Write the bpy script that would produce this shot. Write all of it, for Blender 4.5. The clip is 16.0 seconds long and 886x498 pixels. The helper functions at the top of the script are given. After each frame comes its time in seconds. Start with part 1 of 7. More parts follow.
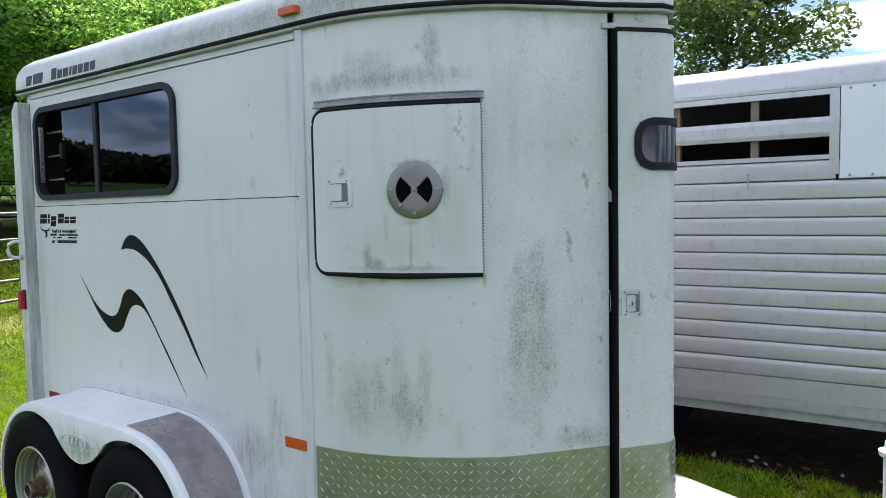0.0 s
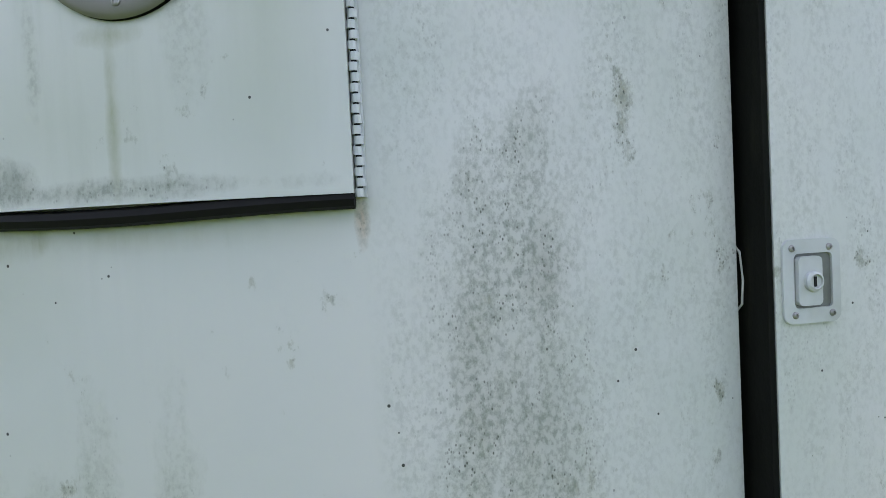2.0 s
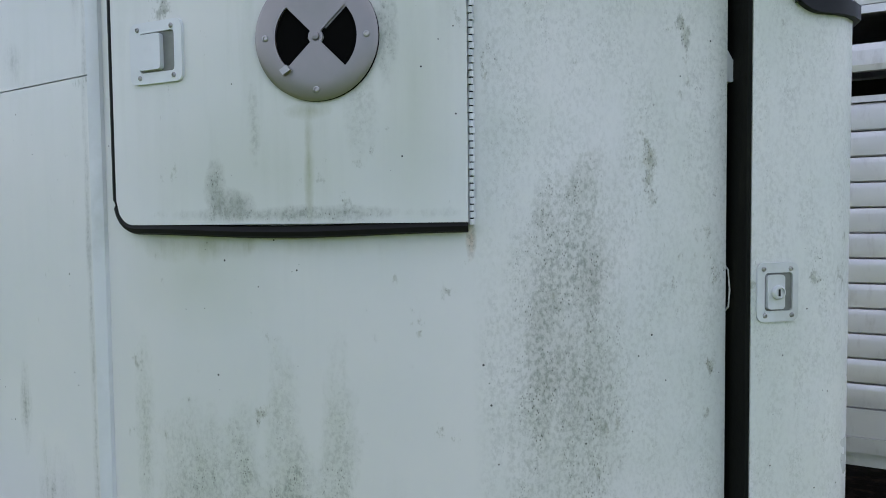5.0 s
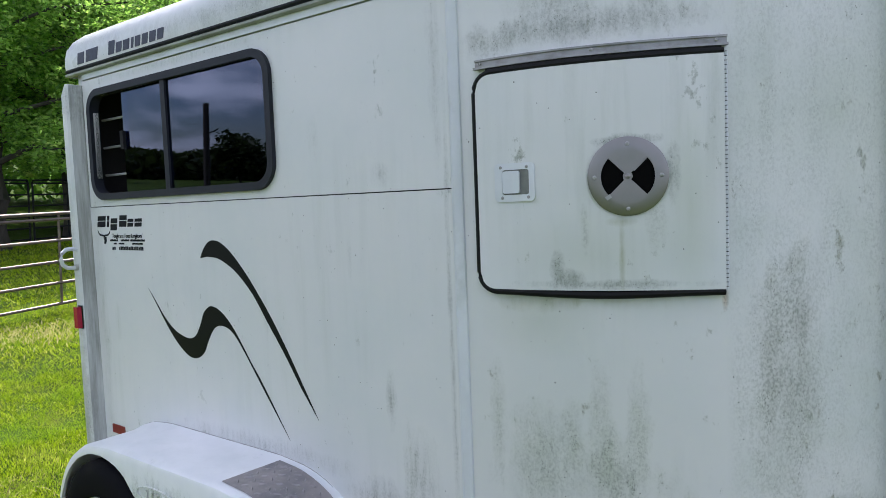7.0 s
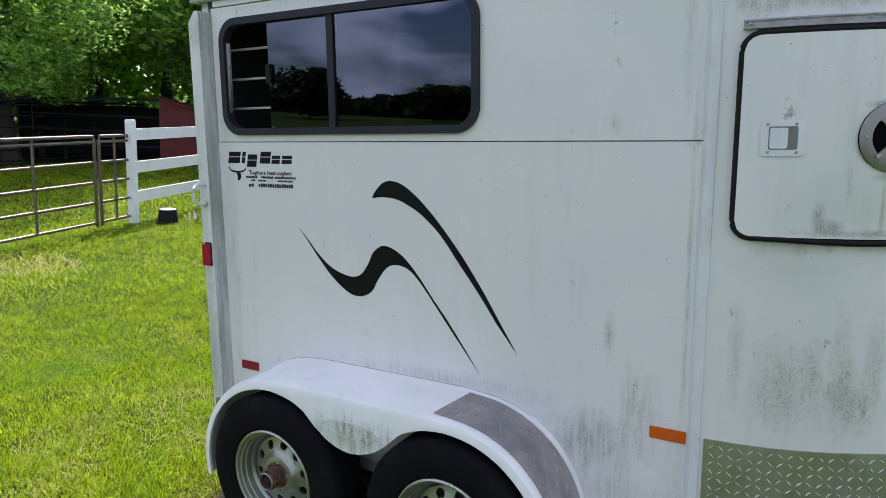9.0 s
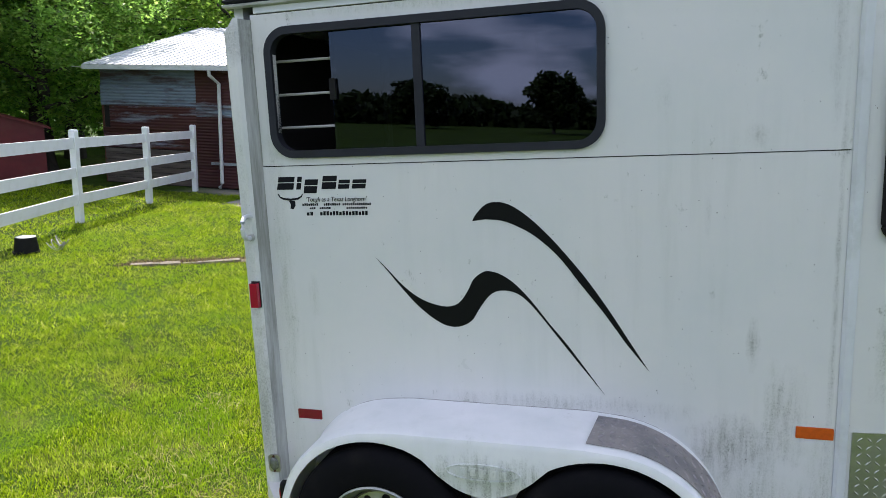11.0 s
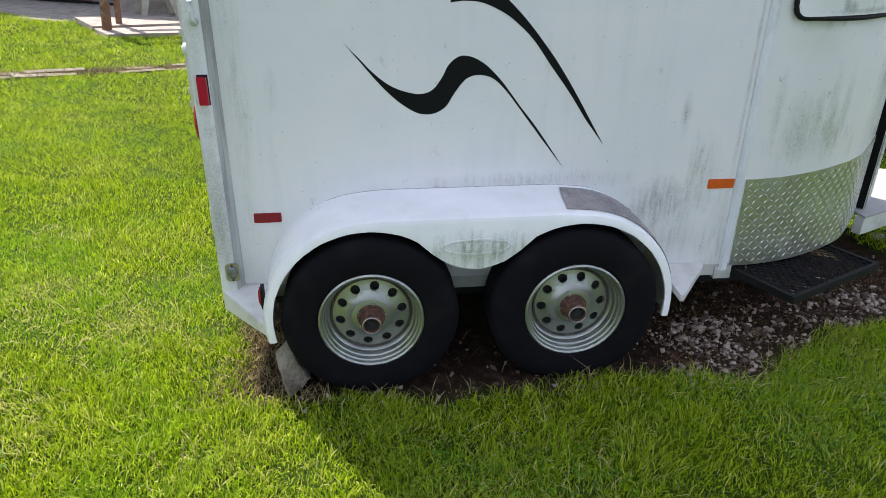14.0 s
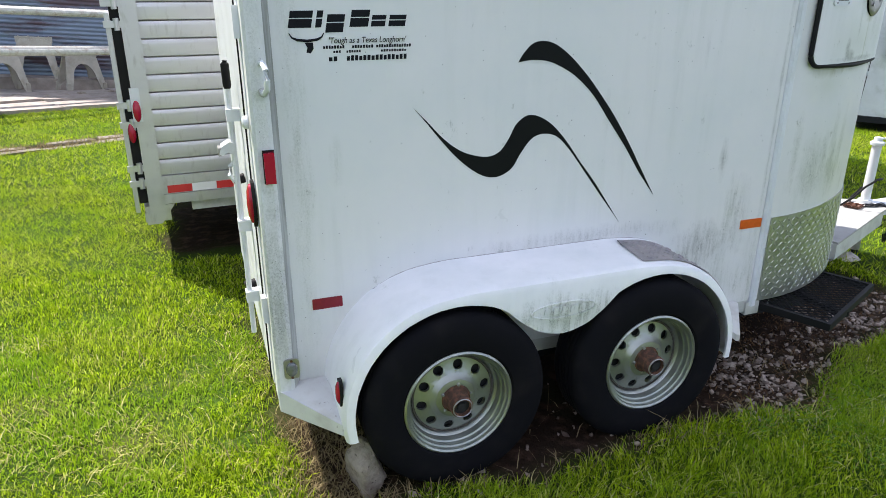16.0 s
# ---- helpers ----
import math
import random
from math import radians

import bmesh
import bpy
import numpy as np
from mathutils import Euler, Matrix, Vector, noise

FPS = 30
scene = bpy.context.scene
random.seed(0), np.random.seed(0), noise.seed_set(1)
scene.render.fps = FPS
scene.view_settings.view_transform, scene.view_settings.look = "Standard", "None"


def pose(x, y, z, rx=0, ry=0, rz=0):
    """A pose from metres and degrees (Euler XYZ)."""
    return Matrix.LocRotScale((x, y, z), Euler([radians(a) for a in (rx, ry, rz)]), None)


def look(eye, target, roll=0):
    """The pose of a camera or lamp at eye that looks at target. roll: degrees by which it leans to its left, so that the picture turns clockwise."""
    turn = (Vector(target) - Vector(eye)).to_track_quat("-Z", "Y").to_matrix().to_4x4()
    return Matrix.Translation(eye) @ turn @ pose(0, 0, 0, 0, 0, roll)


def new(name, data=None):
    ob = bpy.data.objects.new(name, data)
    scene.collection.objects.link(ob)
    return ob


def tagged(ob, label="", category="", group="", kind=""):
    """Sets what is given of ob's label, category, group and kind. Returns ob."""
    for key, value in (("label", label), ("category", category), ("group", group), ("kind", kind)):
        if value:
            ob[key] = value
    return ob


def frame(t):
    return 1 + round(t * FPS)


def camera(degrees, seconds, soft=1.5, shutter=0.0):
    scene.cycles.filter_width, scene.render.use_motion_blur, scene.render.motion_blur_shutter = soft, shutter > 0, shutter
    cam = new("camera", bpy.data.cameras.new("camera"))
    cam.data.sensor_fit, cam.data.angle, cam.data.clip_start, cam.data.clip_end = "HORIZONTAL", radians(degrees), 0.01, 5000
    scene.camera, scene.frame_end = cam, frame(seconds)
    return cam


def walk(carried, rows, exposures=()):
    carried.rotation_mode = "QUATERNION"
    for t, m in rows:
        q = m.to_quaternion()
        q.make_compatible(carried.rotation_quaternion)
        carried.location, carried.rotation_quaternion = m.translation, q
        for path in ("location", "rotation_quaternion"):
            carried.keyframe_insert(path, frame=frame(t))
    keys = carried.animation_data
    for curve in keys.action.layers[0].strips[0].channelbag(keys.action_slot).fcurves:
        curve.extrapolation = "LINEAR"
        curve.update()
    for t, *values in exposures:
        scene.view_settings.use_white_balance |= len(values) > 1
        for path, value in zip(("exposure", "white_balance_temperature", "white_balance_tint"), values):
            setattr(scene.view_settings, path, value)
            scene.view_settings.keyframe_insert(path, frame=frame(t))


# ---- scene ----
cam = camera(66.0, 16.0, 0.65)
PATH = [
    (0, (2.005, -1.859, 1.681), (0.862, -0.223, 1.568), -1.1),
    (0.5, (1.889, -1.71, 1.577), (0.829, -0.015, 1.523), -2.5),
    (1, (1.412, -1.038, 1.555), (0.483, 0.732, 1.485), -2.3),
    (1.5, (1.263, -0.574, 1.43), (0.31, 1.184, 1.402), -2.3),
    (2, (1.193, -0.397, 1.421), (0.183, 1.328, 1.353), -2.8),
    (2.5, (1.136, -0.32, 1.407), (0.167, 1.428, 1.331), -1.2),
    (3, (1.12, -0.255, 1.422), (0.172, 1.504, 1.342), 0.1),
    (3.2, (1.11, -0.244, 1.427), (0.144, 1.504, 1.314), 0.3),
    (5.3, (1.3, -0.961, 1.494), (0.226, 0.724, 1.414), -1.6),
    (5.5, (1.309, -1.107, 1.529), (0.218, 0.565, 1.422), -3.5),
    (6, (1.376, -1.43, 1.681), (0.301, 0.242, 1.461), -1.6),
    (6.5, (1.4, -1.583, 1.649), (0.255, 0.05, 1.504), -2.0),
    (7, (1.209, -1.625, 1.708), (0.013, -0.028, 1.57), -2.2),
    (7.5, (1.028, -1.805, 1.695), (-0.239, -0.264, 1.544), -0.4),
    (8, (0.877, -2.012, 1.73), (-0.334, -0.443, 1.464), -1.7),
    (8.2, (0.776, -2.097, 1.752), (-0.4, -0.506, 1.457), -0.7),
    (10.3, (-0.174, -2.336, 1.822), (-0.867, -0.494, 1.463), -2.8),
    (10.5, (-0.295, -2.357, 1.843), (-0.973, -0.512, 1.478), -1.3),
    (11, (-0.628, -2.511, 1.877), (-1.181, -0.621, 1.524), -2.5),
    (11.5, (-0.946, -2.649, 1.904), (-1.399, -0.751, 1.465), -3.7),
    (12, (-1.224, -2.749, 1.857), (-1.455, -0.856, 1.254), -5.0),
    (12.5, (-1.41, -2.834, 1.795), (-1.473, -0.983, 1.041), -5.7),
    (13, (-1.485, -2.84, 1.8), (-1.392, -1.024, 0.968), -3.1),
    (13.5, (-1.52, -2.741, 1.783), (-1.36, -0.925, 0.96), -1.2),
    (14, (-1.585, -2.678, 1.78), (-1.368, -0.885, 0.921), 0.5),
    (14.5, (-1.826, -2.641, 1.807), (-1.488, -0.858, 0.967), -2.2),
    (15, (-1.996, -2.589, 1.81), (-1.52, -0.838, 0.97), -1.3),
    (15.5, (-2.169, -2.434, 1.753), (-1.664, -0.686, 0.923), -0.4),
    (16, (-2.381, -2.314, 1.754), (-1.739, -0.555, 1.051), -0.1),
]
# the trailers stand nose-up on a slope; the camera's places above are taken in their frame
TILT = Matrix.Rotation(radians(-4.2), 4, "Y")
EXPOSURES = [(0, 1.08, 6370, 12), (1.0, 1.10, 6380, 12), (2.5, 1.20, 6440, 14), (3, 1.18, 6440, 14), (5.5, 1.09, 6320, 15), (7.0, 1.07, 6380, 16), (8.0, 1.04, 6450, 16),
             (11, 1.0, 6450, 15), (12.5, 1.12, 6480, 15), (14, 1.17, 6450, 15), (16, 1.25, 6360, 15)]
walk(cam, [(t, TILT @ look(eye, target, roll)) for t, eye, target, roll in PATH], EXPOSURES)


# ---- world, sun ----
world = bpy.data.worlds.new("sky")
scene.world = world
world.use_nodes = True
wn, wl = world.node_tree.nodes, world.node_tree.links
sky = wn.new("ShaderNodeTexSky")
sky.sky_type, sky.sun_disc = "NISHITA", False
SUN_ELEV, SUN_AZ = radians(52), math.atan2(-0.65, 0.76)
sky.sun_elevation, sky.sun_rotation = SUN_ELEV, SUN_AZ
sky.dust_density, sky.air_density = 0.7, 1.0
# broken cloud over the blue
tc = wn.new("ShaderNodeTexCoord")
mp = wn.new("ShaderNodeMapping")
mp.inputs["Scale"].default_value = (1.0, 1.0, 3.2)
wl.new(tc.outputs["Generated"], mp.inputs["Vector"])
cl = wn.new("ShaderNodeTexNoise")
cl.inputs["Scale"].default_value, cl.inputs["Detail"].default_value, cl.inputs["Roughness"].default_value = 4.2, 7, 0.52
wl.new(mp.outputs["Vector"], cl.inputs["Vector"])
ramp = wn.new("ShaderNodeMapRange")
ramp.inputs["From Min"].default_value, ramp.inputs["From Max"].default_value = 0.47, 0.62
wl.new(cl.outputs["Fac"], ramp.inputs["Value"])
mixc = wn.new("ShaderNodeMix")
mixc.data_type = "RGBA"
mixc.inputs["B"].default_value = (10.4, 10.8, 12.0, 1)
wl.new(ramp.outputs["Result"], mixc.inputs["Factor"])
deep = wn.new("ShaderNodeMix")
deep.data_type, deep.blend_type = "RGBA", "MULTIPLY"
deep.inputs["Factor"].default_value = 1.0
deep.inputs["B"].default_value = (0.62, 0.68, 0.78, 1)
wl.new(sky.outputs["Color"], deep.inputs["A"])
wl.new(deep.outputs["Result"], mixc.inputs["A"])
wl.new(mixc.outputs["Result"], wn["Background"].inputs["Color"])
wn["Background"].inputs["Strength"].default_value = 0.104

sun = new("sun", bpy.data.lights.new("sun", "SUN"))
sun.data.energy, sun.data.angle, sun.data.color = 4.3, radians(0.6), (1.0, 0.95, 0.86)
sun.matrix_world = look(
    (-0.65 * 20 * math.cos(SUN_ELEV), 0.76 * 20 * math.cos(SUN_ELEV), 20 * math.sin(SUN_ELEV)), (0, 0, 0))


# ---- materials ----
class Mat:
    """A small builder for node materials."""

    def __init__(self, name, color=(0.8, 0.8, 0.8), rough=0.5, metal=0.0, spec=0.5):
        self.m = bpy.data.materials.new(name)
        self.m.use_nodes = True
        self.n, self.l = self.m.node_tree.nodes, self.m.node_tree.links
        self.b = self.n["Principled BSDF"]
        self.b.inputs["Base Color"].default_value = (*color, 1)
        self.b.inputs["Roughness"].default_value = rough
        self.b.inputs["Metallic"].default_value = metal
        self.b.inputs["Specular IOR Level"].default_value = spec
        self.col = None
        self.base = color

    def pos(self, scale=(1, 1, 1), kind="Object"):
        src = self.n.new("ShaderNodeTexCoord").outputs[kind]
        m = self.n.new("ShaderNodeMapping")
        m.inputs["Scale"].default_value = scale
        self.l.new(src, m.inputs["Vector"])
        return m.outputs["Vector"]

    def noise(self, scale, detail=4, rough=0.55, stretch=(1, 1, 1), kind="Object"):
        t = self.n.new("ShaderNodeTexNoise")
        t.inputs["Scale"].default_value, t.inputs["Detail"].default_value = scale, detail
        t.inputs["Roughness"].default_value = rough
        self.l.new(self.pos(stretch, kind), t.inputs["Vector"])
        return t.outputs["Fac"]

    def voronoi(self, scale, stretch=(1, 1, 1), kind="Object"):
        t = self.n.new("ShaderNodeTexVoronoi")
        t.inputs["Scale"].default_value = scale
        self.l.new(self.pos(stretch, kind), t.inputs["Vector"])
        return t.outputs["Distance"]

    def span(self, fac, lo, hi, a=0.0, b=1.0):
        r = self.n.new("ShaderNodeMapRange")
        for k, v in (("From Min", lo), ("From Max", hi), ("To Min", a), ("To Max", b)):
            r.inputs[k].default_value = v
        self.l.new(fac, r.inputs["Value"])
        return r.outputs["Result"]

    def op(self, kind, a, b):
        o = self.n.new("ShaderNodeMath")
        o.operation = kind
        for i, v in enumerate((a, b)):
            if isinstance(v, (int, float)):
                o.inputs[i].default_value = v
            else:
                self.l.new(v, o.inputs[i])
        return o.outputs[0]

    def tint(self, fac, color):
        """Lay a colour over what is there, by the factor."""
        x = self.n.new("ShaderNodeMix")
        x.data_type = "RGBA"
        if self.col is None:
            x.inputs["A"].default_value = (*self.base, 1)
        else:
            self.l.new(self.col, x.inputs["A"])
        x.inputs["B"].default_value = (*color, 1)
        if isinstance(fac, (int, float)):
            x.inputs["Factor"].default_value = fac
        else:
            self.l.new(fac, x.inputs["Factor"])
        self.col = x.outputs["Result"]
        self.l.new(self.col, self.b.inputs["Base Color"])
        return self

    def random(self):
        return self.n.new("ShaderNodeObjectInfo").outputs["Random"]

    def island(self):
        return self.n.new("ShaderNodeNewGeometry").outputs["Random Per Island"]

    def axis(self, which):
        s = self.n.new("ShaderNodeSeparateXYZ")
        self.l.new(self.n.new("ShaderNodeTexCoord").outputs["Object"], s.inputs[0])
        return s.outputs[which]

    def blob(self, cx, cz, rx, rz, soft=0.6):
        """A soft patch round a place on the wall (in x and z)."""
        dx = self.op("DIVIDE", self.op("SUBTRACT", self.axis("X"), cx), rx)
        dz = self.op("DIVIDE", self.op("SUBTRACT", self.axis("Z"), cz), rz)
        d = self.op("SQRT", self.op("ADD", self.op("MULTIPLY", dx, dx), self.op("MULTIPLY", dz, dz)), 0)
        return self.span(d, 1.0, 1.0 - soft)

    def bump(self, height, strength=0.3, distance=0.01):
        b = self.n.new("ShaderNodeBump")
        b.inputs["Strength"].default_value, b.inputs["Distance"].default_value = strength, distance
        self.l.new(height, b.inputs["Height"])
        self.l.new(b.outputs["Normal"], self.b.inputs["Normal"])
        return self

    def gloss(self, fac, lo, hi, a, b):
        self.l.new(self.span(fac, lo, hi, a, b), self.b.inputs["Roughness"])
        return self


def mat(name, color, rough=0.5, metal=0.0, vary=0.0, scale=8.0, bump=0.0, bscale=60.0, dirt=None, stretch=(1, 1, 1)):
    """A plain material with mottling, optional dirt colour and fine relief."""
    m = Mat(name, color, rough, metal)
    if vary:
        n = m.noise(scale, 5, 0.6, stretch)
        dark = tuple(c * (1 - vary) for c in color)
        m.tint(m.span(n, 0.35, 0.7), dark)
    if dirt:
        m.tint(m.op("MULTIPLY", m.span(m.noise(scale * 0.6, 6, 0.65, stretch), 0.52, 0.75), 0.7), dirt)
    if bump:
        m.bump(m.noise(bscale, 4, 0.6), bump, 0.01)
    return m.m


ALGAE, SOOT, MOSS, GREEN = (0.29, 0.335, 0.225), (0.16, 0.17, 0.15), (0.20, 0.21, 0.055), (0.42, 0.47, 0.35)


def white_skin(name, stains=(), grime=0.35, speck=True, mottle_from=None, runs=None, base=(0.695, 0.692, 0.678), wedges=()):
    """White painted aluminium skin, with algae film, mildew in soft blots and black specks, drips and stray dots."""
    m = Mat(name, base, 0.34)
    soft = m.noise(1.7, 5, 0.6)
    m.tint(m.op("MULTIPLY", m.span(soft, 0.42, 0.7), 0.55), (0.575, 0.62, 0.61))
    streak = m.noise(9, 6, 0.62, (1.8, 1.8, 0.16))
    wide = m.noise(1.3, 3, 0.5)
    film = m.op("MULTIPLY", m.span(streak, 0.48, 0.74), m.span(wide, 0.42, 0.66))
    m.tint(m.op("MULTIPLY", film, grime), (0.36, 0.40, 0.33))
    patch = m.noise(16, 7, 0.7, (1.5, 1.5, 0.45))
    mould = m.op("MULTIPLY", film, grime * 0.4)
    if mottle_from is not None:
        side = m.span(m.axis("X"), mottle_from, mottle_from + 0.03)
        mould = m.op("ADD", mould, m.op("MULTIPLY", m.op("MULTIPLY", side, m.span(patch, 0.30, 0.65)), 0.45))
        m.tint(m.op("MULTIPLY", m.op("MULTIPLY", side, m.span(m.noise(3.2, 4, 0.6), 0.42, 0.68)), 0.35), (0.47, 0.53, 0.46))
    rag = m.op("ADD", m.op("MULTIPLY", m.span(m.noise(8, 6, 0.68, (1.2, 1.2, 0.6)), 0.28, 0.72), 0.55), m.op("MULTIPLY", m.span(m.noise(30, 5, 0.7, (1, 1, 0.7)), 0.3, 0.7), 0.30))
    for cx, cz, rx, rz, power, tone in stains:
        edge = m.span(m.op("ADD", m.blob(cx, cz, rx * 1.25, rz * 1.25, 1.0), rag), 0.62, 1.45)
        if runs is not None:
            edge = m.op("MULTIPLY", edge, m.span(m.noise(46, 5, 0.65, (1.2, 1.2, 0.13)), 0.44, 0.64, runs, 1.0))
        if tone is GREEN:
            m.tint(m.op("MULTIPLY", m.blob(cx, cz, rx * 1.3, rz * 1.3, 1.0), power), tone)
            continue
        if tone is not MOSS:
            mould = m.op("ADD", mould, m.op("MULTIPLY", edge, power))
        m.tint(m.op("MULTIPLY", m.op("MULTIPLY", edge, m.span(patch, 0.25, 0.7, 0.25, 1.0)), min(1.0, power * 0.65)), tone)
    for x0, x1, zt, lean, zb, power, tone in wedges:
        # a broad patch between two uprights, its head climbing with x, fading out below
        X, Z = m.axis("X"), m.axis("Z")
        head = m.op("ADD", m.op("MULTIPLY", m.op("SUBTRACT", X, x0), lean), zt)
        area = m.op("MULTIPLY", m.span(X, x0 - 0.03, x0 + 0.03), m.span(X, x1 + 0.03, x1 - 0.03))
        area = m.op("MULTIPLY", area, m.op("MULTIPLY", m.span(m.op("SUBTRACT", head, Z), -0.03, 0.05), m.span(Z, zb - 0.12, zb + 0.18)))
        edge = m.op("MULTIPLY", m.span(m.op("ADD", area, rag), 0.55, 1.5), m.span(m.noise(24, 5, 0.65, (1, 1, 0.5)), 0.3, 0.62, 0.35, 1.0))
        mould = m.op("ADD", mould, m.op("MULTIPLY", edge, power))
        m.tint(m.op("MULTIPLY", edge, power * 0.5), tone)
    blot = m.noise(150, 3, 0.65, (1, 1, 0.75))
    m.tint(m.op("MULTIPLY", m.op("MINIMUM", mould, 1.0), m.span(blot, 0.43, 0.65, 0.0, 0.75)), (0.24, 0.26, 0.225))
    for sc, cl, big in ((230, 38, 0.34), (150, 17, 0.2)):
        dots = m.op("MULTIPLY", m.span(m.voronoi(sc, (1, 1, 0.65)), big, big * 0.45), m.span(m.noise(cl, 4, 0.65, (1, 1, 0.6)), 0.50, 0.60))
        m.tint(m.op("MULTIPLY", dots, m.span(mould, 0.15, 0.75, 0.0, 0.9)), (0.075, 0.08, 0.065))
    if speck:
        for sc, lim, keep in ((9.0, 0.020, 0.40), (15.0, 0.032, 0.42), (31.0, 0.055, 0.48)):
            v = m.voronoi(sc, (1, 1, 0.95))
            m.tint(m.op("MULTIPLY", m.span(v, lim, lim * 0.7), m.span(m.noise(3, 2), keep, keep + 0.06)), (0.04, 0.042, 0.04))
    m.gloss(soft, 0.3, 0.7, 0.25, 0.5)
    m.bump(m.noise(2.2, 2, 0.4), 0.10, 0.02)
    return m.m


M_side = white_skin("white_side", (
    (-0.9, 0.80, 0.55, 0.05, 0.7, SOOT), (-0.30, 0.68, 0.18, 0.13, 1.5, SOOT), (-0.12, 0.80, 0.09, 0.20, 0.7, SOOT), (0.012, 1.25, 0.012, 0.95, 0.9, SOOT), (-0.24, 1.08, 0.028, 0.11, 0.95, SOOT), (-0.17, 0.86, 0.03, 0.2, 0.5, ALGAE),
    (-1.93, 1.2, 0.03, 0.10, 0.35, ALGAE), (0.02, 0.5, 0.12, 0.3, 0.6, ALGAE), (-0.2, 0.5, 0.2, 0.12, 0.7, ALGAE), (-0.55, 1.95, 0.03, 0.10, 0.3, ALGAE), (-2.06, 1.3, 0.05, 1.1, 0.6, ALGAE),
    (-0.02, 2.1, 0.03, 0.3, 0.6, SOOT), (-0.85, 1.30, 0.02, 0.12, 0.35, SOOT), (-0.4, 1.55, 0.015, 0.1, 0.4, SOOT), (-1.4, 2.33, 0.7, 0.025, 0.6, ALGAE), (-0.25, 1.80, 0.04, 0.05, 0.5, SOOT)), 0.2, True, None, 0.35)
M_nose = white_skin("white_nose", (
    (0.90, 1.36, 0.026, 0.085, 1.0, (0.16, 0.15, 0.125)), (0.836, 1.24, 0.022, 0.16, 0.7, (0.18, 0.17, 0.135)), (0.88, 1.20, 0.05, 0.12, 0.6, (0.18, 0.165, 0.14)),
    (0.40, 2.155, 0.34, 0.05, 1.3, SOOT), (0.59, 2.27, 0.035, 0.10, 1.0, SOOT), (0.36, 2.22, 0.14, 0.06, 0.7, SOOT), (0.16, 2.14, 0.10, 0.06, 0.7, SOOT),
    (0.545, 1.09, 0.035, 0.19, 0.9, ALGAE), (0.46, 1.07, 0.035, 0.18, 0.85, ALGAE), (0.38, 1.04, 0.03, 0.15, 0.7, ALGAE), (0.17, 1.06, 0.03, 0.2, 0.8, ALGAE), (0.30, 0.99, 0.12, 0.16, 0.9, ALGAE), (0.50, 0.95, 0.09, 0.15, 0.9, ALGAE), (0.38, 0.92, 0.26, 0.10, 0.5, SOOT),
    (0.31, 1.425, 0.16, 0.032, 1.2, MOSS), (0.52, 1.425, 0.16, 0.022, 0.5, MOSS), (0.30, 1.37, 0.14, 0.09, 0.35, GREEN), (0.743, 1.435, 0.008, 0.035, 1.8, (0.42, 0.20, 0.05)),
    (1.0, 0.84, 0.10, 0.05, 0.9, SOOT), (1.12, 1.9, 0.16, 0.6, 0.3, GREEN), (1.05, 2.35, 0.3, 0.05, 0.8, MOSS), (0.66, 0.86, 0.03, 0.08, 0.5, ALGAE), (0.95, 1.9, 0.3, 0.2, 0.3, GREEN), (0.4, 1.0, 0.35, 0.5, 0.25, GREEN)),
    0.28, True, 0.742, 0.6, wedges=((0.805, 0.925, 1.47, 1.28, 0.90, 0.62, (0.30, 0.31, 0.245)),))
M_feed = white_skin("white_feed_door", (
    (0.365, 1.525, 0.020, 0.05, 1.1, SOOT), (0.405, 1.492, 0.045, 0.028, 1.3, SOOT), (0.50, 1.476, 0.24, 0.014, 0.9, SOOT), (0.525, 1.56, 0.008, 0.11, 1.5, MOSS), (0.527, 1.64, 0.045, 0.016, 1.4, MOSS), (0.55, 1.850, 0.075, 0.022, 1.4, SOOT), (0.50, 1.845, 0.05, 0.018, 1.1, SOOT),
    (0.642, 1.76, 0.018, 0.09, 1.0, SOOT), (0.438, 1.62, 0.012, 0.09, 0.7, ALGAE), (0.60, 1.66, 0.03, 0.10, 0.45, ALGAE), (0.68, 1.68, 0.05, 0.22, 0.4, GREEN), (0.45, 1.55, 0.22, 0.10, 0.35, GREEN), (0.5, 1.7, 0.3, 0.3, 0.22, GREEN)), 0.35)
M_white = mat("white_paint", (0.66, 0.685, 0.70), 0.35, 0, 0.12, 5, 0.05, 40, (0.36, 0.38, 0.33))
M_fender = white_skin("white_fender", ((-1.15, 0.62, 0.33, 0.10, 1.8, (0.15, 0.18, 0.105)), (-1.15, 0.60, 0.2, 0.07, 0.5, GREEN)), 0.12, False, None, 0.12, (0.82, 0.818, 0.82))
M_roofcap = white_skin("white_roof", ((-0.6, 2.45, 1.6, 0.06, 0.6, SOOT), (0.3, 2.45, 1.2, 0.06, 0.7, SOOT), (-2.0, 2.52, 0.6, 0.06, 0.5, SOOT)), 0.5)
M_post = white_skin("white_post", ((-2.18, 0.75, 0.07, 0.45, 1.1, SOOT), (-2.18, 1.5, 0.04, 0.5, 0.5, ALGAE), (-2.18, 2.25, 0.06, 0.12, 0.8, SOOT)), 0.5)
gs = Mat("dirty_grey_strip", (0.52, 0.535, 0.52), 0.6)
gs.tint(gs.op("MULTIPLY", gs.span(gs.noise(7, 6, 0.7, (2, 2, 0.14)), 0.36, 0.60), 0.9), (0.22, 0.225, 0.20))
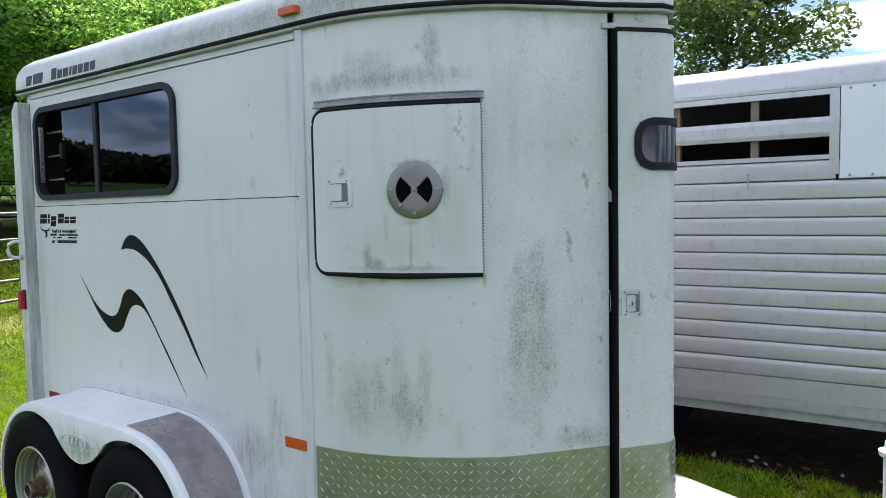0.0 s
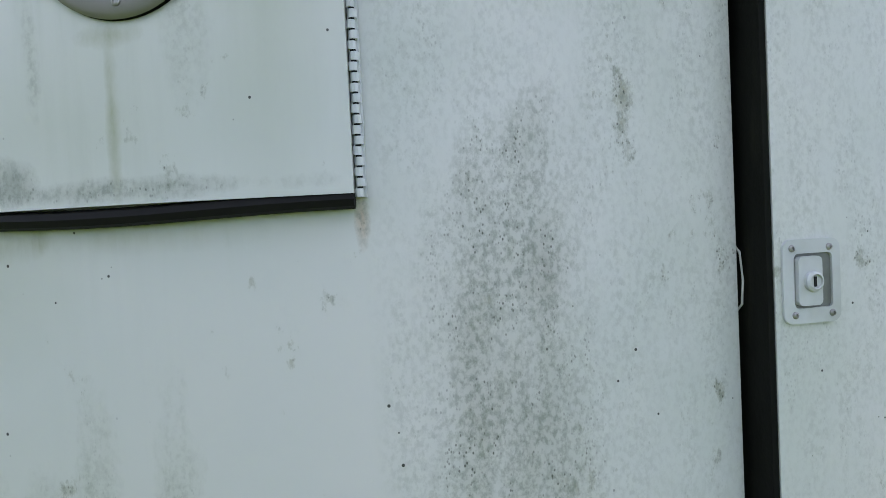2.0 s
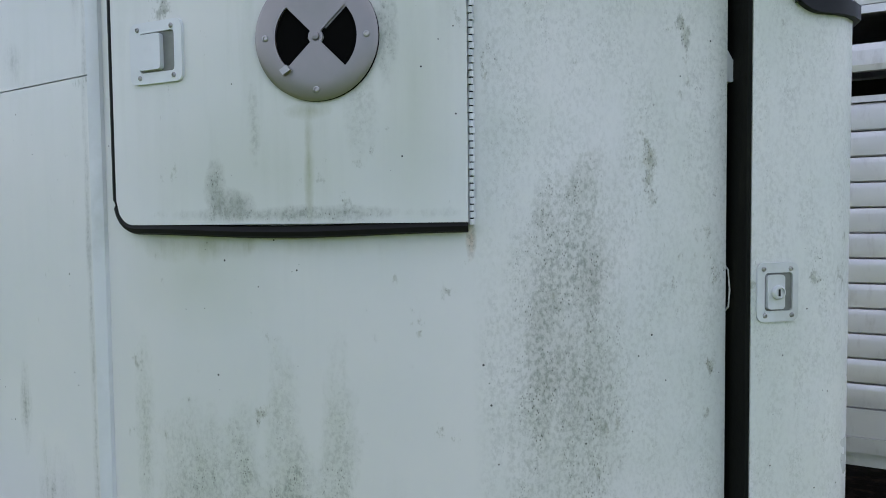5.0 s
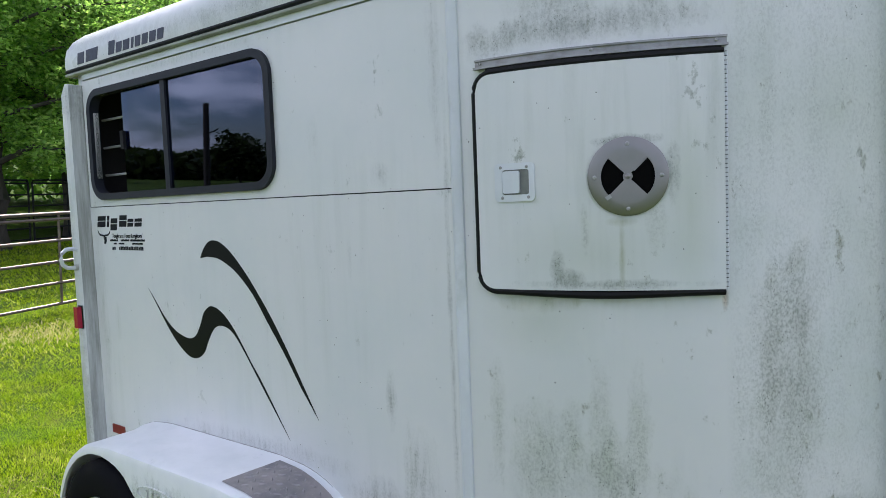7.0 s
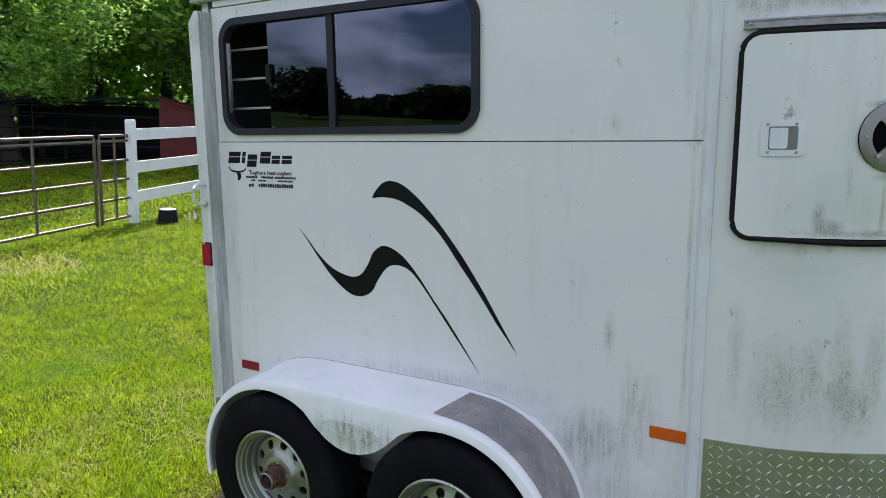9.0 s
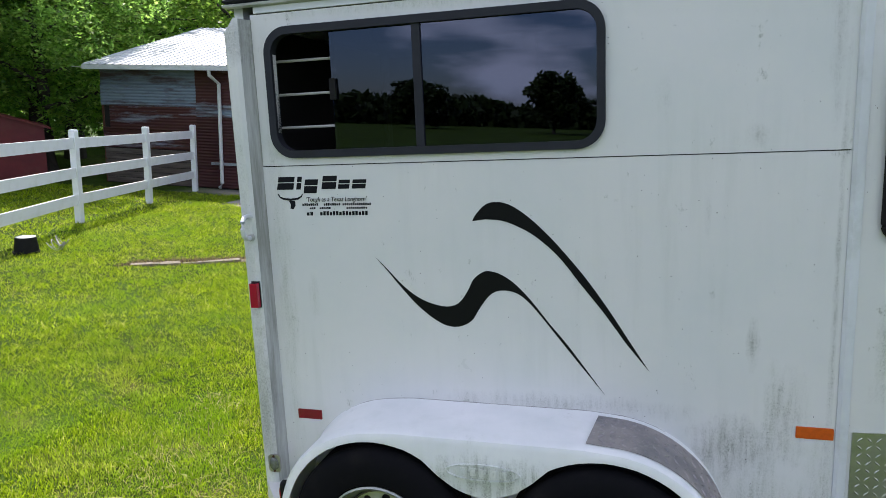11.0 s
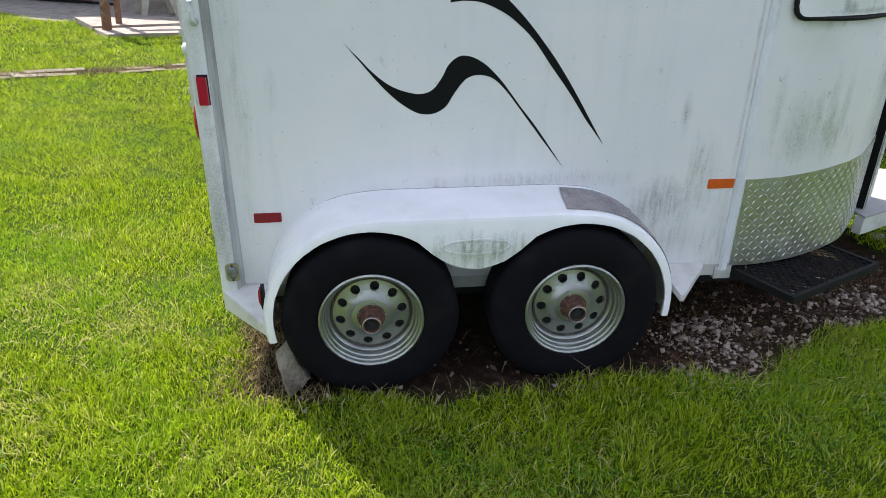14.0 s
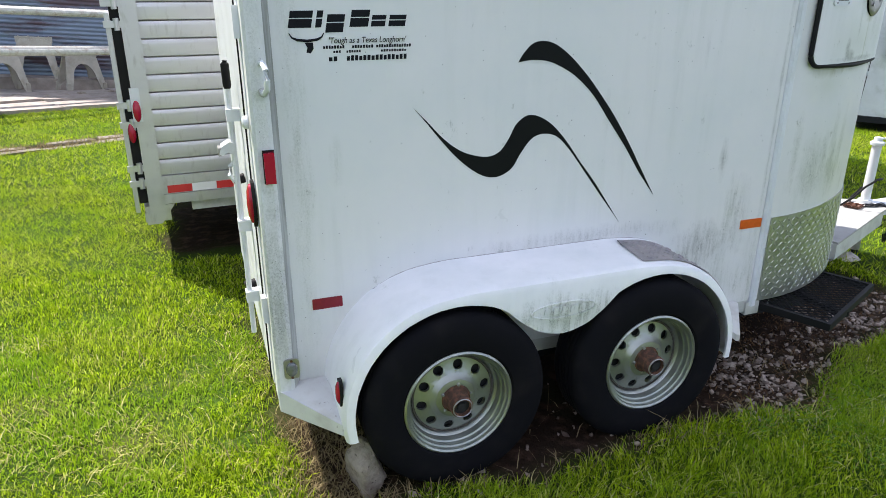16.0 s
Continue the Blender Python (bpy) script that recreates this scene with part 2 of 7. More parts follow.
gs.tint(gs.op("MULTIPLY", gs.span(gs.noise(3, 4, 0.6, (1, 1, 0.6)), 0.5, 0.66), gs.span(gs.noise(70, 4, 0.7, (1, 1, 0.5)), 0.4, 0.6)), (0.11, 0.115, 0.10))
M_greystrip = gs.m
M_black = mat("black_rubber", (0.012, 0.012, 0.012), 0.6, 0, 0.3, 12)
M_vinyl = Mat("black_vinyl", (0.004, 0.0045, 0.005), 0.5, 0, 0.15).m
M_frame = mat("dark_window_frame", (0.016, 0.017, 0.02), 0.5, 0, 0.3, 10)
for q in (M_black, M_frame):
    q.node_tree.nodes["Principled BSDF"].inputs["Specular IOR Level"].default_value = 0.15
M_winframe = mat("slate_window_frame", (0.020, 0.022, 0.030), 0.55, 0, 0.25, 14, 0.05, 60)
M_winframe.node_tree.nodes["Principled BSDF"].inputs["Specular IOR Level"].default_value = 0.25
M_steel = mat("brushed_steel", (0.42, 0.41, 0.40), 0.42, 0.85, 0.25, 20)
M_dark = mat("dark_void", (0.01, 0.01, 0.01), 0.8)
# near-black that puts the shade inside the trailers into the colour
M_inshade = mat("interior_shade", (0.016, 0.015, 0.015), 0.7, 0, 0.3, 4)
M_red = mat("red_lens", (0.34, 0.004, 0.028), 0.18)
M_clear = mat("clear_lens", (0.24, 0.25, 0.25), 0.2, 0.4, 0.5, 60)
M_redtape = mat("red_reflector", (0.22, 0.004, 0.022), 0.35, 0, 0.2, 60)
M_orange = mat("orange_reflector", (0.62, 0.10, 0.01), 0.35, 0, 0.2, 60)
M_rust = mat("rusty_steel", (0.14, 0.055, 0.03), 0.85, 0.2, 0.5, 30, 0.4, 90)
M_rim = mat("silver_rim", (0.37, 0.39, 0.355), 0.40, 0.85, 0.15, 14, 0.05, 60, (0.30, 0.29, 0.24))
M_underframe = mat("white_frame_grimy", (0.55, 0.56, 0.52), 0.5, 0, 0.3, 7, 0.1, 40, (0.2, 0.2, 0.15))

t_ = Mat("tyre_rubber", (0.006, 0.006, 0.0075), 0.85, 0, 0.08)
t_.tint(t_.op("MULTIPLY", t_.span(t_.noise(6, 5), 0.5, 0.75), 0.4), (0.022, 0.019, 0.017))
t_.bump(t_.noise(120, 3), 0.2, 0.003)
M_tyre = t_.m


def glass(name, tintc, through_):
    m = bpy.data.materials.new(name)
    m.use_nodes = True
    n, l = m.node_tree.nodes, m.node_tree.links
    n.remove(n["Principled BSDF"])
    tr = n.new("ShaderNodeBsdfTransparent")
    tr.inputs[0].default_value = (*(c * through_ for c in tintc), 1)
    gl = n.new("ShaderNodeBsdfGlossy")
    gl.inputs["Roughness"].default_value = 0.01
    gl.inputs["Color"].default_value = (0.62, 0.72, 1.0, 1)
    fr = n.new("ShaderNodeFresnel")
    fr.inputs["IOR"].default_value = 1.75
    mx = n.new("ShaderNodeMixShader")
    l.new(fr.outputs[0], mx.inputs[0])
    l.new(tr.outputs[0], mx.inputs[1])
    l.new(gl.outputs[0], mx.inputs[2])
    l.new(mx.outputs[0], n["Material Output"].inputs["Surface"])
    return m


M_glass = glass("tinted_glass", (0.55, 0.6, 0.75), 0.28)


# ---- mesh helpers ----
def part(name, bm, material, parent=None, label="", smooth=False, bevel=0.0):
    """One bmesh as one mesh object under a thing or a part."""
    me = bpy.data.meshes.new(name)
    if bevel:
        bmesh.ops.bevel(bm, geom=[e for e in bm.edges if e.is_manifold and e.calc_face_angle(0) > 0.6], offset=bevel, segments=2, affect="EDGES", profile=0.6)
    bmesh.ops.recalc_face_normals(bm, faces=bm.faces)
    bm.to_mesh(me)
    bm.free()
    if smooth:
        me.polygons.foreach_set("use_smooth", [True] * len(me.polygons))
        me.set_sharp_from_angle(angle=radians(35))
    for x in material if isinstance(material, (list, tuple)) else (material,):
        me.materials.append(x)
    ob = new(name, me)
    if parent is not None:
        ob.parent = parent
    if label:
        tagged(ob, label)
    return ob


def thing(name, label, category, group="", kind="", at=None):
    ob = new(name)
    ob.empty_display_size = 0.1
    if at is not None:
        ob.matrix_world = at
    return tagged(ob, label, category, group, kind)


def box(bm, x0, y0, z0, x1, y1, z1, m=None):
    vs = [bm.verts.new((x, y, z)) for x in (x0, x1) for y in (y0, y1) for z in (z0, z1)]
    if m is not None:
        for v in vs:
            v.co = m @ v.co
    for f in ((0, 1, 3, 2), (4, 6, 7, 5), (0, 4, 5, 1), (2, 3, 7, 6), (0, 2, 6, 4), (1, 5, 7, 3)):
        bm.faces.new([vs[i] for i in f])
    return bm


def boxes(*rows):
    bm = bmesh.new()
    for r in rows:
        box(bm, *r)
    return bm


def tube(bm, pts, r, seg=10, closed=False, cap=True):
    """A round bar along points."""
    pts = [Vector(p) for p in pts]
    rings, n = [], len(pts)
    for i, p in enumerate(pts):
        a = pts[(i - 1) % n] if (i > 0 or closed) else p
        b = pts[(i + 1) % n] if (i < n - 1 or closed) else p
        d = (b - a).normalized()
        side = d.cross(Vector((0, 0, 1)))
        if side.length < 0.05:
            side = d.cross(Vector((0, 1, 0)))
        side.normalize()
        up = side.cross(d)
        rr = r[i] if isinstance(r, (list, tuple)) else r
        rings.append([bm.verts.new(p + (side * math.cos(k * math.tau / seg) + up * math.sin(k * math.tau / seg)) * rr) for k in range(seg)])
    for i in range(n if closed else n - 1):
        a, b = rings[i], rings[(i + 1) % n]
        for k in range(seg):
            bm.faces.new((a[k], a[(k + 1) % seg], b[(k + 1) % seg], b[k]))
    if cap and not closed:
        bm.faces.new(rings[0][::-1])
        bm.faces.new(rings[-1])
    return bm


def prism(bm, outline, to3, d0, d1):
    """A flat outline (list of 2D points) given thickness; to3(u, v, d) places it."""
    a = [bm.verts.new(to3(u, v, d0)) for u, v in outline]
    b = [bm.verts.new(to3(u, v, d1)) for u, v in outline]
    bm.faces.new(a)
    bm.faces.new(b[::-1])
    n = len(outline)
    for i in range(n):
        bm.faces.new((a[i], b[i], b[(i + 1) % n], a[(i + 1) % n]))
    return bm


def ring(bm, outer, inner, to3, d0, d1):
    """A frame between two outlines with as many points each."""
    n = len(outer)
    r = [[bm.verts.new(to3(u, v, d)) for u, v in o] for o, d in ((outer, d0), (outer, d1), (inner, d1), (inner, d0))]
    for a, b in ((0, 1), (1, 2), (2, 3), (3, 0)):
        for i in range(n):
            bm.faces.new((r[a][i], r[a][(i + 1) % n], r[b][(i + 1) % n], r[b][i]))
    return bm


def round_rect(u0, v0, u1, v1, r, seg=6):
    out = []
    for cu, cv, a0 in ((u1 - r, v1 - r, 0), (u0 + r, v1 - r, 90), (u0 + r, v0 + r, 180), (u1 - r, v0 + r, 270)):
        out += [(cu + r * math.cos(radians(a0 + 90 * k / seg)), cv + r * math.sin(radians(a0 + 90 * k / seg))) for k in range(seg + 1)]
    return out


def lathe(bm, prof, to3, seg=32, closed=False):
    """Turns a profile of (radius, depth) round an axis; to3(u, v, d)."""
    rings = [[bm.verts.new(to3(r * math.cos(k * math.tau / seg), r * math.sin(k * math.tau / seg), d)) for k in range(seg)] for r, d in prof]
    m = len(prof)
    for i in range(m if closed else m - 1):
        a, b = rings[i], rings[(i + 1) % m]
        for k in range(seg):
            bm.faces.new((a[k], b[k], b[(k + 1) % seg], a[(k + 1) % seg]))
    return rings


def smoothstep(a, b, v):
    t = np.clip((v - a) / (b - a), 0, 1)
    return t * t * (3 - 2 * t)


RAMP_X = np.linspace(-4.5, 6.0, 400)
_slope = math.tan(radians(4.2)) * smoothstep(-4.5, -2.2, RAMP_X) * (1 - smoothstep(3, 6, RAMP_X))
RAMP_Z = np.r_[0, np.cumsum((_slope[1:] + _slope[:-1]) / 2 * np.diff(RAMP_X))]
RAMP_Z -= np.interp(0, RAMP_X, RAMP_Z)


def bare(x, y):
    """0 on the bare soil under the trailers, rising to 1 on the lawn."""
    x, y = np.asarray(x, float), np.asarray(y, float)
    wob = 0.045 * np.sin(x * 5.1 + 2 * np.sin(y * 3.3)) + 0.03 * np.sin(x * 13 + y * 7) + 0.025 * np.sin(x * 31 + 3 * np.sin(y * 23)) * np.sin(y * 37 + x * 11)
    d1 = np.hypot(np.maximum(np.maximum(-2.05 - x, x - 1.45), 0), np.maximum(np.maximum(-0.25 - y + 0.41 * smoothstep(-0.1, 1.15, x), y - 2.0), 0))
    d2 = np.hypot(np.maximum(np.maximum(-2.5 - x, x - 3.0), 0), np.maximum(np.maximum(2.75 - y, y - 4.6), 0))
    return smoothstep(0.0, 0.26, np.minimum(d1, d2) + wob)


def ground_z(x, y):
    """The lie of the land: a slope under the trailers, level beyond; the lawn stands a little proud of the bare soil."""
    x, y = np.asarray(x, float), np.asarray(y, float)
    near = np.exp(-((x + 2) / 14) ** 2 - ((y - 3) / 14) ** 2)
    return np.interp(x, RAMP_X, RAMP_Z) - 0.02 + 0.036 * bare(x, y) + near * 0.010 * np.sin(x * 2.1 + 1.3 * np.sin(y * 1.7)) * np.sin(y * 2.6)


def gz(x, y):
    return float(ground_z(x, y))


# ---- horse trailer: outline of the body in plan ----
W_FAR = 1.58          # far wall
Z0, Z1 = 0.36, 2.375  # skin, bottom and top


def catmull(ctrl, per=8):
    out = []
    p = [Vector((*c, 0)) for c in ctrl]
    p = [2 * p[0] - p[1]] + p + [2 * p[-1] - p[-2]]
    for i in range(1, len(p) - 2):
        for k in range(per):
            t = k / per
            a, b, c, d = p[i - 1:i + 3]
            out.append(0.5 * ((2 * b) + (c - a) * t + (2 * a - 5 * b + 4 * c - d) * t * t + (3 * b - a - 3 * c + d) * t ** 3))
    out.append(p[-2])
    return [(v.x, v.y) for v in out]


half = catmull([(0.075, 0), (0.2, 0.004), (0.32, 0.022), (0.44, 0.056), (0.56, 0.104), (0.68, 0.164), (0.80, 0.240), (0.91, 0.345),
                (1.0, 0.435), (1.079, 0.519), (1.116, 0.55), (1.153, 0.584), (1.192, 0.617), (1.226, 0.648), (1.243, 0.69)])
NOSE = np.array(half + [(x, 1.38 - y + (W_FAR - 1.38) * float(1 - smoothstep(0.075, 0.95, x))) for x, y in half[-2::-1]])
NOSE_S = np.r_[0, np.cumsum(np.hypot(*np.diff(NOSE, axis=0).T))]


def s_at(x):
    """Length along the nose from its near end to where the near half passes x."""
    k = len(half)
    return float(np.interp(x, NOSE[:k, 0], NOSE_S[:k]))


def nose(s, d=0.0):
    """A plan point on the nose, d metres proud of the skin, with its tangent and outward normal."""
    x, y = np.interp(s, NOSE_S, NOSE[:, 0]), np.interp(s, NOSE_S, NOSE[:, 1])
    e = 0.02
    tx = np.interp(s + e, NOSE_S, NOSE[:, 0]) - np.interp(s - e, NOSE_S, NOSE[:, 0])
    ty = np.interp(s + e, NOSE_S, NOSE[:, 1]) - np.interp(s - e, NOSE_S, NOSE[:, 1])
    l = math.hypot(tx, ty)
    tx, ty = tx / l, ty / l
    return Vector((x + ty * d, y - tx * d, 0)), Vector((tx, ty, 0)), Vector((ty, -tx, 0))


def on_nose(s, z, d):
    p = nose(s, d)[0]
    return Vector((p.x, p.y, z))


def at_nose(s, z, d=0.0):
    """A flat frame that touches the nose: maps u along, v up and w out."""
    p, t, n = nose(s, d)
    o = Vector((p.x, p.y, z))
    return lambda u, v, w: o + t * u + Vector((0, 0, v)) + n * w


def curved_panel(s0, s1, z0, z1, d0, d1, step=0.03):
    """A sheet bent to the nose. Heights and depths are numbers or functions of s."""
    bm = bmesh.new()
    n = max(2, int((s1 - s0) / step) + 1)
    cols = []
    for i in range(n + 1):
        s = s0 + (s1 - s0) * i / n
        a = z0(s) if callable(z0) else z0
        b = z1(s) if callable(z1) else z1
        e0, e1 = (d(s) if callable(d) else d for d in (d0, d1))
        cols.append([bm.verts.new(on_nose(s, z, d)) for z, d in ((a, e1), (b, e1), (b, e0), (a, e0))])
    for p, q in zip(cols, cols[1:]):
        for k in range(4):
            bm.faces.new((p[k], q[k], q[(k + 1) % 4], p[(k + 1) % 4]))
    bm.faces.new(cols[0])
    bm.faces.new(cols[-1][::-1])
    return bm


def nose_bar(pts, r, seg=8, closed=False):
    """A round bar through (s, z, d) points on the nose."""
    return tube(bmesh.new(), [on_nose(*p) for p in pts], r, seg, closed)


trailer = thing("horse_trailer", "weathered white two-axle horse trailer with algae-stained rounded nose, parked on grass", "trailer")


def wall_xz(u, v, w):
    """On the near side wall: u along, v up, w out."""
    return Vector((u, -w, v))


# near side wall, two skins either side of a lap seam, with the window opening
SEAM_Z = 1.745
WX0, WX1, WZ0, WZ1 = -2.064, -0.745, 1.777, 2.289
part("side_panel", boxes((-2.12, 0, Z0, 0.0345, 0.025, SEAM_Z - 0.001)), M_side, trailer, "white lower side skin with dirty streaks", bevel=0.002)
i_ = 0.03
part("side_panel", boxes(
    (-2.12, 0.003, SEAM_Z + 0.003, WX0 + i_, 0.028, 2.343), (WX1 - i_, 0.003, SEAM_Z + 0.003, 0.0345, 0.028, 2.343),
    (WX0 + i_, 0.003, SEAM_Z + 0.003, WX1 - i_, 0.028, WZ0 + i_), (WX0 + i_, 0.003, WZ1 - i_, WX1 - i_, 0.028, 2.343)), M_side, trailer, "white upper side skin round the window")
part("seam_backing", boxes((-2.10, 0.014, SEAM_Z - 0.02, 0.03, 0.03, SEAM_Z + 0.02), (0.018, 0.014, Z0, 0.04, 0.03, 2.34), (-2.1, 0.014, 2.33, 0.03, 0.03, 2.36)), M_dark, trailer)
part("top_rail", boxes((-2.10, -0.003, 2.347, 0.03, 0.03, 2.39)), M_white, trailer, bevel=0.002)
part("corner_ridge", prism(bmesh.new(), [(0.032, 0.02), (0.036, -0.006), (0.046, -0.014), (0.062, -0.014), (0.074, -0.007), (0.079, 0.02)],
                           lambda u, v, w: Vector((u, v, w)), 0.33, 2.385), M_white, trailer, "rounded white vertical joint strip", True)
# far side and rear
part("far_side_panel", boxes((-2.2, W_FAR - 0.025, Z0, 0.075, W_FAR, 2.39)), M_white, trailer)
part("floor_pan", boxes((-2.2, 0.03, 0.30, 0.2, W_FAR - 0.03, 0.355), (0.2, 0.16, 0.30, 0.55, 1.25, 0.355), (0.55, 0.38, 0.30, 0.9, 0.98, 0.355)), M_underframe, trailer)
part("rear_door", boxes((-2.212, 0.03, 0.36, -2.172, 0.862, 2.33)), M_white, trailer, "closed white rear door", bevel=0.006)
part("rear_door", boxes((-2.212, 0.870, 0.36, -2.172, W_FAR - 0.03, 2.33)), M_white, trailer, "closed white rear door", bevel=0.006)
part("rear_header", boxes((-2.205, 0.03, 2.332, -2.165, W_FAR - 0.03, 2.40)), M_white, trailer)
# near-black sheet stands in for the darkness inside the rear doors
part("rear_shade_sheet", boxes((-2.170, 0.04, 0.40, -2.160, 0.858, 2.32), (-2.170, 0.858, 0.40, -2.160, W_FAR - 0.04, 2.32)), M_inshade, trailer, "near-black sheet inside the rear doors for interior shade")
# rear corner post with a dirty bevelled flange
part("corner_post", prism(bmesh.new(), [(-2.208, 0.03), (-2.208, -0.05), (-2.198, -0.06), (-2.158, -0.06), (-2.144, -0.052), (-2.144, 0.03)],
                          lambda u, v, w: Vector((u, v, w + (-0.05 if w > 2 and u < -2.17 else 0))), 0.33, 2.33), M_post, trailer, "white rear corner post", bevel=0.003)
part("post_flange", prism(bmesh.new(), [(-2.1435, 0.02), (-2.1435, -0.051), (-2.139, -0.045), (-2.124, -0.008), (-2.118, -0.002), (-2.118, 0.02)],
                          lambda u, v, w: Vector((u, v, w)), 0.36, 2.325), M_greystrip, trailer, "grimy grey flange beside the corner post")

# nose skins
S_END = float(NOSE_S[-1])
S_GAP0, S_GAP1 = s_at(1.079), s_at(1.097)
S_DOOR1 = S_END - s_at(0.9)
part("front_panel", curved_panel(0.0, S_GAP0, Z0, Z1, -0.02, 0.0), M_nose, trailer, "algae-stained white curved front skin", True)


def ajar(s):
    """How far the door stands off the nose, most at its free edge."""
    return 0.004 + 0.036 * max(0.0, 1 - (s - S_GAP1) / 0.45)


def door_face(d):
    return lambda s: ajar(s) + d


door = part("front_door", curved_panel(S_GAP1, S_DOOR1, Z0 + 0.03, 2.30, door_face(-0.03), ajar), M_nose, trailer, "curved white front door standing slightly ajar", True)
part("door_header", curved_panel(S_GAP1, S_DOOR1, 2.305, Z1, -0.02, 0.0), M_nose, trailer, "", True)
part("far_front_panel", curved_panel(S_DOOR1 + 0.01, S_END, Z0, Z1, -0.02, 0.0), M_white, trailer, "", True)
# black strip behind the gap, standing in for the shade in it
part("door_jamb", curved_panel(S_GAP0 - 0.06, S_GAP1 + 0.08, Z0, 2.33, -0.07, -0.045), M_dark, trailer, "black jamb strip standing in for shade in the door gap")
M_seal = mat("weathered_seal", (0.010, 0.011, 0.009), 0.8, 0, 0.4, 20, 0.2, 60, (0.03, 0.031, 0.02), (1, 1, 0.2))
M_seal.node_tree.nodes["Principled BSDF"].inputs["Specular IOR Level"].default_value = 0.1
part("door_seal", curved_panel(S_GAP1 - 0.010, S_GAP1 - 0.001, Z0 + 0.03, 2.31, -0.02, 0.038, 0.005), M_seal, door, "black rubber door seal")
part("drip_rail", curved_panel(s_at(1.062), S_DOOR1, 2.318, 2.336, 0.001, 0.013), M_underframe, trailer, "grimy white drip rail over the door", True)
part("head_seal", curved_panel(S_GAP1 - 0.008, S_DOOR1, 2.301, 2.314, -0.02, door_face(0.006)), M_black, door, "black rubber seal over the door", True)
# white piece added for the glint of light seen in the door gap
part("gap_plate", curved_panel(S_GAP0 + 0.002, S_GAP0 + 0.016, 1.70, lambda s: 1.76 - 1.6 * (s - S_GAP0), -0.02, -0.004, 0.004), M_white, trailer, "small white piece standing in for a glint of light in the gap")
part("wire_loop", nose_bar([(S_GAP0 + 0.001, 1.385, -0.012), (S_GAP0 + 0.004, 1.37, 0.001), (S_GAP0 + 0.006, 1.335, 0.003), (S_GAP0 + 0.005, 1.305, 0.001), (S_GAP0 + 0.002, 1.29, -0.012)], 0.0015), M_underframe, trailer, "thin white cable loop")


def treads(bm, place, u0, u1, v0, v1, pitch=0.031, size=0.0115, high=0.0014, tall=1.0):
    """Raised bars of tread plate, crosswise by turns. place(u, v, d) puts them; tall: metres to one of v."""
    nu, nv = int((u1 - u0) / pitch), int((v1 - v0) * tall / pitch)
    for i in range(nu):
        for j in range(nv):
            cu, cv = u0 + (i + 0.5) * (u1 - u0) / nu, v0 + (j + 0.5) * (v1 - v0) / nv
            a = radians(45 if (i + j) % 2 else -45)
            du, dv = math.cos(a), math.sin(a)
            L, w = size, size * 0.32
            ends = [bm.verts.new(place(cu + du * L * k, cv + dv * L * k / tall, 0.0)) for k in (1, -1)]
            side = [bm.verts.new(place(cu - dv * w * k, cv + du * w * k / tall, 0.0)) for k in (1, -1)]
            tops = [bm.verts.new(place(cu + du * L * 0.55 * k, cv + dv * L * 0.55 * k / tall, high)) for k in (1, -1)]
            for f in ((ends[0], side[0], tops[0]), (side[0], ends[1], tops[1]), (ends[1], side[1], tops[1]), (side[1], ends[0], tops[0]),
                      (side[0], tops[1], tops[0]), (side[1], tops[0], tops[1])):
                bm.faces.new(f)


tp = Mat("tread_plate", (0.47, 0.48, 0.44), 0.34, 0.85)
tp.tint(tp.op("MULTIPLY", tp.span(tp.noise(3.5, 5), 0.4, 0.7), 0.7), (0.34, 0.36, 0.28))
tp.tint(tp.op("MULTIPLY", tp.span(tp.noise(20, 5), 0.5, 0.75), 0.5), (0.22, 0.24, 0.17))
tp.gloss(tp.noise(12, 4), 0.3, 0.7, 0.30, 0.50)
M_tread = tp.m


def skirt_top(s):
    return 0.772 + 0.026 * s


def skirt(s0, s1, z0, parent, face):
    bm = curved_panel(s0, s1, z0, skirt_top, lambda s: face(s) + 0.001, lambda s: face(s) + 0.005)
    treads(bm, lambda u, v, d: on_nose(u, z0 + 0.01 + (skirt_top(u) - z0 - 0.02) * v, face(u) + 0.0052 + d), s0 + 0.01, s1 - 0.01, 0, 1, 0.029, 0.0125, 0.0021, 0.43)
    return part("tread_plate", bm, M_tread, parent, "greenish bare aluminium tread plate skirt", True)


skirt(0.012, S_GAP0 - 0.002, 0.35, trailer, lambda s: 0.0)
skirt(S_GAP1 + 0.004, S_DOOR1 - 0.02, Z0 + 0.03, door, ajar)

# roof cap with drip rail, swept round the body
OUT = [(-2.205 + 2.27 * i / 24, 0.0) for i in range(24)] + [tuple(p) for p in NOSE[1:-1]] + [(-2.205 + 2.27 * i / 24, W_FAR) for i in range(23, -1, -1)]
OUT = np.array(OUT)


def outline_normals(P):
    nxt, prv = np.roll(P, -1, 0), np.roll(P, 1, 0)
    a, b = P - prv, nxt - P
    na = np.c_[a[:, 1], -a[:, 0]] / (np.hypot(*a.T)[:, None] + 1e-9)
    nb = np.c_[b[:, 1], -b[:, 0]] / (np.hypot(*b.T)[:, None] + 1e-9)
    n = na + nb
    n /= np.hypot(*n.T)[:, None] + 1e-9
    return n / np.maximum(0.5, (n * na).sum(1))[:, None]


OUT_N = outline_normals(OUT)


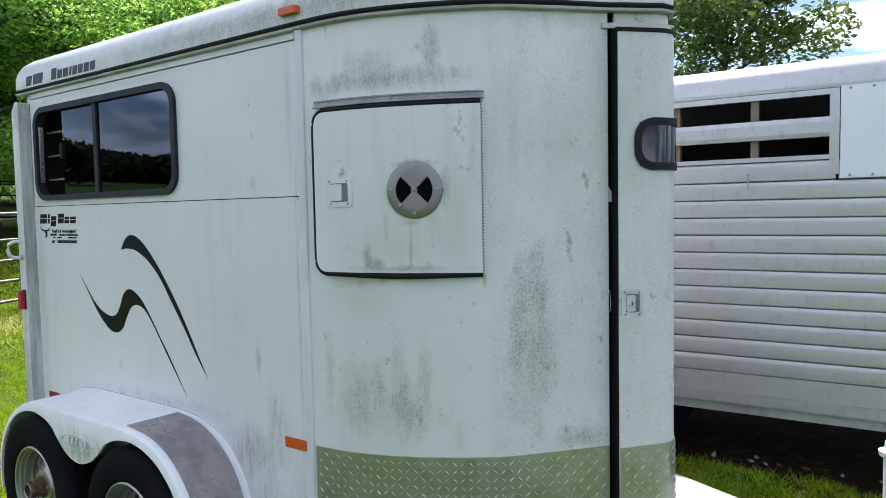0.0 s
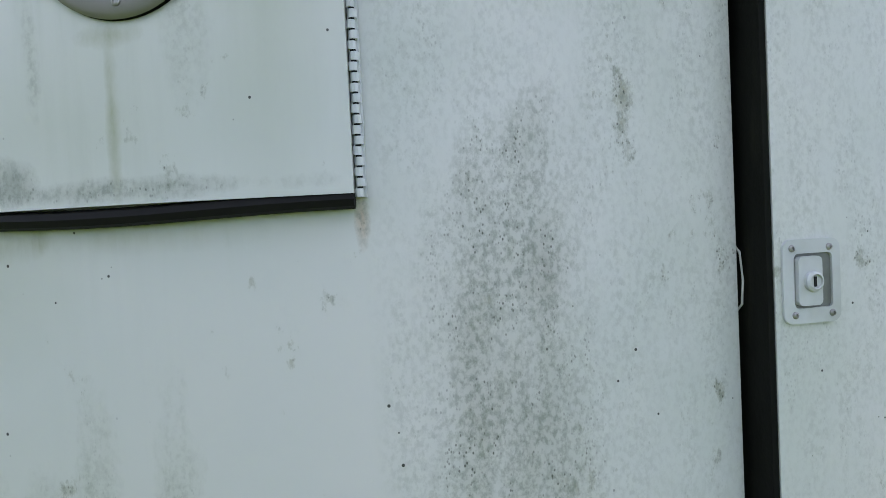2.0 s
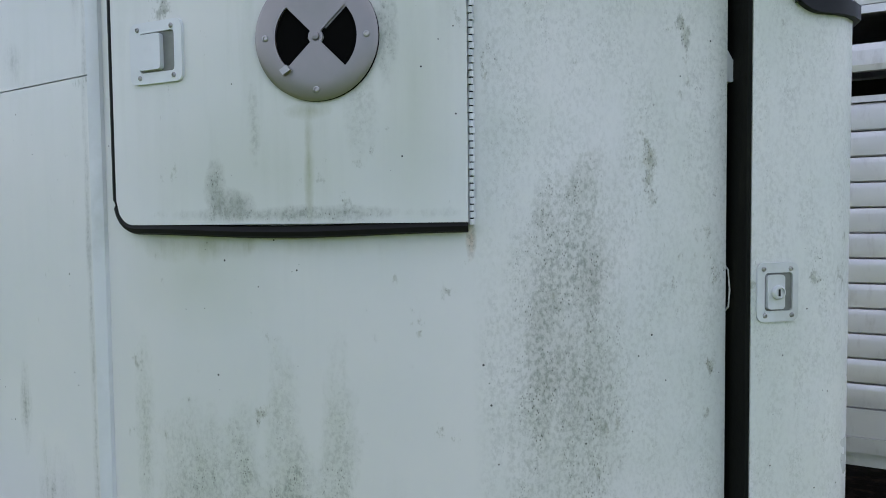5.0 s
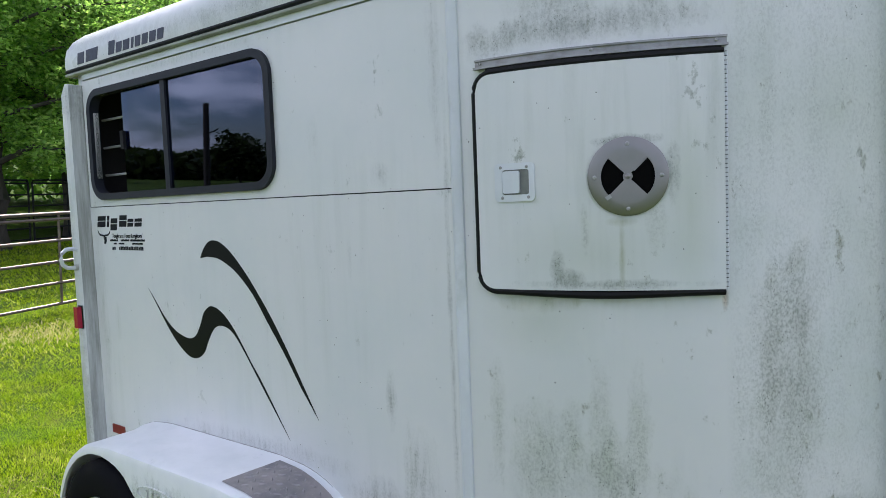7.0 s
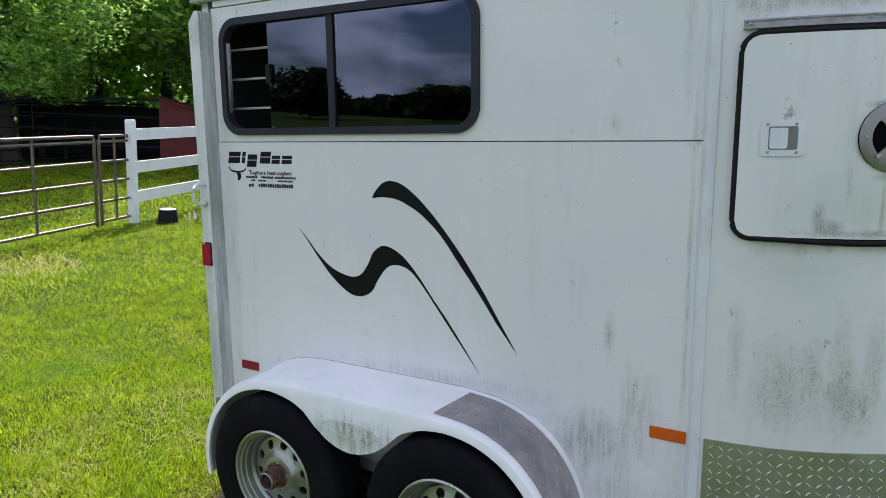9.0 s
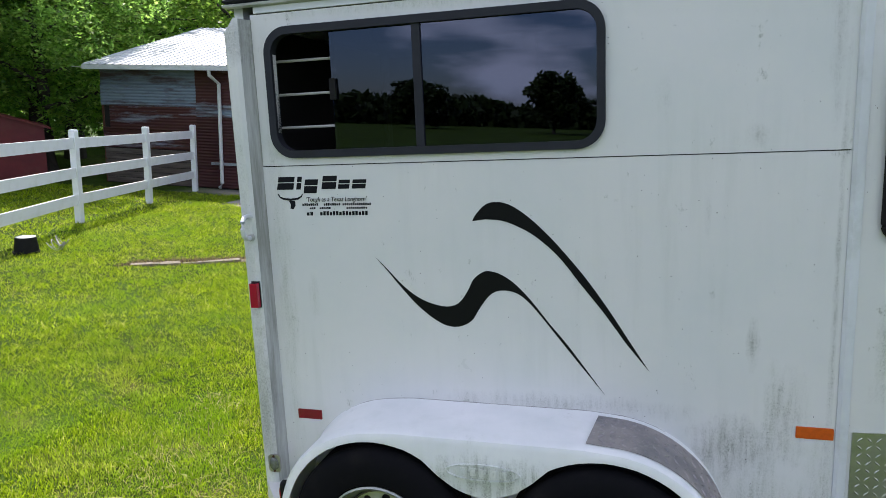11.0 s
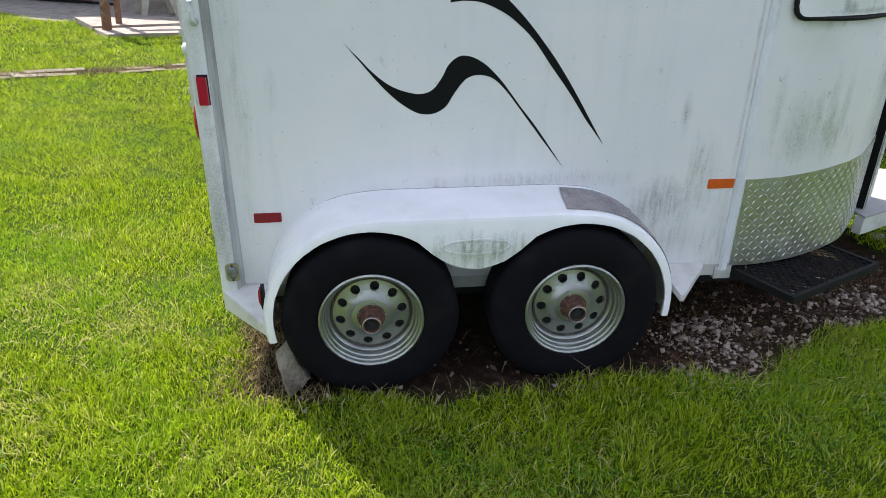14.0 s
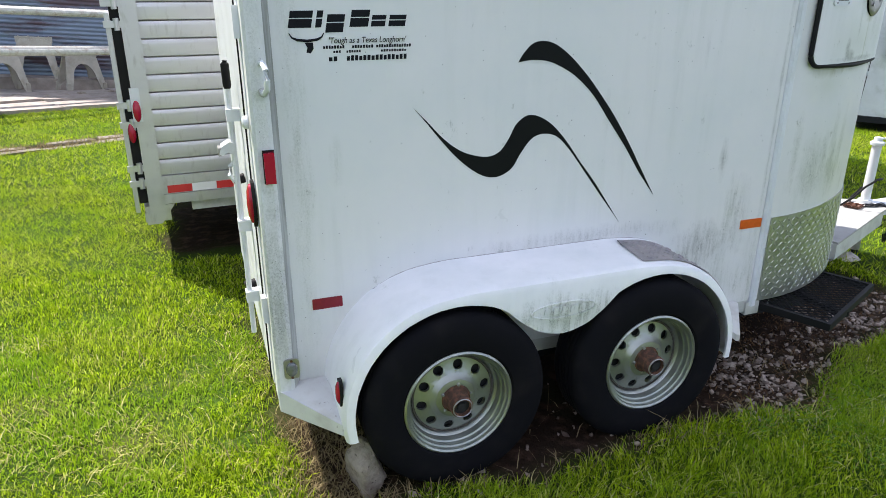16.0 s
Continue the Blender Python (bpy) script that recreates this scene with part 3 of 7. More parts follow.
def sweep(profile, closed):
    bm = bmesh.new()
    rings = [[bm.verts.new((*(OUT[i] + OUT_N[i] * o), z)) for i in range(len(OUT))] for o, z in profile]
    m, n = len(profile), len(OUT)
    for j in range(m if closed else m - 1):
        a, b = rings[j], rings[(j + 1) % m]
        for i in range(n):
            bm.faces.new((a[i], a[(i + 1) % n], b[(i + 1) % n], b[i]))
    if not closed:
        bm.faces.new(rings[-1])
    return bm


part("roof", sweep([(0.004, 2.40), (0.016, 2.402), (0.019, 2.42), (0.018, 2.46), (0.010, 2.50), (-0.012, 2.54), (-0.05, 2.572), (-0.10, 2.592), (-0.2, 2.605)], False),
     M_roofcap, trailer, "white moulded roof cap speckled with black mildew", True)
part("drip_moulding", sweep([(0.002, 2.391), (0.015, 2.392), (0.020, 2.398), (0.020, 2.404), (0.014, 2.409), (0.002, 2.409)], True), M_frame, trailer, "dark rubber drip moulding", True)
part("gutter", sweep([(0.002, 2.372), (0.014, 2.373), (0.021, 2.377), (0.022, 2.386), (0.014, 2.389), (0.002, 2.389)], True), mat("dull_gutter", (0.42, 0.43, 0.40), 0.55, 0.2, 0.4, 6, 0.1, 40, (0.14, 0.15, 0.10)), trailer, "dull grimy roof gutter", True)

# window in the side wall
win = part("window", ring(bmesh.new(), round_rect(WX0, WZ0, WX1, WZ1, 0.10, 8), round_rect(WX0 + 0.030, WZ0 + 0.030, WX1 - 0.030, WZ1 - 0.030, 0.072, 8), wall_xz, -0.03, 0.014),
           M_winframe, trailer, "dark framed sliding side window", True, 0.004)
WM = -1.432
part("divider", boxes((WM - 0.016, -0.006, WZ0 + 0.02, WM + 0.016, 0.02, WZ1 - 0.02)), M_winframe, win, "", bevel=0.004)
part("pane", boxes((-1.79, 0.012, WZ0 + 0.02, WM, 0.016, WZ1 - 0.02)), M_glass, win, "tinted sliding pane, pushed part open").visible_shadow = False
part("pane", boxes((WM, 0.004, WZ0 + 0.02, WX1 - 0.02, 0.008, WZ1 - 0.02)), M_glass, win, "tinted fixed pane").visible_shadow = False
part("sliding_sash", boxes((-1.79, 0.018, WZ0 + 0.03, -1.775, 0.024, WZ1 - 0.03)), M_frame, win)
part("window_latch", boxes((-1.795, -0.004, 2.0, -1.77, 0.011, 2.08)), M_black, win, "small black sliding latch", bevel=0.004)


# ---- running gear ----
HUB_R, HUB_F, HUB_Z = -1.585, -0.742, 0.335


def arc(cx, cz, r, a0, a1, n):
    return [(cx + r * math.cos(radians(a0 + (a1 - a0) * k / n)), cz + r * math.sin(radians(a0 + (a1 - a0) * k / n))) for k in range(n + 1)]


low = arc(HUB_R, HUB_Z, 0.39, 192, 62, 14) + [(-1.34, 0.62), (-1.28, 0.577), (-1.22, 0.552), (-1.165, 0.545), (-1.11, 0.552), (-1.05, 0.575), (-0.99, 0.618)] + arc(HUB_F, HUB_Z, 0.39, 118, -8, 14)
top = arc(HUB_R, HUB_Z, 0.43, 192, 95, 11) + [(-1.60 + 0.86 * k / 12, 0.772) for k in range(1, 12)] + arc(HUB_F, HUB_Z, 0.43, 88, -8, 13)


def resample(pts, n):
    p = np.array(pts)
    s = np.r_[0, np.cumsum(np.hypot(*np.diff(p, axis=0).T))]
    t = np.linspace(0, s[-1], n)
    return np.c_[np.interp(t, s, p[:, 0]), np.interp(t, s, p[:, 1])]


NF = 60
# pair lower and upper edge by the way round: through their x where flat
top_d = resample(top, 400)
low_d = resample(low, 400)
bm = bmesh.new()
rings = []
for k in range(NF):
    i = int(399 * k / (NF - 1))
    tx, tz = top_d[i]
    lx, lz = low_d[i]
    d = Vector((tx - lx, tz - lz))
    o = Vector((tx - (HUB_R if tx < -1.2 else HUB_F), tz - HUB_Z)).normalized() if not (-1.58 < tx < -0.75) else Vector((0, 1))
    rim = [(lx, -0.287, lz), (lx, -0.300, lz), (tx - o.x * 0.028, -0.300, tz - o.y * 0.028), (tx - o.x * 0.010, -0.293, tz - o.y * 0.010),
           (tx, -0.272, tz), (tx, -0.06, tz), (tx + o.x * 0.012, 0.0, tz + o.y * 0.012), (tx - o.x * 0.012, 0.0, tz - o.y * 0.012), (tx - o.x * 0.012, -0.26, tz - o.y * 0.012), (tx - o.x * 0.03, -0.287, tz - o.y * 0.03)]
    rings.append([bm.verts.new(p) for p in rim])
for a, b in zip(rings, rings[1:]):
    for k in range(len(a)):
        bm.faces.new((a[k], a[(k + 1) % len(a)], b[(k + 1) % len(b)], b[k]))
bm.faces.new(rings[0])
bm.faces.new(rings[-1][::-1])
fender = part("fender", bm, M_fender, trailer, "white moulded double fender with green grime", True)

# tread plate laid on the front of the fender
fp = Mat("fender_tread", (0.36, 0.325, 0.32), 0.5, 0.5)
fp.tint(fp.span(fp.noise(9, 5), 0.45, 0.7), (0.23, 0.22, 0.23))
fp.tint(fp.op("MULTIPLY", fp.span(fp.noise(60, 3), 0.6, 0.75), 0.5), (0.5, 0.48, 0.46))
M_ftread = fp.m
crest = resample([p for p in top if p[0] >= -0.86], 120)
crest_s = np.r_[0, np.cumsum(np.hypot(*np.diff(crest, axis=0).T))]


def on_crest(s, y, d):
    x, z = np.interp(s, crest_s, crest[:, 0]), np.interp(s, crest_s, crest[:, 1])
    x2, z2 = np.interp(s + 0.01, crest_s, crest[:, 0]), np.interp(s + 0.01, crest_s, crest[:, 1])
    if s > crest_s[-1] - 0.011:
        x2, z2, x, z = x, z, *(np.interp(s - 0.01, crest_s, crest[:, i]) for i in (0, 1))
    l = math.hypot(x2 - x, z2 - z)
    return Vector((x - (z2 - z) / l * d, y, z + (x2 - x) / l * d))


bm = bmesh.new()
cols = []
L = 0.62
for k in range(25):
    s = 0.01 + (L - 0.01) * k / 24
    lean = 0.03 * (1 - k / 24)
    cols.append([bm.verts.new(on_crest(s + lean * w, y, d)) for w, y, d in ((0, -0.262, 0.003), (1, -0.035, 0.009), (1, -0.035, 0.0125), (0, -0.262, 0.006))])
for a, b in zip(cols, cols[1:]):
    for k in range(4):
        bm.faces.new((a[k], a[(k + 1) % 4], b[(k + 1) % 4], b[k]))
bm.faces.new(cols[0])
bm.faces.new(cols[-1][::-1])
treads(bm, lambda u, v, d: on_crest(u, v, 0.006 + (v + 0.262) / 0.227 * 0.0065 + d), 0.04, L - 0.01, -0.255, -0.045, 0.036, 0.0145, 0.0042)
part("step_plate", bm, M_ftread, fender, "worn grey tread plate on the fender")
# raised maker's oval as a plain relief
part("emblem", ring(bmesh.new(), [(-1.165 + 0.14 * math.cos(a), 0.645 + 0.034 * math.sin(a)) for a in np.linspace(0, math.tau, 24, False)],
                    [(-1.165 + 0.132 * math.cos(a), 0.645 + 0.028 * math.sin(a)) for a in np.linspace(0, math.tau, 24, False)], wall_xz, 0.2995, 0.3060), M_fender, fender, "faint raised oval relief", True)
for k in range(5):
    u = -1.25 + 0.037 * k
    part("emblem_bar", prism(bmesh.new(), [(u, 0.632), (u + 0.024, 0.632), (u + 0.029, 0.660), (u + 0.005, 0.660)], wall_xz, 0.2995, 0.3055), M_fender, fender, "faint raised mark")
part("axle_beam", boxes((-1.9, 0.02, 0.26, -0.45, 0.09, 0.33)), M_frame, trailer)
part("wheel_well", boxes((-1.99, 0.006, 0.33, -0.30, 0.03, 0.56)), M_underframe, trailer, "grimy white inner wheel well")
part("caulk_bead", tube(bmesh.new(), [(x, -0.003, z + 0.010) for x, z in resample(top, 60)], 0.003, 6, False, True), mat("dirty_caulk", (0.50, 0.50, 0.47), 0.8, 0, 0.5, 30), fender, "dirty bead where fender meets wall", True)
for hx in (HUB_R, HUB_F):
    bm = tube(bmesh.new(), [(hx, -0.1, HUB_Z), (hx, W_FAR + 0.1, HUB_Z)], 0.038, 14)
    part("axle", bm, M_rust, trailer)
gu = Mat("grimy_white_paint", (0.60, 0.60, 0.57), 0.45)
gu.tint(gu.op("MULTIPLY", gu.span(gu.noise(11, 6), 0.48, 0.72), 0.6), (0.40, 0.38, 0.33))
gu.tint(gu.op("MULTIPLY", gu.span(gu.noise(60, 4), 0.66, 0.74), 0.7), (0.16, 0.13, 0.10))
M_gusset = gu.m
up = lambda u, v, w: Vector((u, v, w))
for o, flat in (([(-2.205, -0.055), (-2.012, -0.262), (-2.008, -0.255), (-2.008, -0.004), (-2.205, -0.004)], False), ([(-0.262, -0.255), (-0.250, -0.262), (-0.055, -0.03), (-0.055, -0.004), (-0.262, -0.004)], True)):
    bm = prism(bmesh.new(), o, up, 0.342 if flat else 0.285, 0.372)
    for v in bm.verts:
        out_ = max(0.0, -0.055 - v.co.y)
        v.co.z -= out_ * (0.10 if flat else 0.30 if v.co.z > 0.33 else 0.09)
    part("fender_gusset", bm, M_gusset, trailer, "white boxed bracket behind the fender", bevel=0.004)
part("sill_rail", boxes((-2.2, 0.004, 0.30, 0.10, 0.05, 0.358)), M_underframe, trailer, "grimy white sill rail", bevel=0.004)
part("sill_bracket", boxes((0.02, -0.006, 0.285, 0.10, 0.03, 0.35)), M_underframe, trailer, bevel=0.008)


M_rimgap = mat("rim_gap_shade", (0.07, 0.062, 0.05), 0.85, 0, 0.5, 40, 0.1, 60, (0.16, 0.14, 0.11))
hb = Mat("dark_rusty_hub", (0.085, 0.045, 0.030), 0.8, 0.3)
hb.tint(hb.span(hb.noise(45, 5), 0.45, 0.65), (0.22, 0.10, 0.055))
hb.tint(hb.span(hb.noise(90, 4), 0.6, 0.7), (0.03, 0.022, 0.018))
M_hub = hb.m


def wheel(hx, turn):
    """One wheel: bulged tyre, steel rim with round holes, rusty hub."""
    w = thing("wheel", "black tyre on a silver steel rim with round holes and a rusty hub", "")
    w.parent = trailer
    w.matrix_basis = pose(hx, -0.215, HUB_Z, 0, turn, 0)
    to3 = lambda u, v, d: Vector((u, -d, v))
    R = 0.358
    prof = [(0.212, 0.088), (0.222, 0.100), (0.240, 0.104), (0.280, 0.107), (0.312, 0.103), (0.338, 0.094), (0.351, 0.082), (R, 0.066)]
    tread_z = []
    for k in range(5):
        c = -0.052 + 0.026 * k
        tread_z += [(R, -c + 0.009 - 0.0), (R, -c - 0.009), (R - 0.006, -c - 0.0095), (R - 0.006, -c - 0.0165)]
    prof2 = prof + [(r, d) for r, d in tread_z[:-2]] + [(r, -d) for r, d in prof[::-1]]
    bm = bmesh.new()
    lathe(bm, prof2, to3, 56)
    part("tyre", bm, M_tyre, w, "black road tyre with a dusty tread", True)
    bm = bmesh.new()
    # barrel, flange and dished disc
    lathe(bm, [(0.196, -0.085), (0.196, 0.060), (0.204, 0.074), (0.212, 0.084), (0.213, 0.094), (0.206, 0.098), (0.199, 0.094), (0.196, 0.082), (0.190, 0.079), (0.187, 0.062), (0.181, 0.059), (0.178, 0.034), (0.170, 0.028), (0.165, 0.016), (0.161, 0.014), (0.158, 0.022)], to3, 48)
    n = 10
    seg = 48
    # disc ring with ten round holes, by angular cells
    for h in range(n):
        a0, a1 = math.tau * h / n, math.tau * (h + 1) / n
        am = (a0 + a1) / 2
        rm, rh = 0.128, 0.0195
        hole = [(rm * math.cos(am) + rh * math.cos(am + math.tau * k / 16), rm * math.sin(am) + rh * math.sin(am + math.tau * k / 16)) for k in range(16)]
        # cell outline, 16 points in step with the hole
        cell = []
        for k in range(16):
            b = math.tau * k / 16
            ca, sa = math.cos(b), math.sin(b)
            m_ = max(abs(ca), abs(sa))
            rr, tt = rm + 0.030 * ca / m_, am + (a1 - a0) / 2 * sa / m_
            cell.append((rr * math.cos(tt), rr * math.sin(tt)))
        zf = lambda p: 0.022 + 0.014 * smoothstep(0.158, 0.09, math.hypot(*p))
        A = [bm.verts.new(to3(*p, zf(p))) for p in cell]
        B = [bm.verts.new(to3(*p, zf(p))) for p in hole]
        C = [bm.verts.new(to3(*p, zf(p) - 0.012)) for p in hole]
        for k in range(16):
            q = (k + 1) % 16
            bm.faces.new((A[k], A[q], B[q], B[k]))
            bm.faces.new((B[k], B[q], C[q], C[k]))
    lathe(bm, [(0.098, 0.0355), (0.088, 0.042), (0.078, 0.054), (0.060, 0.058), (0.044, 0.056)], to3, 40)
    bmesh.ops.remove_doubles(bm, verts=bm.verts, dist=0.0012)
    part("rim", bm, M_rim, w, "silver steel rim with ten round holes", True)
    # dark ring laid on for the shade in the gap between disc and barrel
    bm = bmesh.new()
    lathe(bm, [(0.1655, 0.022), (0.163, 0.0265), (0.1585, 0.0268), (0.156, 0.0245)], to3, 48)
    part("rim_gap", bm, M_rimgap, w, "dark ring standing in for the shaded gap round the rim disc", True)
    bm = bmesh.new()
    lathe(bm, [(0.15, 0.0), (0.0001, 0.0)], to3, 24)
    part("brake_drum", bm, M_dark, w)
    bm = bmesh.new()
    lathe(bm, [(0.047, 0.050), (0.045, 0.076), (0.043, 0.080), (0.042, 0.122), (0.037, 0.126), (0.031, 0.126), (0.030, 0.108)], to3, 28)
    part("hub", bm, M_hub, w, "rusty protruding wheel hub", True)
    bm = bmesh.new()
    lathe(bm, [(0.0385, 0.124), (0.0385, 0.1285), (0.036, 0.130), (0.034, 0.1265)], to3, 28)
    part("hub_ring", bm, M_steel, w, "", True)
    bm = bmesh.new()
    lathe(bm, [(0.0305, 0.112), (0.018, 0.112), (0.016, 0.120), (0.0001, 0.120)], to3, 24)
    part("hub_cap", bm, M_dark, w, "near-black hub cap set back in the hub", True)
    bm = bmesh.new()
    lathe(bm, [(0.058, 0.0555), (0.056, 0.061), (0.046, 0.062)], to3, 28)
    part("hub_seat", bm, M_hub, w, "dark rusty ring at the hub", True)
    for k in range(5):
        a = math.tau * k / 5 + 0.3
        bm = bmesh.new()
        cx, cz = 0.060 * math.cos(a), 0.060 * math.sin(a)
        lathe(bm, [(0.007, 0.054), (0.007, 0.063), (0.005, 0.066), (0.0001, 0.067)], lambda u, v, d: Vector((cx + u, -d, cz + v)), 6)
        part("lug_nut", bm, M_rim, w)
    return w


wheel(HUB_R, 8)
wheel(HUB_F, -21)
for hx in (HUB_R, HUB_F):
    bm = bmesh.new()
    lathe(bm, [(0.2, 0.1), (0.3, 0.105), (0.358, 0.07), (0.358, -0.07), (0.3, -0.105), (0.2, -0.1), (0.2, 0.1)], lambda u, v, d: Vector((hx + u, W_FAR + 0.19 - d, HUB_Z + v)), 32)
    part("far_tyre", bm, M_tyre, trailer, "", True)
# unseen rails and bars added under the floor to block light from the far side
for y0 in (0.12, 1.40):
    part("shade_rail", boxes((-2.12, y0, 0.20, 0.55, y0 + 0.05, 0.299)), M_frame, trailer, "unseen dark rail added to keep light out under the floor", bevel=0.004)
for x0 in (-1.85, -1.35, -0.85, -0.30, 0.25):
    part("shade_bar", boxes((x0, 0.172, 0.235, x0 + 0.04, 1.398, 0.299)), M_frame, trailer, bevel=0.004)


# ---- feed door on the nose ----
FS0, FS1, FZ0, FZ1 = s_at(0.141), s_at(0.744) - 0.006, 1.460, 2.050
RC = 0.045


def corner_cut(s):
    """How much a rounded corner at the latch side takes off."""
    e = FS0 + RC - s
    return RC - math.sqrt(max(0.0, RC * RC - e * e)) if e > 0 else 0.0


feed = part("feed_door", curved_panel(FS0, FS1, lambda s: FZ0 + corner_cut(s), lambda s: FZ1 - corner_cut(s), 0.002, 0.026, 0.008), M_feed, trailer, "closed white feed door, grimy along its foot", True)
# rubber seal round three sides
ss_ = [FS1 - (FS1 - FS0 - RC) * k / 14 for k in range(15)]
path = [(s, FZ0 - 0.006 - 0.007 * math.sin(math.pi * k / 14) ** 2, 0.016) for k, s in enumerate(ss_)] + [(FS0 + RC - RC * math.sin(radians(a)) - 0.006 * math.sin(radians(a)), FZ0 + RC - (RC + 0.006) * math.cos(radians(a)), 0.016) for a in (15, 30, 45, 60, 75, 90)]
path += [(FS0 - 0.006, FZ0 + RC + (FZ1 - FZ0 - 2 * RC) * k / 6, 0.016) for k in range(1, 7)]
path += [(FS0 + RC - (RC + 0.006) * math.cos(radians(a)), FZ1 - RC + (RC + 0.006) * math.sin(radians(a)), 0.016) for a in (15, 30, 45, 60, 75, 90)]
path += [(s, FZ1 + 0.006, 0.016) for s in ss_[-2::-1]]
part("door_seal", nose_bar(path, 0.0105, 8), M_black, feed, "black rubber seal", True)
# continuous hinge, knuckle by knuckle
part("hinge_leaf", curved_panel(FS1 + 0.001, FS1 + 0.012, FZ0 - 0.004, FZ1 + 0.012, 0.001, 0.010, 0.01), M_white, feed)
NK = 54
for k in range(NK):
    a = FZ0 - 0.004 + (FZ1 - FZ0 + 0.01) * k / NK
    b = a + (FZ1 - FZ0 + 0.01) / NK - 0.0022
    part("hinge_knuckle", nose_bar([(FS1 + 0.006 + (0.0009 if k % 2 else -0.0009), z, 0.014) for z in (a, b)], 0.0048, 8), M_white, feed)
part("hinge_pin", nose_bar([(FS1 + 0.006, FZ0 - 0.004, 0.014), (FS1 + 0.006, FZ1 + 0.006, 0.014)], 0.0035, 6), M_frame, feed)
# rain rail above
rl = Mat("dulled_aluminium", (0.34, 0.335, 0.33), 0.5, 0.5)
rl.tint(rl.op("MULTIPLY", rl.span(rl.noise(22, 6), 0.45, 0.68), 0.7), (0.18, 0.175, 0.16))
M_railgrey = rl.m
part("seal_top", curved_panel(FS0 + 0.03, FS1 - 0.004, FZ1 + 0.001, FZ1 + 0.019, 0.003, 0.018, 0.02), M_black, feed, "black rubber seal", True)
rail = part("rain_rail", curved_panel(FS0 - 0.008, FS1 + 0.012, FZ1 + 0.022, FZ1 + 0.045, 0.001, 0.008, 0.02), M_railgrey, trailer, "thin aluminium rain rail above the feed door", True)
part("rail_lip", curved_panel(FS0 - 0.008, FS1 + 0.012, FZ1 + 0.020, FZ1 + 0.026, 0.008, 0.020, 0.02), M_railgrey, rail, "", True)
part("rail_lip", curved_panel(FS0 - 0.008, FS1 + 0.012, FZ1 + 0.042, FZ1 + 0.047, 0.006, 0.013, 0.02), M_railgrey, rail, "", True)


def screw(parent, to3, u, v, w, r=0.0045):
    bm = bmesh.new()
    lathe(bm, [(r * 1.0, w), (r * 0.9, w + 0.0014), (r * 0.5, w + 0.0022), (r * 0.42, w + 0.0008), (0.00005, w + 0.0008)], lambda a, b, d: to3(u + a, v + b, d), 12)
    return part("screw", bm, M_steel, parent, "", True)


for s in (FS0 + 0.01, (FS0 + FS1) / 2, FS1 - 0.015):
    screw(rail, at_nose(s, FZ1 + 0.035), 0, 0, 0.014, 0.005)

# round vent with two wedge openings
fv = at_nose(s_at(0.531), 1.755, 0.0305)
RV = 0.101
bm = bmesh.new()
wedge_r, hub_r = 0.067, 0.012
angs = np.linspace(0, math.tau, 73)[:-1]


def wedge_at(a):
    """Whether the angle lies in one of the openings, left and right."""
    d = min(abs((a + math.pi) % math.tau - math.pi), abs((a % math.tau) - math.pi))
    return d < radians(45)


def radial(r0, r1, w0, w1, test=None):
    for a, b in zip(angs, np.r_[angs[1:], math.tau]):
        if test is None or test((a + b) / 2):
            q = [fv(r * math.cos(t), r * math.sin(t), w) for r, t, w in ((r0, a, w0), (r1, a, w1), (r1, b, w1), (r0, b, w0))]
            bm.faces.new([bm.verts.new(p) for p in q])


radial(0.0005, hub_r, 0.004, 0.004)
radial(hub_r, wedge_r, 0.004, 0.004, lambda a: not wedge_at(a))
radial(hub_r, wedge_r, -0.001, -0.001, wedge_at)
radial(wedge_r, wedge_r, 0.004, -0.001, wedge_at)
radial(wedge_r, RV - 0.006, 0.004, 0.004)
radial(RV - 0.006, RV, 0.004, 0.001)
radial(RV, RV, 0.001, -0.006)
bmesh.ops.remove_doubles(bm, verts=bm.verts, dist=0.0004)
vm = Mat("vent_grey", (0.26, 0.245, 0.235), 0.38, 0.75)
vm.tint(vm.op("MULTIPLY", vm.span(vm.noise(14, 5), 0.45, 0.7), 0.5), (0.22, 0.22, 0.2))
vent = part("vent", bm, [vm.m, Mat("vent_opening_shade", (0.004, 0.004, 0.004), 0.9, 0, 0.03).m], feed, "round grey metal vent with two wedge openings", True)
# shallow wedge floors coloured black in place of the dark hollow behind
for p in vent.data.polygons:
    c = p.center
    if (Vector(c) - fv(0, 0, -0.001)).dot(fv(0, 0, 1) - fv(0, 0, 0)) < 0.001:
        p.material_index = 1
for u, v in ((0, 0.083), (0, -0.083), (0.083, 0), (-0.083, 0)):
    screw(vent, fv, u, v, 0.004, 0.0055)
bm = bmesh.new()
lathe(bm, [(0.007, 0.004), (0.006, 0.007), (0.0001, 0.008)], fv, 14)
part("vent_pivot", bm, vm.m, vent, "", True)
part("vent_tab", prism(bmesh.new(), [(-0.058, -0.052), (-0.046, -0.044), (-0.040, -0.052), (-0.052, -0.060)], fv, 0.002, 0.012), M_steel, vent)
part("shutter_edge", prism(bmesh.new(), [(0.016, 0.012), (0.054, 0.050), (0.047, 0.053), (0.014, 0.018)], fv, -0.0005, 0.001), vm.m, vent)


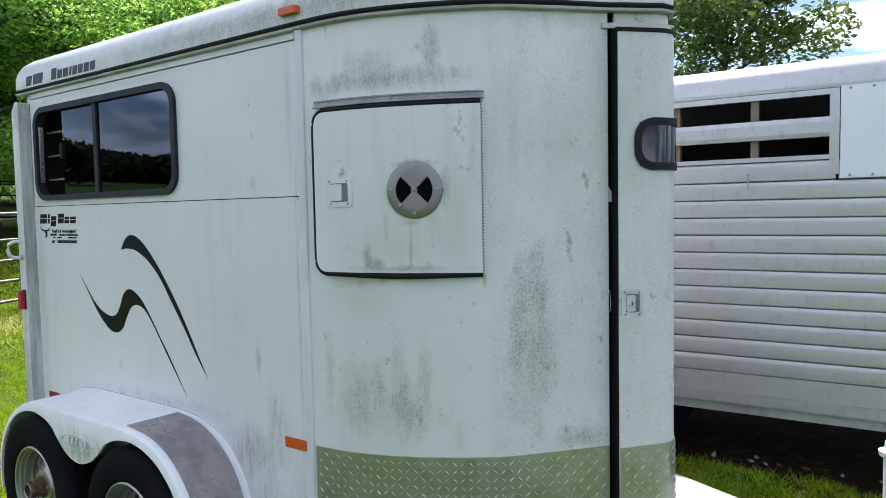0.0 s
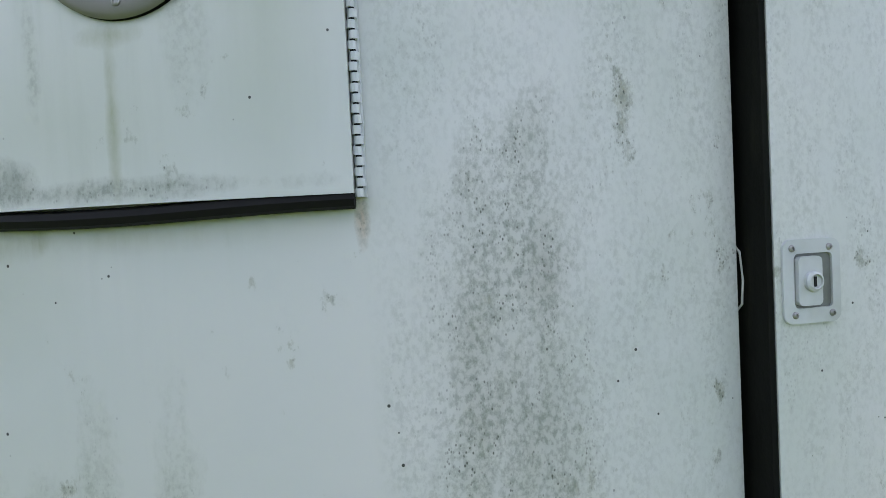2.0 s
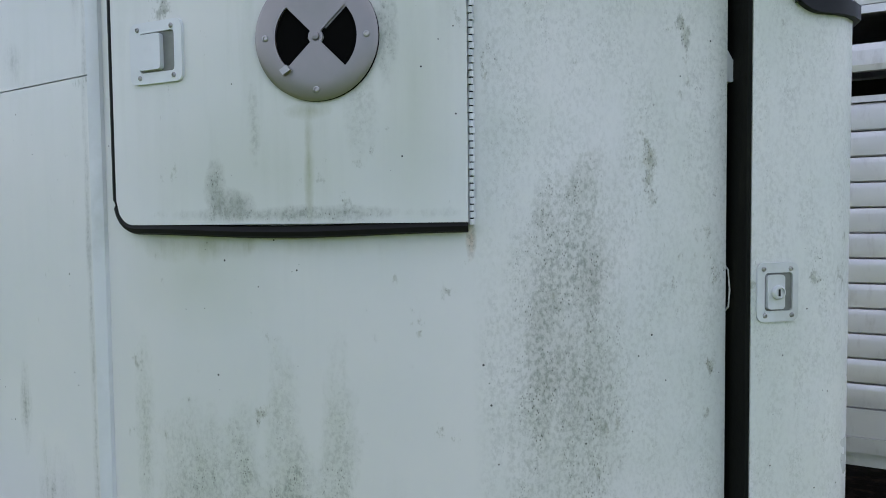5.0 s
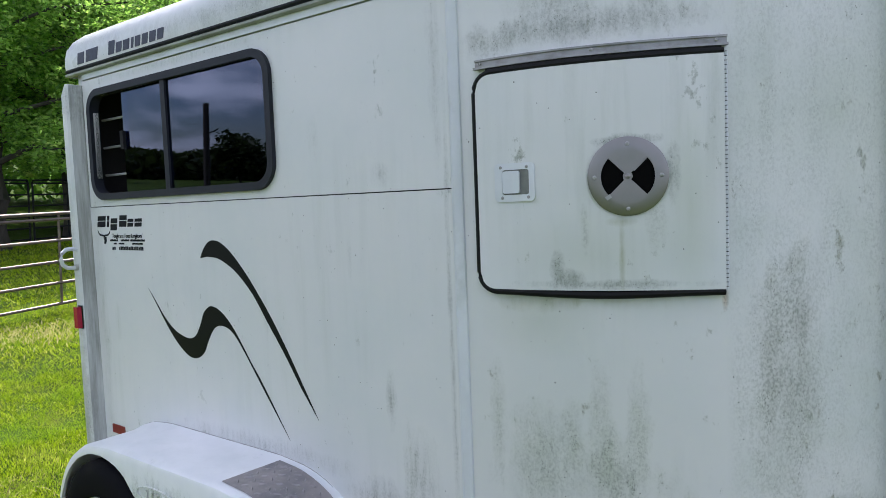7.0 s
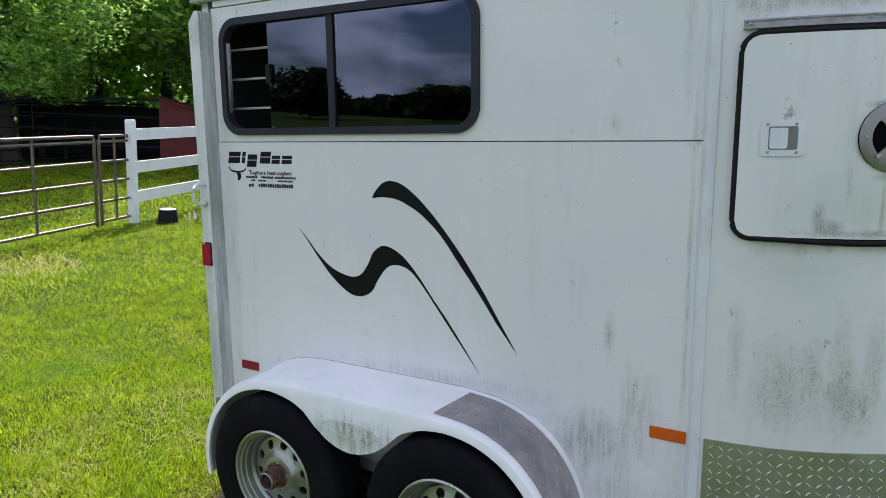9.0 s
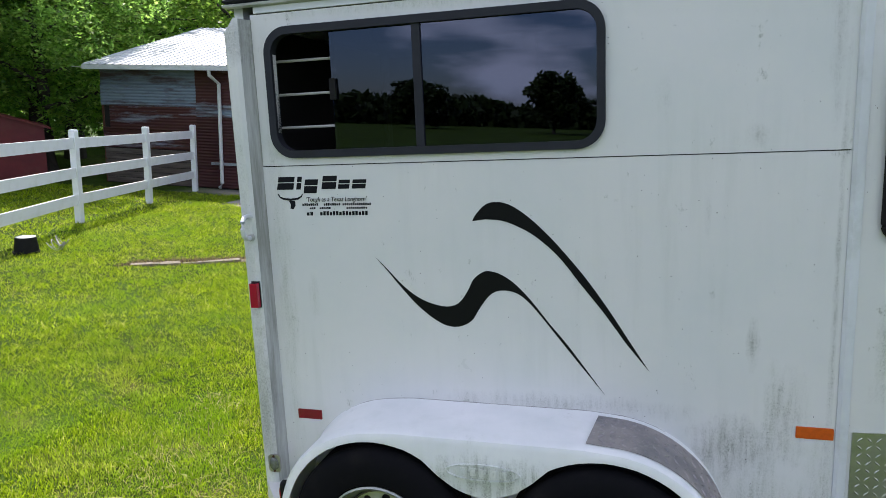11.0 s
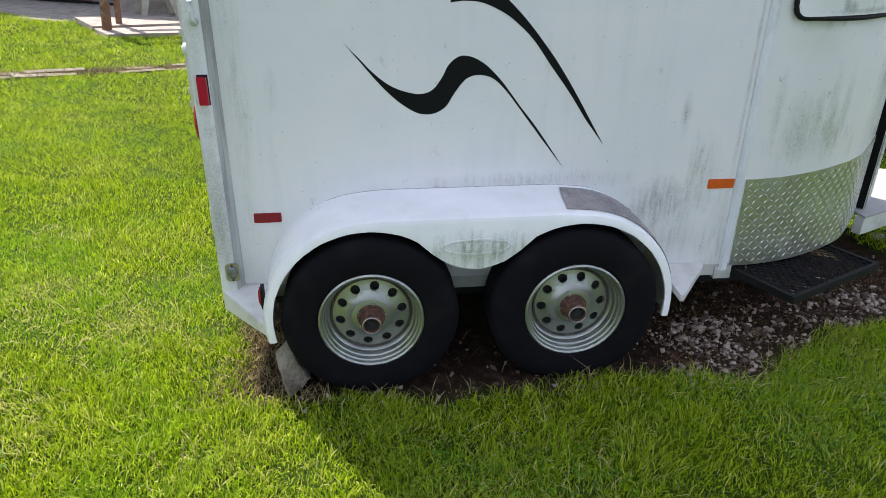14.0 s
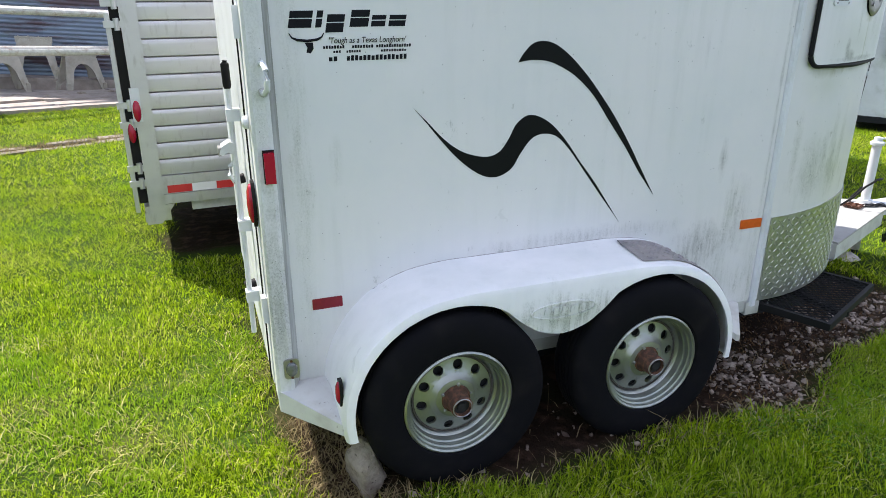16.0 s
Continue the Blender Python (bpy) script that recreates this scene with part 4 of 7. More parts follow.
def paddle_latch(s, z, d, w, h, parent, keyed):
    """A flush paddle latch: flanged tray, paddle, four screws, and a key barrel where it has one."""
    f = at_nose(s, z, d)
    tray = part("latch", ring(bmesh.new(), round_rect(-w / 2, -h / 2, w / 2, h / 2, 0.012, 4), round_rect(-w * 0.31, -h * 0.32, w * 0.36, h * 0.33, 0.006, 4), f, -0.003, 0.004),
                M_white, parent, "white flush paddle latch", True, 0.001)
    # tray floor coloured dark for the shaded recess beside the paddle
    part("tray", prism(bmesh.new(), round_rect(-w * 0.31, -h * 0.32, w * 0.36, h * 0.33, 0.006, 4), f, -0.003, 0.0005), mat("latch_tray_shade", (0.20, 0.21, 0.19), 0.5, 0, 0.3, 30), tray)
    pd = part("paddle", prism(bmesh.new(), round_rect(-w * 0.285, -h * 0.285, w * 0.13, h * 0.295, 0.006, 4), f, 0.0006, 0.009), M_white, tray, "", False, 0.0015)
    if keyed:
        bm = bmesh.new()
        lathe(bm, [(0.0125, 0.008), (0.012, 0.014), (0.009, 0.016), (0.0085, 0.013), (0.0001, 0.013)], lambda a, b, c: f(a - 0.004, b, c), 20)
        part("key_barrel", bm, M_white, tray, "", True)
        part("key_slot", prism(bmesh.new(), [(-0.0055, -0.006), (-0.0025, -0.006), (-0.0025, 0.006), (-0.0055, 0.006)], f, 0.013, 0.0145), M_dark, tray)
    for u, v in ((-0.4, 0.42), (0.36, 0.42), (-0.36, -0.42), (0.4, -0.42)):
        screw(tray, f, u * w * 0.86, v * h * 0.94, 0.004, 0.0045)
    return tray


paddle_latch(s_at(0.2525), 1.753, 0.026, 0.116, 0.104, feed, False)
S_LATCH = S_GAP1 + 0.047
paddle_latch(S_LATCH, 1.333, ajar(S_LATCH) + 0.001, 0.080, 0.102, door, True)

# small wrapped window in the front door
DW0 = S_GAP1 + 0.060
DW1 = DW0 + 0.36
bm = bmesh.new()
i = 0.026
outer, inner = round_rect(DW0, 1.812, DW1, 1.998, 0.072, 8), round_rect(DW0 + i, 1.812 + i, DW1 - i, 1.998 - i, 0.050, 8)
fine = lambda pts: [(a[0] + (b[0] - a[0]) * k / 8, a[1] + (b[1] - a[1]) * k / 8) for a, b in zip(pts, pts[1:] + pts[:1]) for k in range(8)]
dw = part("door_window", ring(bm, fine(outer), fine(inner), lambda u, v, w: on_nose(u, v, ajar(u) + w), 0.0, 0.012), M_frame, door, "small dark wrapped window in the front door", True)
gl = Mat("dark_pane", (0.012, 0.014, 0.018), 0.04)
part("pane", curved_panel(DW0 + 0.02, DW1 - 0.02, 1.828, 1.982, door_face(0.001), door_face(0.007)), gl.m, dw, "dark tinted pane", True)

# ---- markings and lamps on the side ----
sw_top = catmull([(-1.232, 1.517), (-1.212, 1.548), (-1.178, 1.58), (-1.135, 1.59), (-1.082, 1.577), (-1.019, 1.535), (-0.947, 1.468), (-0.886, 1.40), (-0.804, 1.299), (-0.722, 1.181), (-0.65, 1.067), (-0.576, 0.95)], 4)
sw_low = catmull([(-0.66, 1.055), (-0.742, 1.172), (-0.824, 1.277), (-0.906, 1.383), (-0.989, 1.457), (-1.052, 1.494), (-1.115, 1.518), (-1.18, 1.524)], 4)
lw_top = catmull([(-1.637, 1.375), (-1.576, 1.313), (-1.531, 1.265), (-1.475, 1.219), (-1.417, 1.191), (-1.348, 1.177), (-1.297, 1.193), (-1.259, 1.242), (-1.235, 1.288),
                  (-1.203, 1.315), (-1.174, 1.323), (-1.131, 1.313), (-1.077, 1.279), (-1.014, 1.214), (-0.94, 1.119), (-0.866, 1.028), (-0.736, 0.848)], 4)
lw_low = catmull([(-0.845, 0.984), (-0.919, 1.079), (-0.993, 1.173), (-1.046, 1.226), (-1.089, 1.245), (-1.133, 1.246), (-1.171, 1.227), (-1.212, 1.175), (-1.241, 1.128),
                  (-1.278, 1.103), (-1.317, 1.095), (-1.363, 1.104), (-1.42, 1.139), (-1.476, 1.188), (-1.532, 1.250), (-1.580, 1.309)], 4)
part("decal_swoosh", prism(bmesh.new(), sw_top + sw_low, lambda u, v, w: wall_xz(u - 0.011, v, w), -0.001, 0.0012), M_vinyl, trailer, "black tapering swoosh decal")
part("decal_swoosh", prism(bmesh.new(), lw_top + lw_low, lambda u, v, w: wall_xz(u - 0.011, v, w), -0.001, 0.0012), M_vinyl, trailer, "black wavy swoosh decal")

ink = mat("decal_ink", (0.010, 0.011, 0.014), 0.6, 0, 0.4, 160)
ink.node_tree.nodes["Principled BSDF"].inputs["Specular IOR Level"].default_value = 0.12


def mark(rows, name, label, material, lean=0.16, depth=0.0012, base=0.0):
    """Plain slanted bars, each a run of (u0, v0, u1, v1)."""
    bm = bmesh.new()
    for u0, v0, u1, v1 in rows:
        k = (v1 - v0) * lean
        prism(bm, [(u0, v0), (u1, v0), (u1 + k, v1), (u0 + k, v1)], wall_xz, base - 0.001, base + depth)
    return part(name, bm, material, trailer, label)


# maker's mark: heavy slanted blocks
def block(u0, v0, u1, v1, material, lean, base, label, slit=False):
    k = lean
    s = lambda u, v: (u + (v - v0) * k, v)
    bm = bmesh.new()
    cut = v0 + (v1 - v0) * 0.55
    for a, b in ((v0, cut - 0.0016), (cut + 0.0016, v1)) if slit else ((v0, v1),):
        prism(bm, [s(u0, a), s(u1, a), s(u1, b), s(u0, b)], wall_xz, base - 0.001, base + 0.0012)
    part("decal_block", bm, material, trailer, label)


for u0, u1, v0, v1 in ((-2.062, -1.988, 1.650, 1.702), (-1.975, -1.955, 1.650, 1.702), (-1.943, -1.885, 1.634, 1.690), (-1.862, -1.800, 1.650, 1.703), (-1.790, -1.742, 1.650, 1.686), (-1.730, -1.672, 1.650, 1.686)):
    block(u0, v0, u1, v1, ink, 0.2, 0.0, "bold black slanted block of the maker's mark", True)


def small_line(u0, u1, v0, v1, step):
    n = max(1, round((u1 - u0) / step))
    return [(u0 + (u1 - u0) * k / n, v0, u0 + (u1 - u0) * (k + 0.72) / n, v1 - (0.0 if k % 3 else 0.15 * (v1 - v0))) for k in range(n)]


bars = []
for u0, u1, v0, v1, st in ((-1.953, -1.880, 1.583, 1.593, 0.009), (-1.857, -1.782, 1.583, 1.593, 0.009), (-1.774, -1.650, 1.583, 1.593, 0.009), (-1.920, -1.893, 1.569, 1.577, 0.009),
                           (-1.876, -1.826, 1.569, 1.577, 0.009), (-1.758, -1.667, 1.569, 1.577, 0.009), (-1.936, -1.904, 1.543, 1.558, 0.014), (-1.876, -1.665, 1.543, 1.560, 0.014)):
    bars += small_line(u0, u1, v0, v1, st)
mark(bars, "decal_lines", "small black lines of plain bars", ink, 0.05)
# longhorn-like curved mark, as a plain shape
bm = tube(bmesh.new(), [wall_xz(u, v, 0.0) for u, v in ((-2.060, 1.634), (-2.052, 1.620), (-2.036, 1.613), (-2.003, 1.609), (-1.970, 1.613), (-1.955, 1.621), (-1.948, 1.633))], [0.0015, 0.003, 0.0045, 0.005, 0.0045, 0.003, 0.0015], 6)
prism(bm, [(-2.012, 1.604), (-1.985, 1.604), (-1.984, 1.585), (-1.994, 1.570), (-2.008, 1.572), (-2.004, 1.588)], wall_xz, -0.001, 0.0012)
part("decal_mark", bm, ink, trailer, "worn curved black mark")
fd = bpy.data.curves.new("slogan", "FONT")
fd.body, fd.size, fd.extrude, fd.shear = "'Tough as a Texas Longhorn'", 0.0265, 0.0008, 0.2
fd.materials.append(ink)
tmp = new("slogan_curve", fd)
bpy.context.view_layer.update()
sm = bpy.data.meshes.new_from_object(tmp.evaluated_get(bpy.context.evaluated_depsgraph_get()))
bpy.data.objects.remove(tmp)
sm.transform(Matrix.Translation((-1.935, -0.0012, 1.600)) @ Euler((radians(90), 0, 0)).to_matrix().to_4x4() @ Matrix.Diagonal((0.86, 1, 1, 1)))
slog = tagged(new("decal_slogan", sm), "small slanted black slogan lettering")
slog.parent = trailer
# roof-cap mark
roof_ink = mat("roof_ink", (0.06, 0.065, 0.10), 0.6, 0, 0.3, 60)
for u0, u1, v1 in ((-2.100, -2.040, 2.468), (-2.020, -1.915, 2.470), (-1.815, -1.765, 2.474), (-1.750, -1.704, 2.460), (-1.690, -1.640, 2.460), (-1.624, -1.606, 2.460), (-1.592, -1.552, 2.460), (-1.538, -1.494, 2.460), (-1.480, -1.434, 2.460), (-1.420, -1.376, 2.460)):
    block(u0, 2.417, u1, v1, roof_ink, 0.2, 0.0195, "grey slanted block of the mark on the roof edge")

part("reflector", prism(bmesh.new(), round_rect(-2.050, 0.655, -1.938, 0.697, 0.004, 3), wall_xz, 0.0, 0.004), M_redtape, trailer, "dull red rectangular reflector")
part("reflector", prism(bmesh.new(), round_rect(-0.090, 0.737, 0.030, 0.780, 0.004, 3), wall_xz, 0.0, 0.004), M_orange, trailer, "orange rectangular reflector")
mk = part("side_marker", boxes((-2.182, -0.086, 1.168, -2.148, -0.060, 1.270)), M_red, trailer, "red side marker lamp on the corner post", bevel=0.009)
part("marker_base", boxes((-2.184, -0.064, 1.164, -2.146, -0.058, 1.276)), M_black, mk)
bm = bmesh.new()
prism(bm, [(-0.05, 0), (0.05, 0), (0.042, 0.028), (-0.042, 0.028)], lambda u, v, w: Vector((0.035 + u, -0.016 - v, w)), 2.432, 2.458)
part("roof_marker", bm, M_orange, trailer, "amber roof marker lamp", bevel=0.005)
fm = part("fender_marker", prism(bmesh.new(), round_rect(-0.262, 0.385, -0.222, 0.490, 0.012, 4), lambda u, v, w: Vector((-2.004 - w, u, v)), 0.0, 0.012), M_black, trailer, "black-backed red marker on the fender end")
bm = bmesh.new()
lathe(bm, [(0.046, 0.010), (0.043, 0.017), (0.028, 0.023), (0.0001, 0.025)], lambda u, v, d: Vector((-2.004 - d, -0.242 + u * 0.36, 0.437 + v)), 20)
part("lens", bm, M_red, fm, "", True)
# grab ring and door furniture on the rear edge
bm = tube(bmesh.new(), [(-2.160, -0.056, 1.545), (-2.162, -0.078, 1.552), (-2.160, -0.108, 1.550), (-2.156, -0.130, 1.534), (-2.155, -0.136, 1.506), (-2.156, -0.130, 1.478), (-2.160, -0.106, 1.462), (-2.164, -0.076, 1.460), (-2.164, -0.056, 1.462)], 0.0095, 10)
rg = part("tie_ring", bm, M_white, trailer, "white welded tie ring", True)
part("ring_boss", tube(bmesh.new(), [(-2.164, -0.058, 1.461), (-2.164, -0.072, 1.461)], 0.015, 12), M_underframe, rg)
lens_at = lambda u, v, w: Vector((-2.152 + u, -0.060 - w, 0.462 + v))
bt = part("corner_lamp", prism(bmesh.new(), round_rect(-0.028, -0.040, 0.028, 0.040, 0.014, 4), lens_at, -0.002, 0.008), M_steel, trailer, "small clouded clear lamp in a tarnished rim on the post foot", bevel=0.002)
bm = bmesh.new()
lathe(bm, [(0.024, 0.008), (0.022, 0.014), (0.012, 0.019), (0.0001, 0.020)], lambda u, v, d: lens_at(u * 0.9, v * 1.25, d), 18)
part("lens", bm, M_clear, bt, "clouded lens", True)
for v in (-0.034, 0.034):
    part("lamp_screw", tube(bmesh.new(), [lens_at(0.0, v, 0.007), lens_at(0.0, v, 0.012)], 0.005, 8), M_rust, bt)


# ---- tongue, jack and step ----
deck = Mat("white_deck", (0.36, 0.355, 0.34), 0.6)
deck.tint(deck.op("MULTIPLY", deck.span(deck.noise(5, 6), 0.45, 0.7), 0.6), (0.24, 0.24, 0.225))
deck.tint(deck.op("MULTIPLY", deck.span(deck.noise(40, 4), 0.6, 0.75), 0.5), (0.25, 0.2, 0.14))
M_deck = deck.m
CY = 0.917
xy = lambda u, v, w: Vector((u, v, w))
part("tongue_deck", prism(bmesh.new(), [(1.06, 0.40), (1.90, CY - 0.139), (2.05, CY - 0.085), (2.05, CY + 0.085), (1.90, CY + 0.139), (1.06, 1.43)], xy, 0.375, 0.387), M_deck, trailer, "white chequered tongue deck, dirty", bevel=0.002)
for sgn in (-1, 1):
    a, b = Vector((1.06, CY + sgn * 0.512, 0)), Vector((1.90, CY + sgn * 0.138, 0))
    d = (b - a).normalized()
    n = Vector((d.y, -d.x, 0)) * -sgn
    bm = prism(bmesh.new(), [(0, 0), ((b - a).length, 0), ((b - a).length, 0.05), (0, 0.05)], lambda u, v, w: a + d * u - n * v + Vector((0, 0, w)), 0.28, 0.374)
    part("tongue_rail", bm, M_underframe, trailer, "white angle-iron tongue rail", bevel=0.004)
coup = part("coupler", boxes((1.95, CY - 0.05, 0.31, 2.28, CY + 0.05, 0.395)), M_white, trailer, "white ball coupler", bevel=0.015)
bm = bmesh.new()
lathe(bm, [(0.055, 0.33), (0.062, 0.38), (0.058, 0.43), (0.03, 0.45), (0.0001, 0.452)], lambda u, v, d: Vector((2.27 + u, CY + v, d - 0.03)), 20)
part("coupler_head", bm, M_white, coup, "", True)
jx, jy = 1.945, CY + 0.05
jack = part("tongue_jack", tube(bmesh.new(), [(jx, jy, 0.32), (jx, jy, 0.79)], 0.030, 18), M_white, trailer, "white drop-leg tongue jack", True)
bm = bmesh.new()
lathe(bm, [(0.030, 0.78), (0.044, 0.788), (0.046, 0.806), (0.028, 0.815), (0.026, 0.838), (0.0001, 0.844)], lambda u, v, d: Vector((jx + u, jy + v, d)), 18)
part("jack_cap", bm, M_white, jack, "", True)
part("crank", tube(bmesh.new(), [(jx, jy, 0.825), (jx + 0.05, jy - 0.02, 0.832), (jx + 0.06, jy - 0.025, 0.825), (jx + 0.062, jy - 0.027, 0.78)], 0.007, 8), M_white, jack, "", True)
part("jack_collar", tube(bmesh.new(), [(jx, jy, 0.37), (jx, jy, 0.405)], 0.047, 16), M_white, jack, "", True)
part("drop_leg", tube(bmesh.new(), [(jx, jy, 0.0), (jx, jy, 0.32)], 0.026, 16), M_frame, jack, "dark greasy drop leg", True)
part("leg_band", tube(bmesh.new(), [(jx, jy, 0.04), (jx, jy, 0.15)], 0.034, 16), M_steel, jack, "", True)
part("jack_foot", boxes((jx - 0.07, jy - 0.07, -0.03, jx + 0.07, jy + 0.07, 0.0)), M_underframe, jack, "", bevel=0.006)


def rock(name, cx, cy, cz, r, seed, squash, material, label, category="rock", kind="", parent=None, blocky=None):
    bm = bmesh.new()
    bmesh.ops.create_icosphere(bm, subdivisions=4 if blocky else 2, radius=1.5 if blocky else 1)
    rng = random.Random(seed)
    cuts = [Vector((rng.uniform(-1, 1), rng.uniform(-1, 1), rng.uniform(-1, 1))).normalized() for _ in range(5 if blocky else 9)]
    lims = [rng.uniform(0.80, 0.95) if blocky else rng.uniform(0.38, 0.72) for _ in cuts]
    if blocky:
        turn = Euler(blocky).to_matrix()
        faces = [Vector((k * (i == 0), k * (i == 1), k * (i == 2))) for i in range(3) for k in (1, -1)]
        cuts += [(turn @ (f + Vector((rng.uniform(-0.2, 0.2), rng.uniform(-0.2, 0.2), rng.uniform(-0.2, 0.2))))).normalized() for f in faces]
        lims += [rng.uniform(0.6, 0.75) for _ in faces]
    for v in bm.verts:
        for c, l in zip(cuts, lims):
            e = v.co.dot(c) - l
            if e > 0:
                v.co -= c * e
        if blocky:
            q = v.co
            v.co = q * (1 + 0.05 * math.sin(9 * q.x + 4 * math.sin(7 * q.z)) * math.sin(8 * q.y + 5 * q.z) + rng.uniform(-0.02, 0.02))
        v.co = Vector((cx + v.co.x * r * squash[0], cy + v.co.y * r * squash[1], cz + v.co.z * r * squash[2]))
    ob = tagged(part(name, bm, material, parent), label, category, kind=kind)
    ob.matrix_world = TILT
    return ob


st = Mat("limestone", (0.38, 0.33, 0.27), 0.85)
st.tint(st.span(st.noise(18, 6, 0.7), 0.40, 0.66), (0.19, 0.15, 0.115))
st.tint(st.span(st.noise(26, 6, 0.7, (1, 1, 2.2)), 0.60, 0.66), (0.09, 0.065, 0.045))
st.bump(st.noise(38, 7, 0.7, (1, 1, 1.6)), 0.9, 0.025)
M_stone = st.m
M_pale = mat("pale_limestone", (0.58, 0.53, 0.47), 0.85, 0, 0.5, 9, 0.4, 50, (0.34, 0.29, 0.23))
rock("jack_stone", 1.80, jy - 0.05, 0.005, 0.10, 3, (1.2, 1.0, 0.5), M_pale, "pale flat stone under the trailer jack")
rock("jack_stone", 1.62, jy - 0.06, 0.0, 0.075, 8, (1.1, 0.9, 0.5), M_pale, "pale flat stone beside the trailer jack")
rock("wheel_chock_rock", -1.930, -0.215, 0.085, 0.135, 12, (0.50, 0.85, 0.90), M_stone, "grey broken block of stone wedged behind the tyre", blocky=(0.15, -0.42, 0.15))


def chain(pts, material, parent, n):
    """Interlocked oval links along a line, in one mesh."""
    bm = bmesh.new()
    p = np.array(pts, float) - (0, 0, 0.068)
    s = np.r_[0, np.cumsum(np.linalg.norm(np.diff(p, axis=0), axis=1))]
    for k in range(n):
        c = Vector([np.interp((k + 0.5) / n * s[-1], s, p[:, i]) for i in range(3)])
        e = Vector([np.interp(min(1, (k + 0.9) / n) * s[-1], s, p[:, i]) for i in range(3)]) - c
        d = e.normalized()
        a = d.cross(Vector((0.3, 1, 0.2))).normalized()
        if k % 2:
            a = d.cross(a)
        tube(bm, [c + d * 0.020 * math.cos(t) + a * 0.011 * math.sin(t) for t in np.linspace(0, math.tau, 11)[:-1]], 0.004, 6, True)
    return part("safety_chain", bm, material, parent, "rusty safety chain over the tongue")


chain([(jx - 0.12, jy - 0.09, 0.467), (jx - 0.06, jy - 0.12, 0.469), (jx + 0.01, jy - 0.125, 0.467), (jx + 0.035, jy - 0.185, 0.44), (jx + 0.035, jy - 0.19, 0.31), (jx + 0.02, jy - 0.185, 0.23), (jx + 0.015, jy - 0.18, 0.265)], M_frame, trailer, 22)
chain([(jx - 0.24, jy - 0.05, 0.466), (jx - 0.2, jy - 0.12, 0.466), (jx - 0.14, jy - 0.09, 0.466), (jx - 0.16, jy - 0.03, 0.466), (jx - 0.22, jy - 0.02, 0.466), (jx - 0.19, jy - 0.07, 0.474)], M_rust, trailer, 16)
part("cable", tube(bmesh.new(), [(jx + a, jy + b, c - 0.068) for a, b, c in ((-0.26, -0.03, 0.466), (-0.24, -0.10, 0.54), (-0.20, -0.13, 0.61), (-0.10, -0.13, 0.65), (0.0, -0.09, 0.64), (0.05, -0.01, 0.61), (0.02, 0.06, 0.54), (-0.08, 0.05, 0.48), (-0.18, -0.03, 0.47))], 0.007, 8), M_black, trailer, "black coiled wiring cable", True)

# expanded-metal step under the nose
step = thing("entry_step", "", "")
step.parent = trailer
ax, ay = 0.235, -0.30
ang = math.atan2(0.26, 0.58)
su, sv_ = Vector((math.cos(ang), math.sin(ang), 0)), Vector((-math.sin(ang), math.cos(ang), 0))
sp = lambda u, v, w: Vector((ax, ay, 0)) + su * u + sv_ * v + Vector((0, 0, w))
SL, SD = 0.66, 0.34
part("step_frame", ring(bmesh.new(), [(0, 0), (SL, 0), (SL, SD), (0, SD)], [(0.02, 0.02), (SL - 0.02, 0.02), (SL - 0.02, SD - 0.02), (0.02, SD - 0.02)], sp, 0.300, 0.335), M_black, step, "black welded step frame")
bm = bmesh.new()
nu, nv = 16, 13
for j in range(nv):
    for i in range(nu):
        u, v = 0.02 + (SL - 0.04) * (i + (0.5 if j % 2 else 0)) / nu, 0.02 + (SD - 0.04) * j / nv
        w, h = (SL - 0.04) / nu / 2, (SD - 0.04) / nv
        for q in (-1, 1):
            if 0.02 <= u + q * w <= SL - 0.02:
                tube(bm, [sp(u, v, 0.330), sp(u + q * w, v + h, 0.333)], 0.0035, 4, False, False)
part("step_mesh", bm, M_black, step, "black expanded-metal tread")
part("step_bracket", boxes((0.42, -0.2, 0.29, 0.47, 0.28, 0.315)), M_black, step)
tagged(step, "black expanded-metal step under the nose")

# rear door furniture, seen edge-on
for z in (1.62, 0.62):
    part("hinge", boxes((-2.228, 0.02, z, -2.205, 0.06, z + 0.10)), M_white, trailer, bevel=0.004)
tl = part("tail_lamp", prism(bmesh.new(), [(0.03 * math.cos(a), 0.085 * math.sin(a)) for a in np.linspace(0, math.tau, 28, False)], lambda u, v, w: Vector((-2.212 - w, 0.05 + u * 1.4, 1.07 + v)), 0.0, 0.012), M_black, trailer, "oval red tail lamp in a black rim")
bm = bmesh.new()
lathe(bm, [(0.072, 0.012), (0.068, 0.020), (0.045, 0.027), (0.0001, 0.030)], lambda u, v, d: Vector((-2.212 - d, 0.05 + u * 0.48, 1.07 + v)), 24)
part("lens", bm, M_red, tl, "", True)
part("door_seam", boxes((-2.217, 0.112, 0.34, -2.204, 0.120, 2.36)), M_black, trailer, "black gap beside the rear door")
lk = part("lock_bar", tube(bmesh.new(), [(-2.246, 0.41, 0.40), (-2.246, 0.41, 1.43)], 0.011, 10), M_white, trailer, "white rear door lock bar", True)
part("rubber_grip", tube(bmesh.new(), [(-2.246, 0.41, 1.42), (-2.246, 0.41, 1.432), (-2.247, 0.41, 1.51), (-2.246, 0.41, 1.522)], [0.012, 0.0155, 0.0155, 0.010], 12), M_black, lk, "black rubber grip", True)
for z in (0.55, 0.86, 1.30):
    part("bar_guide", boxes((-2.262, 0.385, z, -2.212, 0.435, z + 0.045)), M_white, lk, bevel=0.006)
